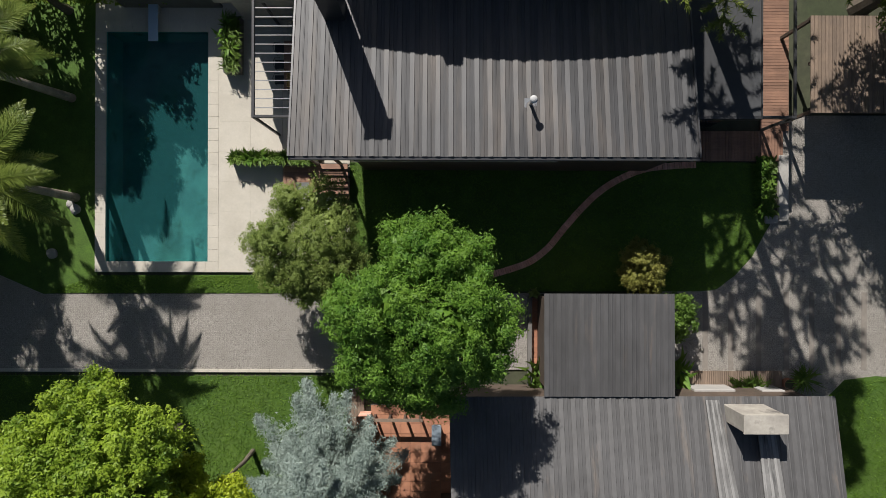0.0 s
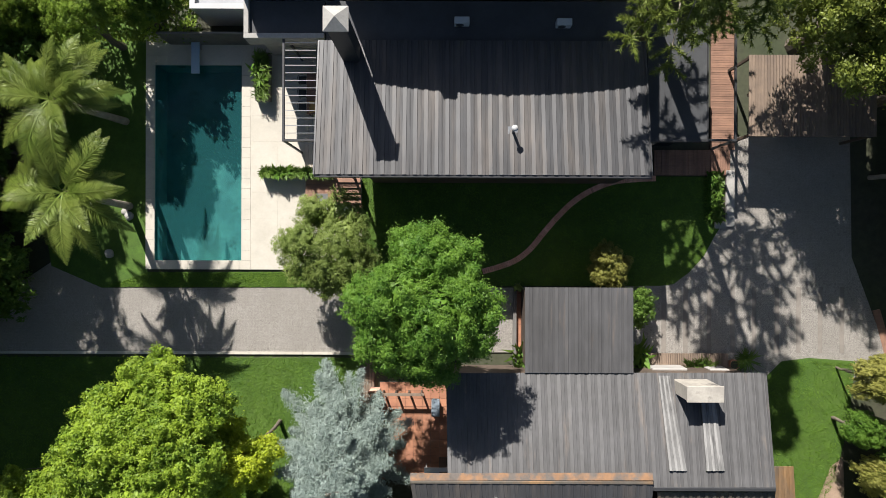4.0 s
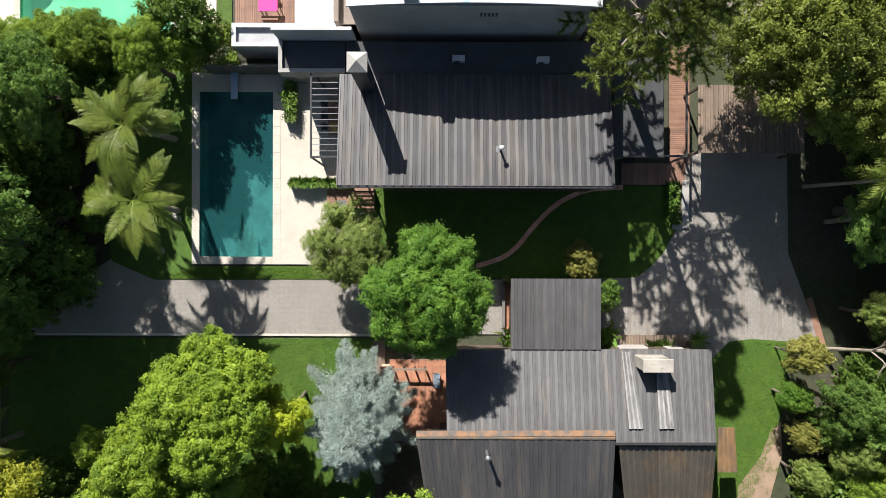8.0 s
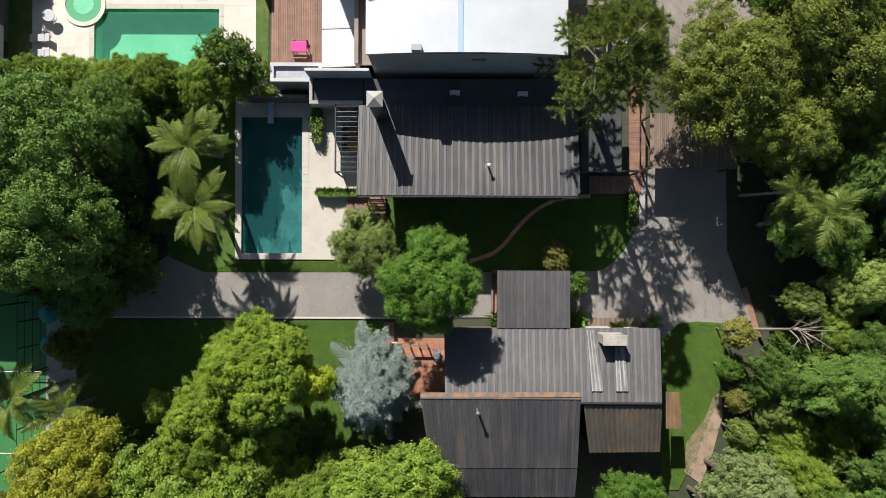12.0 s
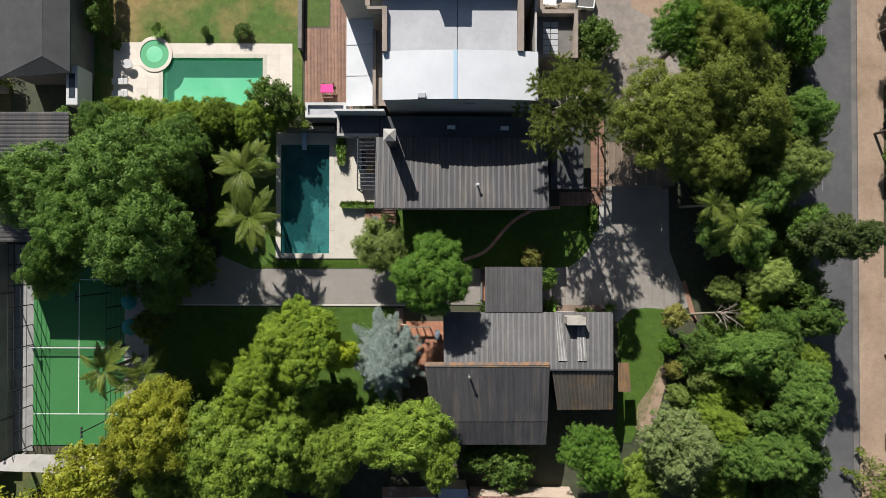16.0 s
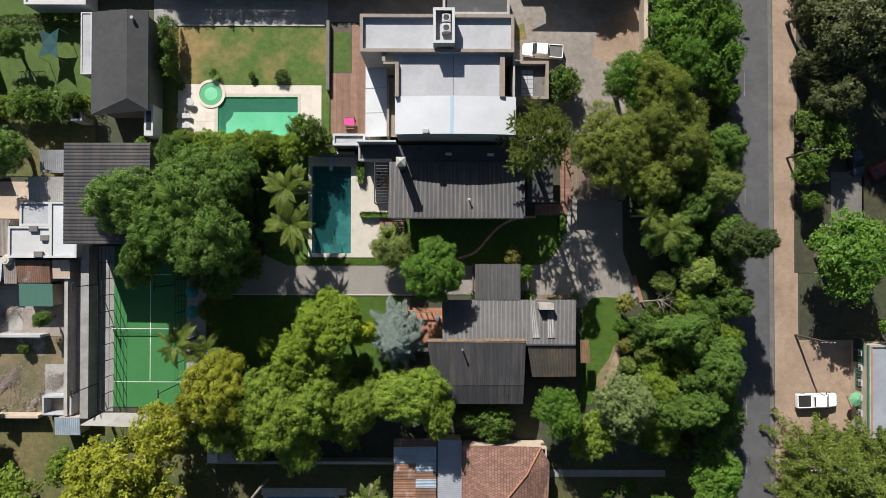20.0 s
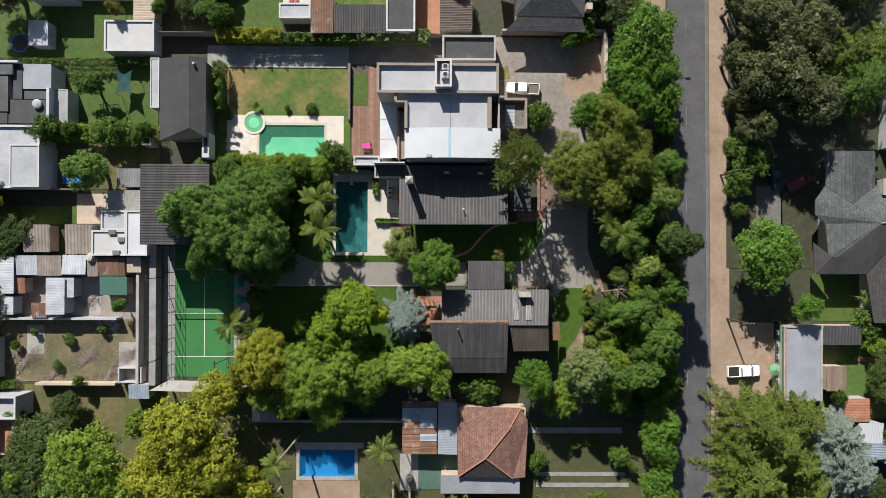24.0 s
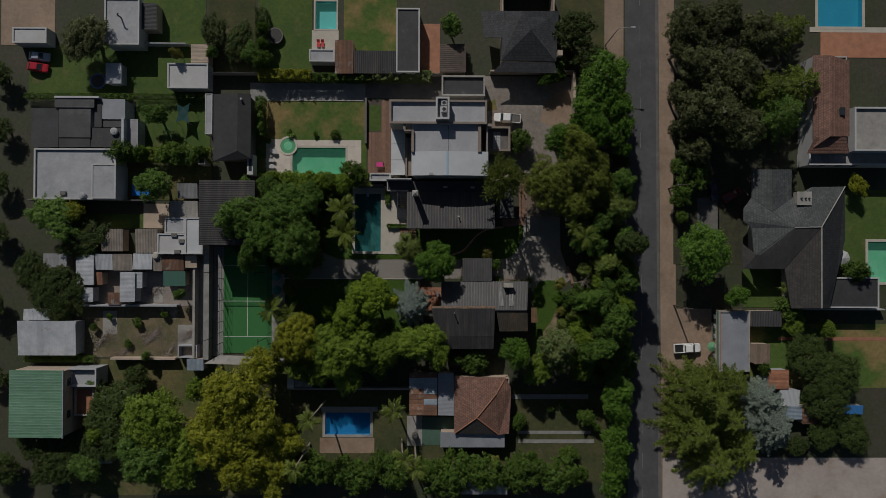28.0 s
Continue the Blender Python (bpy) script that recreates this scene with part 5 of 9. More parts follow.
roof_face(h, M_TILE_GREY, north[1], north[2], R2)
roof_face(h, M_TILE_GREY, north[2], n2, R2)
courses(h, (59.25, 15.23, 4.5), (59.25, 9.84, 4.5), n2, (62.32, 15.04, 6), M_TILE_GREY, 0.4)
courses(h, (66.68, 9.74, 4.9), (66.86, 15.26, 4.6), (62.32, 15.04, 6), n2, M_TILE_GREY, 0.4)
roof_face(h, M_TILE_BROWN, e1, (57.46, 1.19, 4.4), (59.8, -1.03, 5.4))
part("ridge", tube([Vector(R1) + Vector((0, 0, 0.08)), Vector(R3) + Vector((0, 0, 0.08))], [0.13, 0.13], 6), M_CONCRETE, h, "pale mortared ridge")
part("ridge", tube([Vector(R1) + Vector((0, 0, 0.08)), Vector(R2) + Vector((0, 0, 0.08))], [0.1, 0.1], 6), M_CONCRETE, h)
part("ridge", tube([Vector(R1) + Vector((0, 0, 0.08)), Vector(ne) + Vector((0, 0, 0.08))], [0.1, 0.1], 6), M_CONCRETE, h)
walls(h, e3[0] + 0.6, e3[1] + 0.5, ne[0] - 3.4, e1[1] - 0.2, 0, 4.2, M_GREYWALL)
walls(h, v1[0] + 0.9, e1[1] + 0.6, ne[0] - 1.2, ne[1] - 3.4, 0, 4.1, M_GREYWALL)
keep_world(h)
flat_block("annexe", "dark flat roofed garage behind the hipped house", 74.53, -11.09, 84.21, -5.28, 3.6, M_WHITE, M_SHINGLE_D, 0.1, M_WHITE, 0.2, "annexe")
garden_wall("white garden wall", 69.82, -11.71, 86.8, -11.44, 1.6, M_WHITE)
sheet_patch("green lawn before the hipped house", 59.75, -11.34, 69.82, -3.78, 0.01, M_LAWN_G, "lawn", "lawn")
sheet_patch("wide lawn behind the hipped house", 79.4, -4.93, 91.07, 11.93, 0.01, M_LAWN_G, "lawn", "lawn")
# garden, lawn and yard here have the tree shade put into their colour
sheet_patch("garden with a drive, shade put into its dark colour", 45.97, -2.94, 59.75, 17.05, 0.0, M_SOIL_SHADE, "ground", "garden_ground")
# grey drive: the shade over it is painted as darker concrete
sheet_patch("curving grey drive darkened for shade", 50.74, 0.2, 54.98, 10.21, 0.02, M_CONC_D_SHADE, "path", "path")
sheet_patch("lawn along the street side garden, darkened for shade", 54.77, -2.94, 59.86, 9.7, 0.02, M_SOIL_SHADE, "lawn", "lawn")
sheet_patch("brown yard by the street, darkened for shade", 46.74, -11.6, 54.99, -5.62, 0.01, M_SOIL_SHADE, "yard", "yard")
sheet_patch("sandy forecourt with a parked pickup", 44.95, -23.8, 54.99, -11.63, 0.0, M_DIRT, "yard", "yard")

# low grey building across the street
h = flat_block("house", "low building with a blue grey flat roof", 53.34, -23.32, 59.3, -11.8, 3.6, M_BEIGE, M_ROOF_BLUE, 0.12, M_CONCRETE, 0.2)
bw = 53.34, -23.32, 59.3, -11.8
M_GREENP = plain("green window paint", (0.05, 0.16, 0.10), 0.5)
for q, w_, hgt in (((53.46, -15.08), 0.5, 0.9), ((53.46, -16.06), 0.5, 0.9), ((53.46, -17.05), 0.5, 0.9), ((53.45, -19.78), 0.5, 0.9), ((53.45, -21.75), 0.9, 1.1), ((53.16, -12.73), 1.5, 2.0)):
    t = thing("window", "dark window in a green wooden frame", "window", (bw[0] - 0.02, q[1], 1.6), "windows of the low building")
    part("pane", box(-0.03, -w_, -hgt / 2, -0.005, w_, hgt / 2), M_GLASS, t)
    for y0, y1, z0, z1 in ((-w_ - 0.1, -w_, -hgt / 2 - 0.1, hgt / 2 + 0.1), (w_, w_ + 0.1, -hgt / 2 - 0.1, hgt / 2 + 0.1), (-w_, w_, hgt / 2, hgt / 2 + 0.1), (-w_, w_, -hgt / 2 - 0.1, -hgt / 2), (-0.04, 0.04, -hgt / 2, hgt / 2)):
        part("frame", box(-0.07, y0, z0, -0.005, y1, z1), M_GREENP, t)
part("edge_trim", box(bw[0] - h.location.x - 0.14, bw[1] - h.location.y, 3.4, bw[0] - h.location.x - 0.01, bw[3] - h.location.y, 3.68), M_GREENP, h, "green painted roof edge")
part("edge_trim", box(bw[0] - h.location.x + 0.21, bw[1] - h.location.y + 0.3, 3.62, bw[0] - h.location.x + 0.38, bw[3] - h.location.y - 0.3, 3.7), M_TERRACOTTA, h, "red tiled gutter edge")
lean("shed", "dark corrugated carport roof", 59.81, -14.79, 65.9, -11.73, 2.8, 3.1, "N", M_ZINC_B, M_BEIGE, "carport", 0.5, 0.07)
lean("shed", "greyed timber deck roof", 60.63, -22.06, 63.74, -18.15, 2.5, 2.6, "N", M_WOOD_G, M_BEIGE, "shed", 0.3, 0.03, 2, False)
sheet_patch("garden grass with dry patches", 60.92, -27.09, 91.03, -14.53, -0.01, M_LAWN_DRY, "lawn", "lawn")
sheet_patch("red brick garden path", 66.63, -17.81, 91.05, -17.14, 0.02, M_TERRACOTTA, "path", "path")
lean("shed", "reddish flat roofed shed", 63.32, -26.84, 67.36, -23.15, 2.6, 2.8, "W", M_TERRACOTTA, M_WHITE_DIRTY, wave=False)
lean("shed", "shed of bright white sheets", 65.55, -30.15, 69.48, -26.97, 2.4, 2.8, "N", M_SHEET_WHITE, M_WHITE_DIRTY)
lean("shed", "shed roof of blue sheets", 66.74, -32.75, 70.37, -30.18, 2.3, 2.6, "W", M_SHEET_BLUE, M_WHITE_DIRTY)
lean("shed", "rust brown shed roof", 70.07, -33.62, 73.08, -30.22, 2.2, 2.4, "W", M_SHEET_RUST, M_BEIGE)
lean("tarpaulin", "bright blue tarpaulin stretched on poles", 77.61, -31.85, 82.2, -30.1, 1.8, 2.0, "N", plain("blue tarpaulin", (0.04, 0.17, 0.42), 0.5), M_WHITE_DIRTY, "tarpaulin")
ground_patch("side_road", "pale dirt road joining the street", rect(43.92, -54.43, 97.34, -40.82), -0.01, M_SIDE, "road")

# red tiled house in the north-east
h = thing("house", "large house with red tiled roofs and white terraces", "house", (77.29, 28.87, 0))
a0, a1, a2, a3 = (70.21, 36.64, 6), (70.2, 19.11, 6), (72.54, 21.07, 7.4), (72.56, 36.21, 7.4)
courses(h, a0, a1, a2, a3, M_TILE_RED, 0.3)
courses(h, (76.94, 21.32, 6.2), (76.96, 35.62, 6.2), a3, a2, M_TILE_RED, 0.3)
courses(h, (69.23, 18.16, 5.6), (77.34, 18.21, 5.6), (76.07, 21.04, 6.6), (70.23, 21.01, 6.6), M_TILE_RED, 0.3)
wx = a0[0] + 0.4, (69.23, 18.16)[1] + 0.4, (77.34, 18.21)[0] - 0.3, a0[1]
walls(h, *wx, 0, 5.4, M_WHITE)
for k in range(2):
    part("skylight", box(*(74.67, 25.18), 6.85, (75.67, 25.18)[0], (74.67, 26.58)[1], 7.05), M_GLASS, h) if k else None
keep_world(h)
h = flat_block("annexe", "white walled wing with small square windows", 70.48, 16.24, 87.95, 18.81, 4.2, M_WHITE, M_CONCRETE, 0.4, M_WHITE, 0.25, "annexe")
fx = 70.48, 16.24, 87.95, 18.81
for k in range(3):
    part("window", box(fx[0] - h.location.x + 2.6 + 3.2 * k, fx[1] - h.location.y - 0.02, 2.0, fx[0] - h.location.x + 3.6 + 3.2 * k, fx[1] - h.location.y + 0.06, 3.4), M_GLASS, h)
flat_block("annexe", "white tall wing with dark windows", 77.83, 18.63, 86.29, 26.81, 6.4, M_WHITE, M_CONCRETE, 0.4, M_WHITE, 0.25, "annexe")
sheet_patch("red brown terrace behind the tiled house", 75.18, 38.09, 91.16, 43.08, 0.03, M_TERRACOTTA)
sheet_patch("white pool edge paving", 73.05, 43.09, 91.17, 44.12, 0.035, M_CREAM)

# dark-roofed house to the north
h = thing("house", "house with faceted charcoal roofs", "house", (16.86, 41.7, 0))
q = (11.41, 35.58, 4.9), (21.94, 35.45, 4.9), (22.38, 45.02, 5.1), (12.08, 44.94, 5.1), (16.80, 40.64, 7.3), (15.27, 44.03, 7.5)
roof_face(h, M_SHINGLE_N, q[0], q[1], q[4])
roof_face(h, M_SHINGLE_N, q[1], q[2], q[5], q[4])
roof_face(h, M_SHINGLE_N, q[0], q[4], q[5], q[3])
roof_face(h, M_SHINGLE_N, (7.68, 45.22, 4.3), (8.30, 40.24, 4.3), (11.88, 39.78, 5.1), (12.06, 44.90, 5.2))
roof_face(h, M_SHINGLE_N, (9.96, 33.55, 4.2), (22.38, 33.43, 4.2), (21.66, 35.28, 4.8), (11.93, 35.42, 4.8))
part("chimney", box((22.02, 36.23)[0], (22.02, 36.23)[1], 4.5, (22.02, 36.23)[0] + 0.9, (22.02, 36.23)[1] + 1.0, 6.2), M_BEIGE, h)
walls(h, q[0][0] + 0.3, q[0][1] + 0.3, q[1][0] - 0.3, q[2][1] + 6, 0, 4.6, M_BEIGE)
keep_world(h)
sheet_patch("grass between the dark house and the street, darkened for shade", 23.48, 34.72, 32.3, 52.86, 0.0, M_LAWN_SHADE, "lawn", "lawn")
sheet_patch("sandy verge along the street", 32.34, 33.37, 36.11, 67.79, 0.004, M_DIRT, "ground", "verge")

# ---- trees ----
RNG = np.random.default_rng(7)
SPREAD = 1.04



def blades(centres, normals, length, width, rng, droop=0.0):
    """Pointed leaves of three corners each, lying across their normal at a chance turn."""
    n = len(centres)
    u = unit(np.cross(normals, rng.normal(size=(n, 3))))
    v = np.cross(normals, u)
    s = rng.uniform(0.7, 1.3, (n, 1))
    a, b = u * length * s / 2, v * width * s / 2
    verts = np.stack([centres - a - b, centres + a * 1.1 - normals * (length * droop), centres - a + b], 1).reshape(-1, 3)
    return verts, np.arange(3 * n).reshape(-1, 3)


def diamonds(centres, normals, length, width, rng, droop=0.0):
    """Pointed leaves: four corners each, lying across their normal at a chance turn."""
    n = len(centres)
    r = rng.normal(size=(n, 3))
    u = np.cross(normals, r)
    u /= np.linalg.norm(u, axis=1, keepdims=True) + 1e-9
    v = np.cross(normals, u)
    s = rng.uniform(0.7, 1.3, (n, 1))
    a, b = u * length * s / 2, v * width * s / 2
    fold = normals * (width * 0.25)
    verts = np.stack([centres - a, centres - b + fold, centres + a - normals * (length * droop), centres + b + fold], 1).reshape(-1, 3)
    faces = np.arange(4 * n).reshape(-1, 4)
    return verts, faces


def leaf_mesh(name, verts, faces, material):
    me = bpy.data.meshes.new(name)
    me.vertices.add(len(verts))
    me.vertices.foreach_set("co", verts.astype(np.float32).ravel())
    me.loops.add(faces.size)
    me.loops.foreach_set("vertex_index", faces.astype(np.int32).ravel())
    me.polygons.add(len(faces))
    me.polygons.foreach_set("loop_start", np.arange(0, faces.size, faces.shape[1], dtype=np.int32))
    me.materials.append(material)
    me.update(calc_edges=True)
    me.validate()
    return me


def unit(v):
    return v / (np.linalg.norm(v, axis=-1, keepdims=True) + 1e-9)


def crown_points(rng, R, H, z0, leaves, clump=0.5, rag=0.25, gaps=0.12, majors=15, flat=0.85):
    """Leaf places and normals: boughs fill an uneven dome, each bough is covered with rounded clumps, each clump with leaves."""
    half = (H - z0) / 2
    k = np.arange(majors)
    th = 2.39996 * k + rng.uniform(-0.5, 0.5, majors)
    ph = 0.96 - 1.25 * (k + 0.3) / majors
    q = np.sqrt(np.maximum(0.0, 1 - ph * ph))
    f = rng.uniform(0.98 - rag, 1.06, majors)
    mr = 0.34 * R * rng.uniform(0.55, 1.25, majors)
    m = np.stack([np.cos(th) * q * (R - mr) * f, np.sin(th) * q * (R - mr) * f, z0 + half + ph * (half - 0.6 * mr) * f], 1)
    squash = np.array([1, 1, flat])
    C, D = [], []
    for i in range(majors):
        n = max(9, int(5.6 * (mr[i] / clump) ** 2))
        j = np.arange(n)
        z = 1 - 1.35 * (j + 0.5) / n
        w = np.sqrt(np.maximum(0, 1 - z * z))
        a = 2.39996 * j + rng.uniform(0, 6.28)
        d = unit(np.stack([np.cos(a) * w, np.sin(a) * w, z], 1) + rng.normal(scale=0.16, size=(n, 3)))
        p = m[i] + d * squash * (mr[i] * rng.uniform(0.72, 1.2, (n, 1)))
        gap = np.linalg.norm((p[:, None] - m[None]) / squash, axis=2) / mr[None]
        gap[:, i] = 9
        keep = (gap.min(1) > 0.86) & (rng.random(n) > gaps)
        C.append(p[keep])
        D.append(d[keep])
    C, D = np.concatenate(C), np.concatenate(D)
    rc = clump * rng.uniform(0.4, 1.25, len(C))
    which = rng.choice(len(C), leaves, p=rc ** 2 / (rc ** 2).sum())
    e = unit(rng.normal(size=(leaves, 3)) + 0.75 * D[which] + np.array([0, 0, 0.4]))
    reach = rng.uniform(0.4, 1.1, (leaves, 1)) + rng.uniform(0, 0.8, (leaves, 1)) * (rng.random((leaves, 1)) < 0.16)
    p = C[which] + e * np.array([1, 1, 0.8]) * rc[which][:, None] * reach
    nrm = unit(e * 0.9 + np.array([0, 0, 0.28]) + rng.normal(scale=0.46, size=(leaves, 3)))
    k = leaves // 9
    g = unit(rng.normal(size=(k, 3)) + np.array([0, 0, 0.3]))
    own = rng.integers(0, majors, k)
    core = m[own] + g * squash * (mr[own] * rng.uniform(0.5, 0.82, k))[:, None]
    return p, nrm, core, g, m


def limbs(rng, c, z_fork, r0, tree, bark, n=6):
    """The main limbs, from the fork out into the crown."""
    pick = rng.choice(len(c), min(n, len(c)), replace=False)
    for i in pick:
        e = Vector(c[i])
        s = Vector((0, 0, z_fork * rng.uniform(0.8, 1.15)))
        m1 = s.lerp(e, 0.45) + Vector((0, 0, 0.12 * e.length * rng.uniform(-0.2, 0.6)))
        part("limb", tube([s, m1, e], [r0 * 0.55, r0 * 0.33, r0 * 0.1], 5), bark, tree)


def make_tree(label, R, H, leaf, size, leaves, clump=0.5, base=0.28, bark=None, seed=1, rag=0.25, gaps=0.12, majors=15, category="tree", name="tree", aspect=0.6, trunk_r=None, flat=0.85):
    rng = np.random.default_rng(seed)
    t = thing(name, label, category)
    p, nrm, core, g, m = crown_points(rng, R, H, base * H, leaves, clump, rag, gaps, majors, flat)
    v, f = blades(p, nrm, size, size * aspect, rng, 0.12)
    v2, f2 = blades(core, g, size * 2.4, size * 1.9, rng, 0.1)
    part("crown", leaf_mesh("crown", np.concatenate([v, v2]), np.concatenate([f, f2 + len(v)]), leaf), None, t)
    r0 = trunk_r or 0.035 * H
    part("trunk", tube([(0, 0, -0.1), (0.05 * R, 0, base * H * 0.5), (0.02 * R, 0.03 * R, base * H), (0, 0, H * 0.62)], [r0 * 1.25, r0, r0 * 0.8, r0 * 0.3], 9), bark or M_BARK, t)
    limbs(rng, m, base * H, r0 * 0.8, t, bark or M_BARK, 6 if R > 2.1 else 3)
    return t


def make_pine(label, R, H, leaf, seed=1, bark=None, tiers=11, tip=0.12, per=26, dens=34, needle=0.42, start=0.15, droop=0.25, thin=0.09, category="conifer"):
    """Conifer: whorls of boughs, each carrying sprays of narrow needles."""
    rng = np.random.default_rng(seed)
    t = thing("conifer", label, category)
    P, N = [], []
    for k in range(tiers):
        f = k / (tiers - 1)
        z = H * (start + (1 - start) * f)
        reach = R * (1 - f) ** 0.75 + tip * R
        m = max(4, int(per * (1 - 0.55 * f) / 2.6))
        for j in range(m):
            th = 2 * math.pi * (j + rng.uniform(-0.35, 0.35)) / m + k * 0.7
            L = reach * rng.uniform(0.7, 1.1)
            d = np.array([math.cos(th), math.sin(th), 0])
            end = np.array([0, 0, z]) + d * L - np.array([0, 0, droop * L * (1 - 1.2 * f)])
            if j == k % m or (k < 2 and j % 3 == 0):
                part("bough", tube([(0, 0, z), tuple((np.array([0, 0, z]) + end) / 2 + [0, 0, 0.05 * L]), tuple(end)], [0.06, 0.04, 0.015], 4), bark or M_BARK, t)
            n = int(dens * L)
            s = rng.uniform(0.2, 1.05, (n, 1)) ** 0.8
            side = np.cross(d, [0, 0, 1])
            w = rng.normal(size=(n, 1)) * 0.17 * L * (1.15 - s)
            q = np.array([0, 0, z]) * (1 - s) + end * s + side * w + np.array([0, 0, 0.06 * L]) * np.sin(3.1 * s) + rng.normal(scale=0.06, size=(n, 3))
            P.append(q)
            N.append(unit(rng.normal(scale=0.6, size=(n, 3)) + [0, 0, 1]))
    P, N = np.concatenate(P), np.concatenate(N)
    v, f = diamonds(P, N, needle, thin * 1.0, rng, 0.1)
    part("crown", leaf_mesh("crown", v, f, leaf), None, t)
    part("trunk", tube([(0, 0, -0.1), (0, 0, H * 0.5), (0, 0, H * 0.97)], [0.03 * H, 0.02 * H, 0.03], 9), bark or M_BARK, t)
    return t


def make_tufted(label, R, H, leaf, seed=1, tiers=9, boughs=8, needles=150, length=0.42, thin=0.055, bark=None, low=0.45):
    """Open conifer: long bare boughs that droop and end in fox tails of short stiff needles."""
    rng = np.random.default_rng(seed)
    t = thing("conifer", label, "conifer")
    A, B = [], []

    def tail(p, q, n):
        s = rng.uniform(0, 1, (n, 1))
        c = p * (1 - s) + q * s
        ax = unit(q - p)
        d = unit(rng.normal(size=(n, 3)) * 0.8 + ax * 0.9 + [0, 0, 0.2])
        A.append(c)
        B.append(c + d * length * rng.uniform(0.7, 1.1, (n, 1)) * (1.1 - 0.45 * s))

    for k in range(tiers):
        f = k / (tiers - 1)
        z = H * (low + (0.97 - low) * f)
        for j in range(boughs):
            th = 2 * math.pi * (j + rng.uniform(-0.35, 0.35)) / boughs + k * 0.9
            L = R * (1 - 0.78 * f ** 1.5) * rng.uniform(0.6, 1.08)
            d = np.array([math.cos(th), math.sin(th), 0])
            side = np.cross(d, [0, 0, 1])
            s0 = np.array([0, 0, z])
            end = s0 + d * L + np.array([0, 0, 0.1 * L - 0.25 * L * (1 - f)])
            if j % 2 == 0:
                part("bough", tube([tuple(s0), tuple((s0 + end) / 2 + [0, 0, 0.06 * L]), tuple(end)], [0.07, 0.045, 0.02], 5), bark or M_BARK_PALE, t)
            for u in (0.5, 0.72, 0.9):
                p = s0 * (1 - u) + end * u + [0, 0, 0.04 * L]
                for w in (-1, 1):
                    q = p + (side * w * 0.9 + d * 0.7) * 0.27 * L * (1.3 - 0.6 * u) + [0, 0, rng.uniform(-0.05, 0.3)]
                    tail(p, q, int(needles * 0.7))
            tail(s0 * 0.3 + end * 0.7, end + d * 0.3 + [0, 0, 0.1], needles)
    A, B = np.concatenate(A), np.concatenate(B)
    sd = unit(np.cross(B - A, rng.normal(size=A.shape))) * thin / 2
    v = np.stack([A - sd, B, A + sd], 1).reshape(-1, 3)
    part("crown", leaf_mesh("crown", v, np.arange(len(v)).reshape(-1, 3), leaf), None, t)
    part("trunk", tube([(0, 0, -0.1), (0, 0, H * 0.5), (0, 0, H * 0.97)], [0.025 * H, 0.016 * H, 0.03], 9), bark or M_BARK, t)
    return t


def frond_mesh(rng, L, leaflets, material, width=0.55, droop=0.5, thin=0.036, plume=False):
    """A feathered palm leaf along +x that arches over, with leaflets down both sides, or all round it where it is plumed."""
    V, F = [], []
    def axis(s):
        return np.array([L * (s - 0.18 * s * s * droop), 0, L * (0.45 * s - (0.35 + 0.55 * droop) * s * s)])
    for k in range(leaflets):
        s = 0.12 + 0.88 * k / leaflets
        p = axis(s)
        tdir = unit(axis(min(s + 0.02, 1.02)) - p)
        ln = width * L * 0.55 * math.sin(math.pi * min(1, 0.18 + 0.8 * s)) * rng.uniform(0.85, 1.1)
        for side in (-1, 1, -1, 1) if plume else (-1, 1):
            lift = rng.uniform(-0.9, 0.75) if plume else 0.0
            d = unit(np.array([0, side, lift]) * 0.8 + tdir * 0.7 + np.array([0, 0, -0.5 * rng.uniform(0.3, 1.6)]) + rng.normal(scale=0.22, size=3))
            e = p + d * ln
            m = p + d * ln * 0.5 + np.array([0, 0, 0.04])
            o = tdir * thin
            i = len(V)
            V += [p - o * 0.5, m - o, e, m + o]
            F.append((i, i + 1, i + 2, i + 3))
    n = 7
    for k in range(n):
        a, b = axis(k / n), axis((k + 1) / n)
        i = len(V)
        w = 0.035 * (1 - 0.8 * k / n)
        V += [a + [0, -w, 0.01], b + [0, -w * 0.8, 0.01], b + [0, w * 0.8, 0.01], a + [0, w, 0.01]]
        F.append((i, i + 1, i + 2, i + 3))
    return leaf_mesh("frond", np.array(V), np.array(F), material)


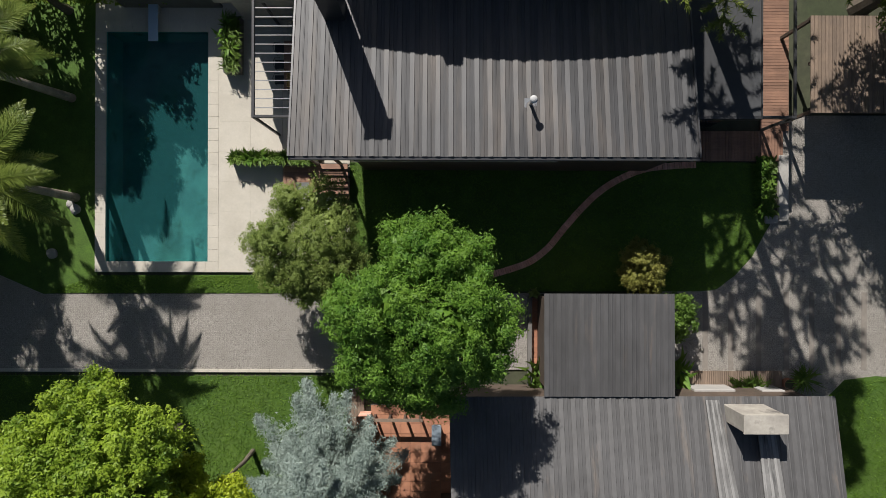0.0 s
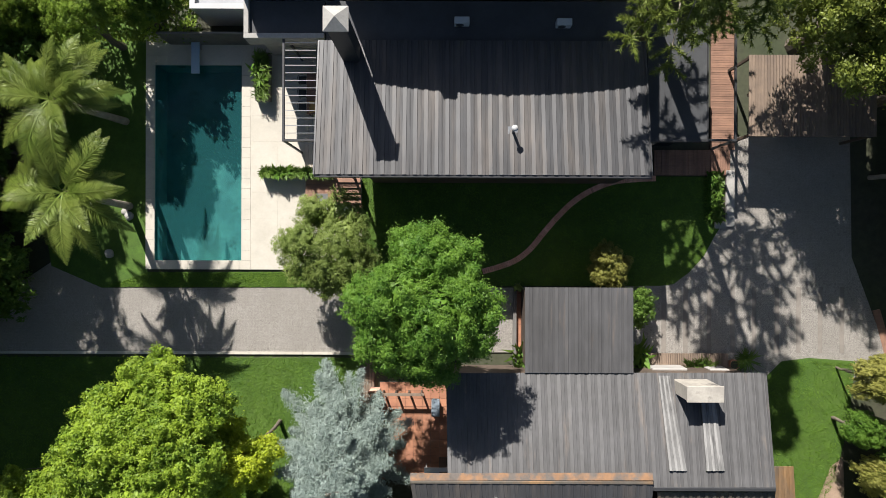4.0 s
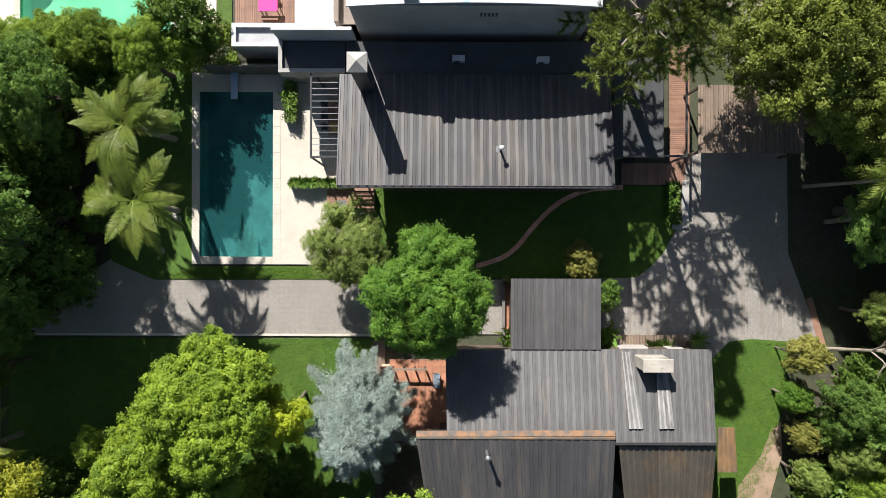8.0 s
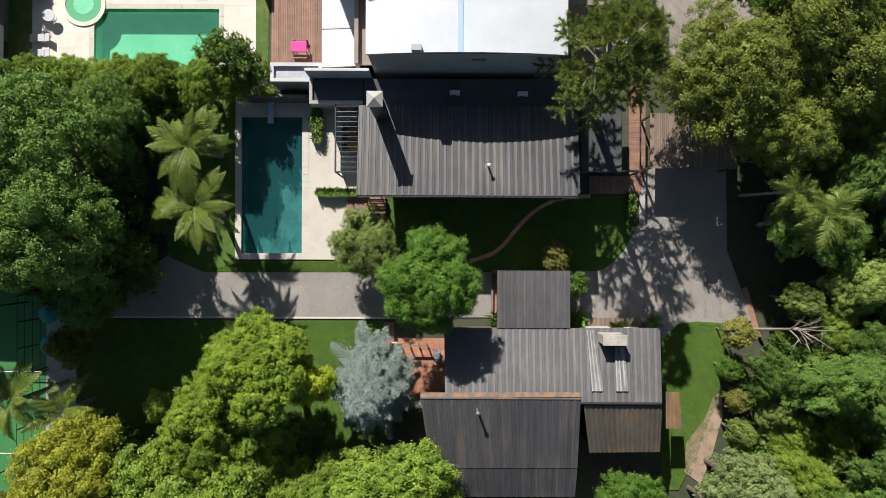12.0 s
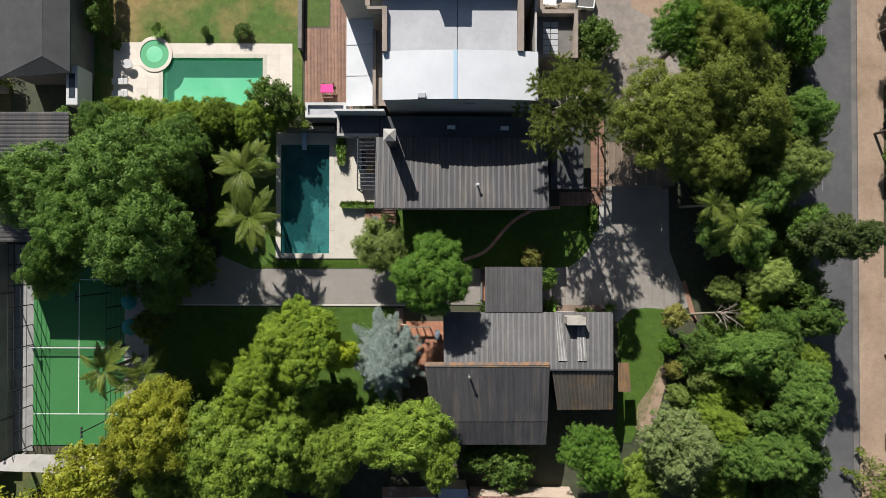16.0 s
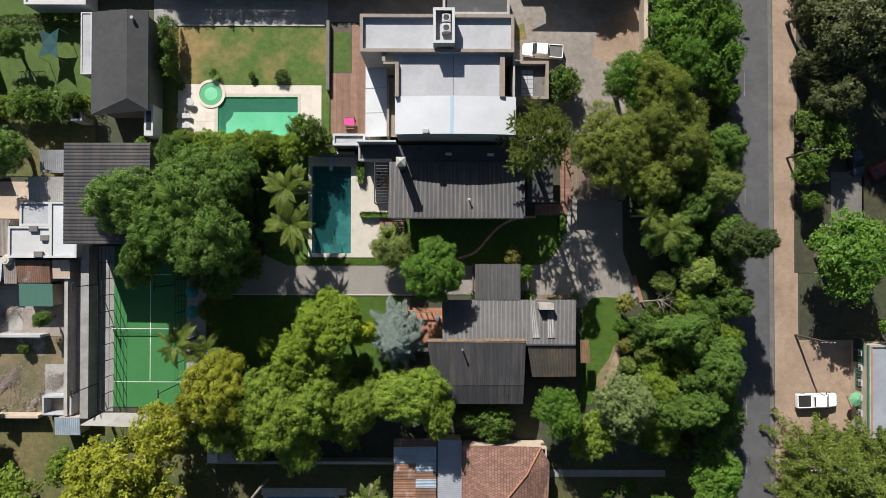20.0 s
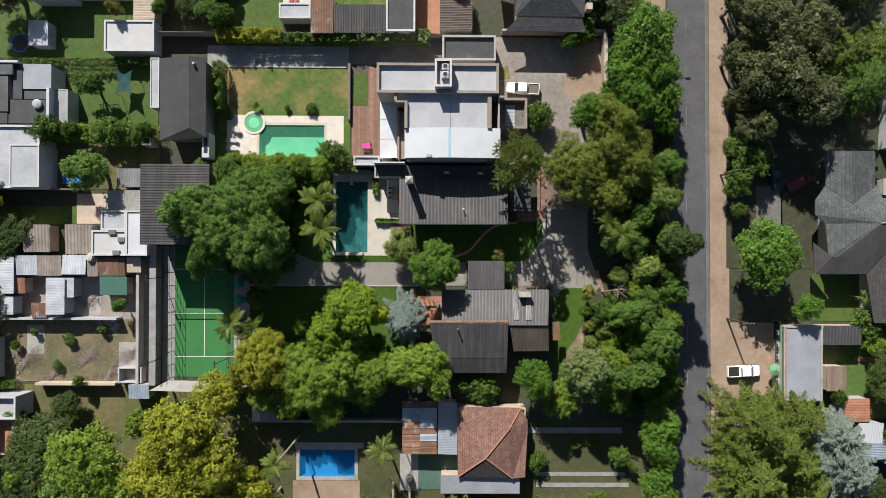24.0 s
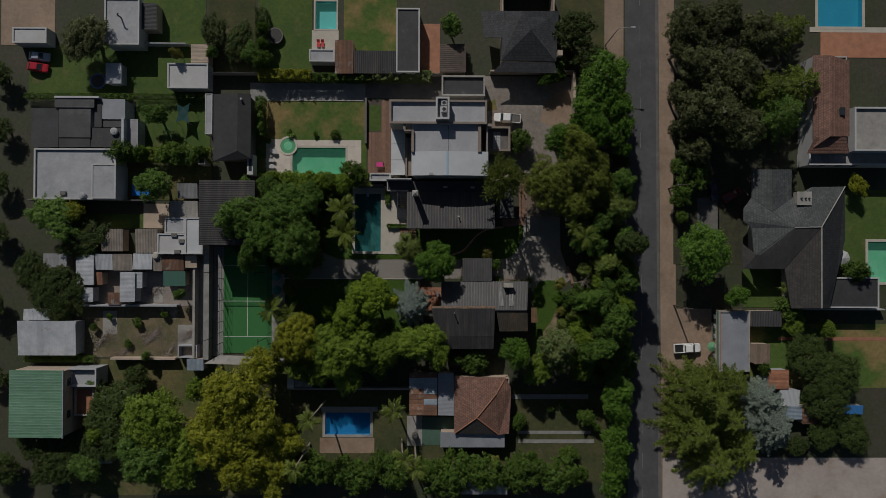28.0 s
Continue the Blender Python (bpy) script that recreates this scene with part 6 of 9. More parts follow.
def make_palm(label, L, H, leaf=None, fronds=20, leaflets=42, seed=3, lean=(0, 0), trunk=0.2, wide=0.5, thin=0.036, plume=False):
    rng = np.random.default_rng(seed)
    t = thing("palm_tree", label, "palm")
    top = Vector((lean[0], lean[1], H))
    part("trunk", tube([(0, 0, -0.1), top * 0.5 + Vector((-0.1 * lean[0], 0, 0)), top], [trunk * 1.3, trunk, trunk * 0.85], 10), M_BARK_PALE, t)
    kinds = [frond_mesh(rng, L * s, leaflets, leaf or L_PALM, wide, dr, thin, plume) for s, dr in ((1.0, 0.75), (0.95, 0.4), (0.8, 0.1))]
    for k in range(fronds):
        ring = 0 if k < fronds * 0.45 else 1 if k < fronds * 0.8 else 2
        ob = part("frond", kinds[ring], None, t)
        ob.matrix_basis = Matrix.Translation(top) @ Matrix.Rotation(k * 2.39996 + rng.uniform(-0.45, 0.45), 4, "Z") @ Matrix.Rotation(rng.uniform(-0.12, 0.12) - (0.0, 0.15, 0.45)[ring], 4, "Y") @ Matrix.Rotation(rng.uniform(-0.4, 0.4), 4, "X") @ Matrix.Diagonal((*[rng.uniform(0.78, 1.12)] * 3, 1))
    return t


PLACED = set()
TURNS = {}


def forest(protos, spots, r0, h0, fine=()):
    """Sets the trees of one kind at their spots (x, y, crown radius, height), each drawn out a little its own way; the first uses move the originals."""
    for x, y, r, h in spots:
        pick = fine if fine and (not protos or math.hypot(x, y) < 36) else protos
        TURNS[pick[0].name] = TURNS.get(pick[0].name, -1) + 1
        p = pick[TURNS[pick[0].name] % len(pick)]
        k = r * SPREAD / r0
        e = RNG.uniform(0.86, 1.14)
        m = Matrix.LocRotScale((x, y, 0), Euler((RNG.uniform(-0.06, 0.06), RNG.uniform(-0.06, 0.06), RNG.uniform(0, 6.28))), (k * e, k / e, h / h0))
        if p.name not in PLACED:
            PLACED.add(p.name)
            p.matrix_basis = m
        else:
            copy_thing(p, m)


# single trees of the main plot
g = make_tree("round broad tree with fresh feathery green leaves by the drive", 3.75, 10.5, L_GREEN, 0.125, 80000, 0.34, 0.34, seed=11, rag=0.1, gaps=0.05, majors=22, aspect=0.42)
g.location = (-0.85, -2.62, 0)
g = make_tree("small olive tree with grey green leaves beside the pool deck", 2.8, 5.6, L_OLIVE, 0.105, 42000, 0.26, 0.2, seed=12, rag=0.2, majors=16, aspect=0.36)
g.location = (-5.75, 0.25, 0)

# the big yellow-green tree over the lawn and its neighbours, seen from near
for k, (x, y, r, hh, n) in enumerate(((-12.9, -8.9, 4.1, 12, 125000), (-16.6, -12.9, 3.3, 11, 70000), (-9.3, -9.9, 1.75, 9.5, 24000), (-20.9, -11.9, 1.2, 7, 9000), (-13.4, -12.8, 2.3, 10, 30000))):
    g = make_tree("tall spreading tree with yellow green leaves over the lawn", r, hh, (L_YELLOW, L_YELLOW, L_LEMON, L_YELLOW, L_MID)[k], 0.118, n, 0.30, 0.36, seed=13 + k, rag=0.34, gaps=0.12, majors=20 if r > 3 else 9, aspect=0.6, trunk_r=0.3 if r > 3 else 0.1)
    g.location = (x, y, 0)
g = make_pine("blue spruce with silver grey needles and bare lower boughs", 3.5, 11, L_BLUE, seed=81, needle=0.15, dens=560, per=34, thin=0.03, droop=0.12, tiers=11)
g.location = (-5.2, -10.75, 0)
g.scale = (1.0, 1.2, 1.0)


def kinds(label, leaf, seeds, fine_seeds, clump=0.5, rag=0.4, gaps=0.2, aspect=0.6, size=1.0, count=31000):
    """Coarser trees for the distance and finer ones for near the walk, of one kind."""
    far = [make_tree(label, 5, 12, leaf, 0.32 * size, 8500, clump * 1.15, 0.24, seed=q, rag=rag, gaps=gaps, aspect=aspect) for q in seeds]
    near = [make_tree(label, 5, 12, leaf, 0.18 * size, count, clump, 0.24, seed=q, rag=rag, gaps=gaps, majors=18, aspect=aspect) for q in fine_seeds]
    return far, near


mid, near_mid = kinds("broad garden tree with mid green leaves", L_MID, (21, 22, 23), (24, 25))
forest(mid, [(-20.67, -19.24, 4.96, 11), (-15.21, -18.23, 4.37, 11), (-17.95, -23.15, 3.83, 8), (-23.49, -22.76, 3.83, 8), (-3.5, -16.9, 4.1, 12), (-0.6, -19.58, 3.18, 11), (-9.6, -18.6, 3.4, 11), (-52.21, -32.17, 6.31, 11), (-18.1, -12.83, 1.62, 7), (-45.07, -26.93, 2.21, 8), (-26.48, 12.1, 2.45, 6), (-22.52, 12.0, 2.26, 8), (-18.4, 11.7, 2.06, 7.6), (74.99, -15.32, 1.88, 4), (68.72, -14.3, 1.67, 4)], 5, 12, near_mid)
forest(mid, [(-12.41, -21.32, 3.23, 8), (-25.88, -21.25, 3.41, 9), (-30.03, -22.77, 2.41, 8), (-57.41, -36.11, 4.95, 10), (-48.54, -38.88, 4.59, 9), (-64.69, -35.31, 3.98, 9), (-31.59, 13.1, 1.83, 6), (-28.53, 12.91, 1.84, 6), (-24.96, 13.34, 1.73, 6), (-20.4, 12.6, 1.74, 8.5), (-16.4, 13.0, 1.5, 4.6), (-12.87, -16.2, 2.61, 9), (18.64, -22.46, 3.45, 8), (30.62, -25.26, 2.64, 8), (25.8, -16.6, 2.4, 11), (28.9, -13.6, 2.2, 10), (33.2, -16.4, 2.3, 9), (27.2, -21.8, 2.6, 9), (31.4, -21.2, 2.8, 10), (26.4, -13.6, 2.3, 9), (34.3, -10.4, 2.4, 9), (29.8, -6.2, 2.2, 7), (25.2, -19.4, 2.6, 10), (29.0, -23.8, 2.8, 9)], 5, 12, near_mid)
# the broad olive-toned trees over the carport
warm, near_warm = kinds("broad street garden tree with olive green leaves and yellow tips", L_WARM, (), (28, 29), 0.5, 0.34, 0.12, size=0.85, count=46000)
forest(warm, [(20.3, 11.9, 4.6, 12.5), (25.8, 14.6, 5.0, 13), (24.6, 8.6, 3.7, 11), (25.35, 18.2, 3.2, 13), (29.6, 11.2, 3.4, 10), (-28.2, -7.6, 1.6, 6)], 5, 12, near_warm)
dark, near_dark = kinds("dense dark green tree", L_DARK, (31, 32, 33), (34, 35), 0.5, 0.42, 0.21)
forest(dark, [(-54.22, -39.28, 4.95, 10), (-34.63, 5.14, 4.68, 14), (-28.14, 6.4, 5.05, 15), (-26.11, 0.09, 4.88, 14), (-23.67, 9.44, 2.62, 8), (-34.27, -1.41, 2.76, 12), (-26.25, -4.43, 2.23, 7), (-31.08, 10.86, 2.61, 9), (27.6, -9.9, 2.5, 10), (31.6, -8.6, 2.3, 9), (31.9, -12.4, 2.5, 11), (29.6, -17.4, 2.5, 12), (34.4, -20.4, 2.2, 9), (-53.4, 12.03, 3.42, 8), (-72.4, 5.48, 4.41, 8), (-49.74, -8.91, 2.44, 6), (-61.17, 26.01, 2.03, 6), (-54.28, 25.3, 2.22, 7), (1.97, 42.57, 4.85, 9), (-53.26, 17.68, 2.04, 5)], 5, 12, near_dark)
forest(dark, [(-48.15, 18.02, 2.25, 5), (-58.87, 17.65, 2.04, 5), (-43.97, 37.59, 1.83, 6), (-35.82, 37.13, 2.04, 6), (-56.02, -20.73, 2.04, 5), (-65.8, -25.72, 2.22, 6), (33.4, 12.6, 2.4, 9), (34.2, 2.9, 1.9, 8), (34.9, -6.2, 2.0, 8), (33.68, -25.13, 2.43, 9), (-44.79, -33.49, 3.39, 9), (-66.98, -41.51, 4.4, 8), (-31.85, 1.74, 3.92, 13), (-36.89, 8.77, 2.59, 10), (-34.28, 11.72, 2.42, 8), (-36.99, 11.98, 2.23, 7), (35.3, -13.2, 2.0, 8), (27.0, 2.6, 2.6, 6), (30.2, -10.6, 2.6, 10), (31.2, -15.2, 2.7, 11), (27.2, -18.8, 2.4, 10), (33.6, -18.4, 2.5, 10), (24.9, -9.6, 1.9, 7), (32.9, -22.8, 2.4, 9), (30.4, 5.0, 2.6, 8), (29.0, 1.0, 2.4, 7)], 5, 12, near_dark)
yellow, near_yellow = kinds("tall tree with yellow green leaves", L_LIME, (41, 42), (44,), 0.55, 0.42, 0.19)
forest(yellow, [(-25.99, -16.59, 4.34, 12), (-37.04, -27.9, 6.5, 13), (-39.94, -34.93, 5.2, 12), (-33.46, -32.14, 3.56, 11), (-31.56, -41.46, 4.6, 9), (-69.69, 7.04, 1.73, 5), (80.78, 12.57, 1.89, 4), (-29.3, -18.2, 2.4, 10), (-35.58, -39.07, 3.97, 10), (-28.79, -36.26, 3, 9), (-32.68, -21.76, 2.6, 9)], 5, 12, near_yellow)
green, near_green = kinds("leafy tree with bright green foliage", L_GREEN, (51, 52), (54,), 0.5, 0.3, 0.1)
forest(green, [(22.77, 19.6, 3.4, 12), (27.92, 21.59, 4.56, 13), (30.35, 30.9, 5.19, 12), (26.87, 24.89, 3.59, 12), (48.99, -0.88, 5.05, 10), (56.35, -9.02, 2.87, 7), (32.98, -27.34, 2.63, 9), (33.88, -32.54, 2.44, 8), (33, -36.69, 2.73, 9), (32.3, -41.71, 3.03, 9), (14.2, -19.6, 4.2, 9), (22.7, -9.6, 1.6, 4), (33.29, -29.96, 2.73, 9), (33.09, -34.68, 2.73, 9), (32.7, -39.4, 2.83, 9), (32.1, -44.42, 3.03, 9), (15.14, -19.94, 2.59, 11), (33.2, 22.4, 3.0, 10), (34.2, 18.4, 2.2, 9), (32.6, 26.4, 2.8, 11), (35.2, 11.2, 1.5, 7), (20.2, 32.6, 1.4, 4), (23.6, 33.2, 1.2, 4)], 5, 12, near_green)
olive, near_olive = kinds("tree with dull grey green leaves", L_OLIVE, (), (62,), 0.5, 0.42, 0.21)
forest(olive, [(33.3, 7.5, 3.1, 10), (30.8, -2.9, 3.6, 10), (27.38, -3.99, 2.3, 8), (25.2, -12.4, 2.3, 9), (23.4, -14.6, 1.9, 6), (28.4, -15.8, 2.1, 9)], 5, 12, near_olive)
pale, near_pale = kinds("tree with pale whitish green leaves", L_PALE, (), (72,), 0.46, 0.42, 0.23)
forest(pale, [(22.2, -17.6, 3.7, 12), (22.5, -21.2, 2.41, 10), (20.62, -19.93, 2.6, 11)], 5, 12, near_pale)
blue = [make_pine("blue spruce with silver grey needles", 5, 12, L_SILVER, seed=81, needle=0.34, dens=62, per=34, thin=0.10, droop=0.1)]
forest(blue, [(62.72, -33.16, 5.65, 10), (61.84, -28.3, 3.45, 9)], 5, 12)
pine = [make_pine("tall pine with tufted green needles", 5, 14, L_PINE, seed=s, needle=0.5, dens=40, thin=0.11) for s in (91, 92)]
forest(pine, [(47.87, -25.9, 5.48, 12), (54.05, -24.9, 4.59, 12), (48.08, -33.83, 5.58, 12), (55.05, -31.84, 4.39, 12), (52.07, -40.75, 4.58, 12), (61.72, 29.94, 5.19, 13), (68.08, 30.95, 4.22, 12), (65.88, 41.95, 4.42, 12), (51.36, -29.17, 4.99, 12), (45.13, -29.83, 3.41, 11), (56.66, -37.78, 4.01, 11)], 5, 14)
cedar = make_pine("broad cedar with feathery dark green sprays", 5.8, 13, L_DARK, seed=93, needle=0.36, dens=70, thin=0.09, droop=0.15)
cedar.location = (63.5, 25.5, 0)
tuft = make_tufted("tall open conifer with drooping fox tail boughs beside the entrance", 4.7, 18.5, L_TUFT, 141, tiers=9, low=0.45)
tuft.location = (10.8, 13.0, 0)
tuft.rotation_euler = (0.055, 0.02, 0)
deep, near_deep = kinds("dense tree with deep green leaves", L_DEEP, (171, 172), (), 0.6, 0.3, 0.16)
forest(deep, [(25.53, 41.47, 3.9, 7), (28.97, 35.84, 3.4, 6), (24.26, 37.24, 2.38, 5), (-67.86, 1.67, 5.91, 8), (-72.65, -8.65, 6.74, 7), (-38.7, 39.97, 4.46, 7), (-43.57, 41.47, 3.65, 7), (-57.92, -24.77, 3.63, 7), (-60.42, -31.35, 7.33, 10), (-71.6, -40.1, 7.85, 9), (70.35, -20.61, 5.52, 8), (76.07, -24.23, 7.33, 9), (73.92, -28.42, 5.93, 8), (-77.91, -4.42, 5.13, 7), (-76.01, -36.51, 5.09, 8), (74.18, -35.68, 4.54, 6), (79.55, -35.46, 4.55, 6), (69.38, -37.92, 3.21, 5), (-62.69, -36.31, 5.57, 9), (34.8, 17.45, 2.66, 7)], 5, 12)
forest(deep, [(-84.5, 33.0, 3.2, 7), (-83.8, 22.5, 3.6, 8), (-84.6, 12.0, 3.0, 7), (-84.8, 2.5, 3.8, 8), (-85.2, -11.0, 3.4, 7), (-84.4, -25.0, 3.6, 8), (-83.0, -42.0, 4.2, 8)], 5, 12)
dull, near_dull = kinds("tall street side tree with dull grey green leaves", L_DULL, (151, 152), (), 0.6, 0.42, 0.24)
forest(dull, [(46.08, 41.23, 4.83, 11), (51.84, 41.84, 4.81, 12), (58.86, 40.09, 5.02, 12), (48.03, 34.01, 4.81, 12), (54.85, 32.56, 4.81, 12), (49.77, 25.69, 5.58, 13), (47.61, 18.85, 3.05, 9), (45.06, 37.61, 3.05, 9), (45.07, 29.48, 2.85, 9), (45.83, 22.51, 2.66, 8), (-66.68, 39.45, 4.82, 8), (54.05, 22.56, 5.01, 12)], 5, 12)
palm = [make_palm("feather palm with arching green fronds", 4.0, 8, seed=s) for s in (101, 102)]
forest(palm, [(26.4, 1.9, 2.9, 9), (-8.68, -30.24, 3.04, 7), (24.8, 4.3, 2.6, 8), (65.8, -7.25, 1.67, 4)], 4, 8)
for k, (x, y, hh, lx, ly, n) in enumerate(((-18.03, 2.5, 7.2, 0.3, 0.2, 21), (-18.25, 7.4, 7.4, 0.0, -0.4, 20), (-30.9, -11.3, 6.6, -0.5, -0.3, 16), (-28.7, -12.8, 5.4, 0.5, 0.3, 14))):
    g = make_palm("queen palm with long arching plume fronds", 3.7 if k < 2 else 3.5, hh, L_PALM, n, 230, 104 + k, (lx, ly), 0.17, 0.37, 0.013, True)
    g.location = (x, y, 0)
tall = make_palm("tall leaning palm with a ragged crown of short fronds", 2.7, 13.0, L_PALM, 20, 40, 108, (-0.8, -0.6), 0.16)
tall.location = (-22.21, -29.83, 0)
for q, a in (((-25.15, -38.12), 0.6), ((-4.63, -38.1), 1.5), ((-7.25, -37.36), 2.5)):
    copy_thing(tall, Matrix.Translation((*q, 0)) @ Matrix.Rotation(a, 4, "Z"))


def make_bare(label, H, spread, seed):
    """A dead tree: a leaning trunk that forks again and again into bare pale twigs."""
    rng = np.random.default_rng(seed)
    t = thing("dead_tree", label, "tree")
    top = Vector((0.12 * H, 0.08 * H, 0.55 * H))
    part("trunk", tube([(0, 0, -0.1), top * 0.5, top], [0.2, 0.16, 0.12], 8), M_BARK_PALE, t)
    for k in range(9):
        s = top * rng.uniform(0.7, 1.0)
        e = s + Vector((rng.normal() * spread, rng.normal() * spread, rng.uniform(0.2, 0.45) * H))
        part("limb", tube([s, s.lerp(e, 0.5) + Vector((0, 0, 0.3)), e], [0.08, 0.05, 0.02], 5), M_BARK_PALE, t)
        for j in range(3):
            u = s.lerp(e, rng.uniform(0.4, 0.9))
            part("twig", tube([u, u + Vector((rng.normal() * 0.7, rng.normal() * 0.7, rng.uniform(0.2, 1.0)))], [0.025, 0.008], 4), M_BARK_PALE, t)
    return t


g = make_bare("dead tree with bare pale branches among the greenery", 11.0, 1.0, 161)
g.location = (26.0, -6.8, 0)
g.scale = (0.75, 0.75, 0.85)
gold = [make_tree("rounded shrub with golden leaves", 2, 3, L_GOLD, 0.12, 11000, 0.24, 0.08, seed=111, category="shrub", name="shrub", majors=14)]
forest(gold, [(9.29, -0.83, 1.25, 3.2), (22.9, -6.7, 1.7, 5), (23.2, -12.0, 1.5, 4), (-50.34, 37.03, 1.74, 5), (10.62, -40.75, 1.86, 4)], 2, 3)
shrub = [make_tree("dense green garden shrub", 2, 3, L_SHRUB, 0.17, 4200, 0.28, 0.06, seed=s, category="shrub", name="shrub", majors=12) for s in (121, 122)]
forest(shrub, [(6.42, -21.5, 2.89, 4), (3.54, -21.25, 1.66, 3.5), (-23.87, -41.81, 2.05, 4), (-20.79, -42.12, 2.06, 4), (-17.71, -41.81, 2.06, 4), (-14.62, -42.32, 2.06, 4), (-11.53, -41.8, 1.85, 4), (-0.21, -42.2, 2.47, 4.5), (2.88, -41.68, 2.47, 4.5), (5.97, -42.4, 2.47, 4.5), (9.05, -41.99, 2.47, 4.5), (12.66, -43.01, 2.27, 4.5), (15.75, -42.7, 2.47, 4.5), (19.36, -42.18, 2.48, 4.5), (22.97, -42.69, 2.48, 4.5), (26.58, -43, 2.48, 4.5)], 2, 3)
forest(shrub, [(15.17, 20.65, 1.67, 3), (-24.31, 22.25, 0.63, 0.8), (-20.43, 22.17, 0.63, 0.8), (-33.51, 20.82, 0.73, 0.9), (46.3, 10.01, 1.46, 4), (46.3, 6.38, 1.56, 4), (47.86, 14.49, 2.5, 4), (79.81, -4.07, 2.71, 5), (66.98, -11.76, 1.89, 3), (62.79, -23.03, 1.47, 3), (-16.45, 14.36, 1.65, 4), (-15.2, 13.2, 1.0, 3), (10.61, -3.12, 0.84, 2)], 2, 3)
forest(shrub, [(28.05, 31.22, 1.66, 4), (21.91, 34.48, 1.46, 3), (-33.93, 39.11, 1.24, 4), (-34.32, 35.99, 1.24, 4), (-33.95, 42.22, 1.24, 4)], 2, 3)
forest(shrub, [(-8.96, -42.31, 2.26, 4), (-2.78, -42.31, 2.27, 4), (-26.44, -41.81, 2.05, 4), (7.54, -43.53, 2.68, 4), (1.35, -44.36, 2.68, 4), (-22.32, -43.35, 2.26, 4), (-16.15, -43.55, 2.26, 4), (-62.97, 18.04, 1.64, 4), (-60.72, 18.05, 1.64, 4), (-57.12, 17.86, 1.74, 4), (-50.97, 17.9, 1.75, 4), (-45.83, 18.13, 1.75, 4), (-25.73, 1.92, 2.07, 3.5), (-24.22, -1.17, 1.86, 3), (-27.32, -2.22, 1.86, 3), (-22.75, 1.95, 1.45, 2.5), (-28.72, -3.25, 1.85, 4), (-24.66, 5.53, 1.85, 4), (-21.07, 9.68, 1.65, 4)], 2, 3)
forest(shrub, [(-22.2, 7.14, 1.45, 3)], 2, 3)
under = np.random.default_rng(77)
forest(shrub, [(15.4, -33.6, 1.1, 2.0), (21.6, -31.2, 0.8, 1.4), (28.4, -32.6, 1.2, 2.2), (30.6, -34.6, 1.0, 2.0), (25.2, -39.6, 1.2, 2.0), (18.2, -40.0, 1.2, 2.4), (24.4, -30.4, 0.7, 1.2), (-63.8, -13.4, 0.8, 1.2), (-58.6, -14.6, 0.7, 0.9), (-53.2, -13.0, 0.9, 1.3), (-60.4, -18.8, 0.6, 0.8), (-66.8, -15.4, 0.9, 1.4)], 2, 3)
for x0, y0, x1, y1, n in ((25.5, -25.0, 35.0, -5.0, 34), (26.5, -4.0, 34.5, 12.0, 16), (-37.0, -3.0, -21.5, 11.0, 16), (-27.0, -24.0, -8.0, -15.0, 12)):
    forest(shrub, [(under.uniform(x0, x1), under.uniform(y0, y1), under.uniform(1.2, 2.1), under.uniform(2.0, 4.6)) for _ in range(n)], 2, 3)
cyp = make_tree("tall conical cypress beside the street", 2.2, 15.5, L_DEEP, 0.17, 24000, 0.3, 0.05, seed=131, rag=0.1, majors=26, category="cypress")
cyp.location = (35.0, 0.9, 0)


# ---- grass ----
def grass(label, poly, n, z, size=0.11, seed=1):
    """Loose blades over a lawn, inside a polygon."""
    rng = np.random.default_rng(seed)
    xs, ys = np.array([p[0] for p in poly]), np.array([p[1] for p in poly])
    p = np.stack([rng.uniform(xs.min(), xs.max(), n), rng.uniform(ys.min(), ys.max(), n)], 1)
    inside = np.zeros(n, bool)
    for (x0, y0), (x1, y1) in zip(poly, poly[1:] + poly[:1]):
        if y0 != y1:
            hit = ((y0 > p[:, 1]) != (y1 > p[:, 1])) & (p[:, 0] < (x1 - x0) * (p[:, 1] - y0) / (y1 - y0) + x0)
            inside ^= hit
    p = p[inside]
    c = np.concatenate([p, np.full((len(p), 1), z + 0.03)], 1)
    v, f = blades(c, unit(rng.normal(scale=0.5, size=c.shape) + [0, 0, 1]), size, size * 0.3, rng)
    return tagged(new("grass", leaf_mesh("grass", v, f, L_GRASS)), label, "grass", "", "stuff")


grass("short mown grass south of the drive", rect(-30.24, -17.16, -5.41, -6.16), 60000, 0.03, seed=1)
grass("mown grass in the shade of the house", [(-4.57, 4.21), (16.1, 4.28), (16.1, 1.5), (15.72, 0.81), (15.11, -0.31), (14.28, -1.17), (13.39, -1.84), (12.67, -1.95), (-4.55, -2.01)], 30000, 0.03, seed=2)
grass("grass strip between pool and drive", [(-19.41, -2.17), (-17.05, -1.33), (-8.72, -1.3), (-4.27, -1.29), (-4.27, -2.12)], 9000, 0.035, seed=3)
grass("sunny grass beside the house", [(18.49, -7.7), (19.8, -6.45), (21.27, -6.22), (23.79, -6.44), (23.53, -10.01), (22.54, -13.88), (21.32, -16.99), (19.86, -19.9), (18.54, -19.91)], 14000, 0.03, seed=4)

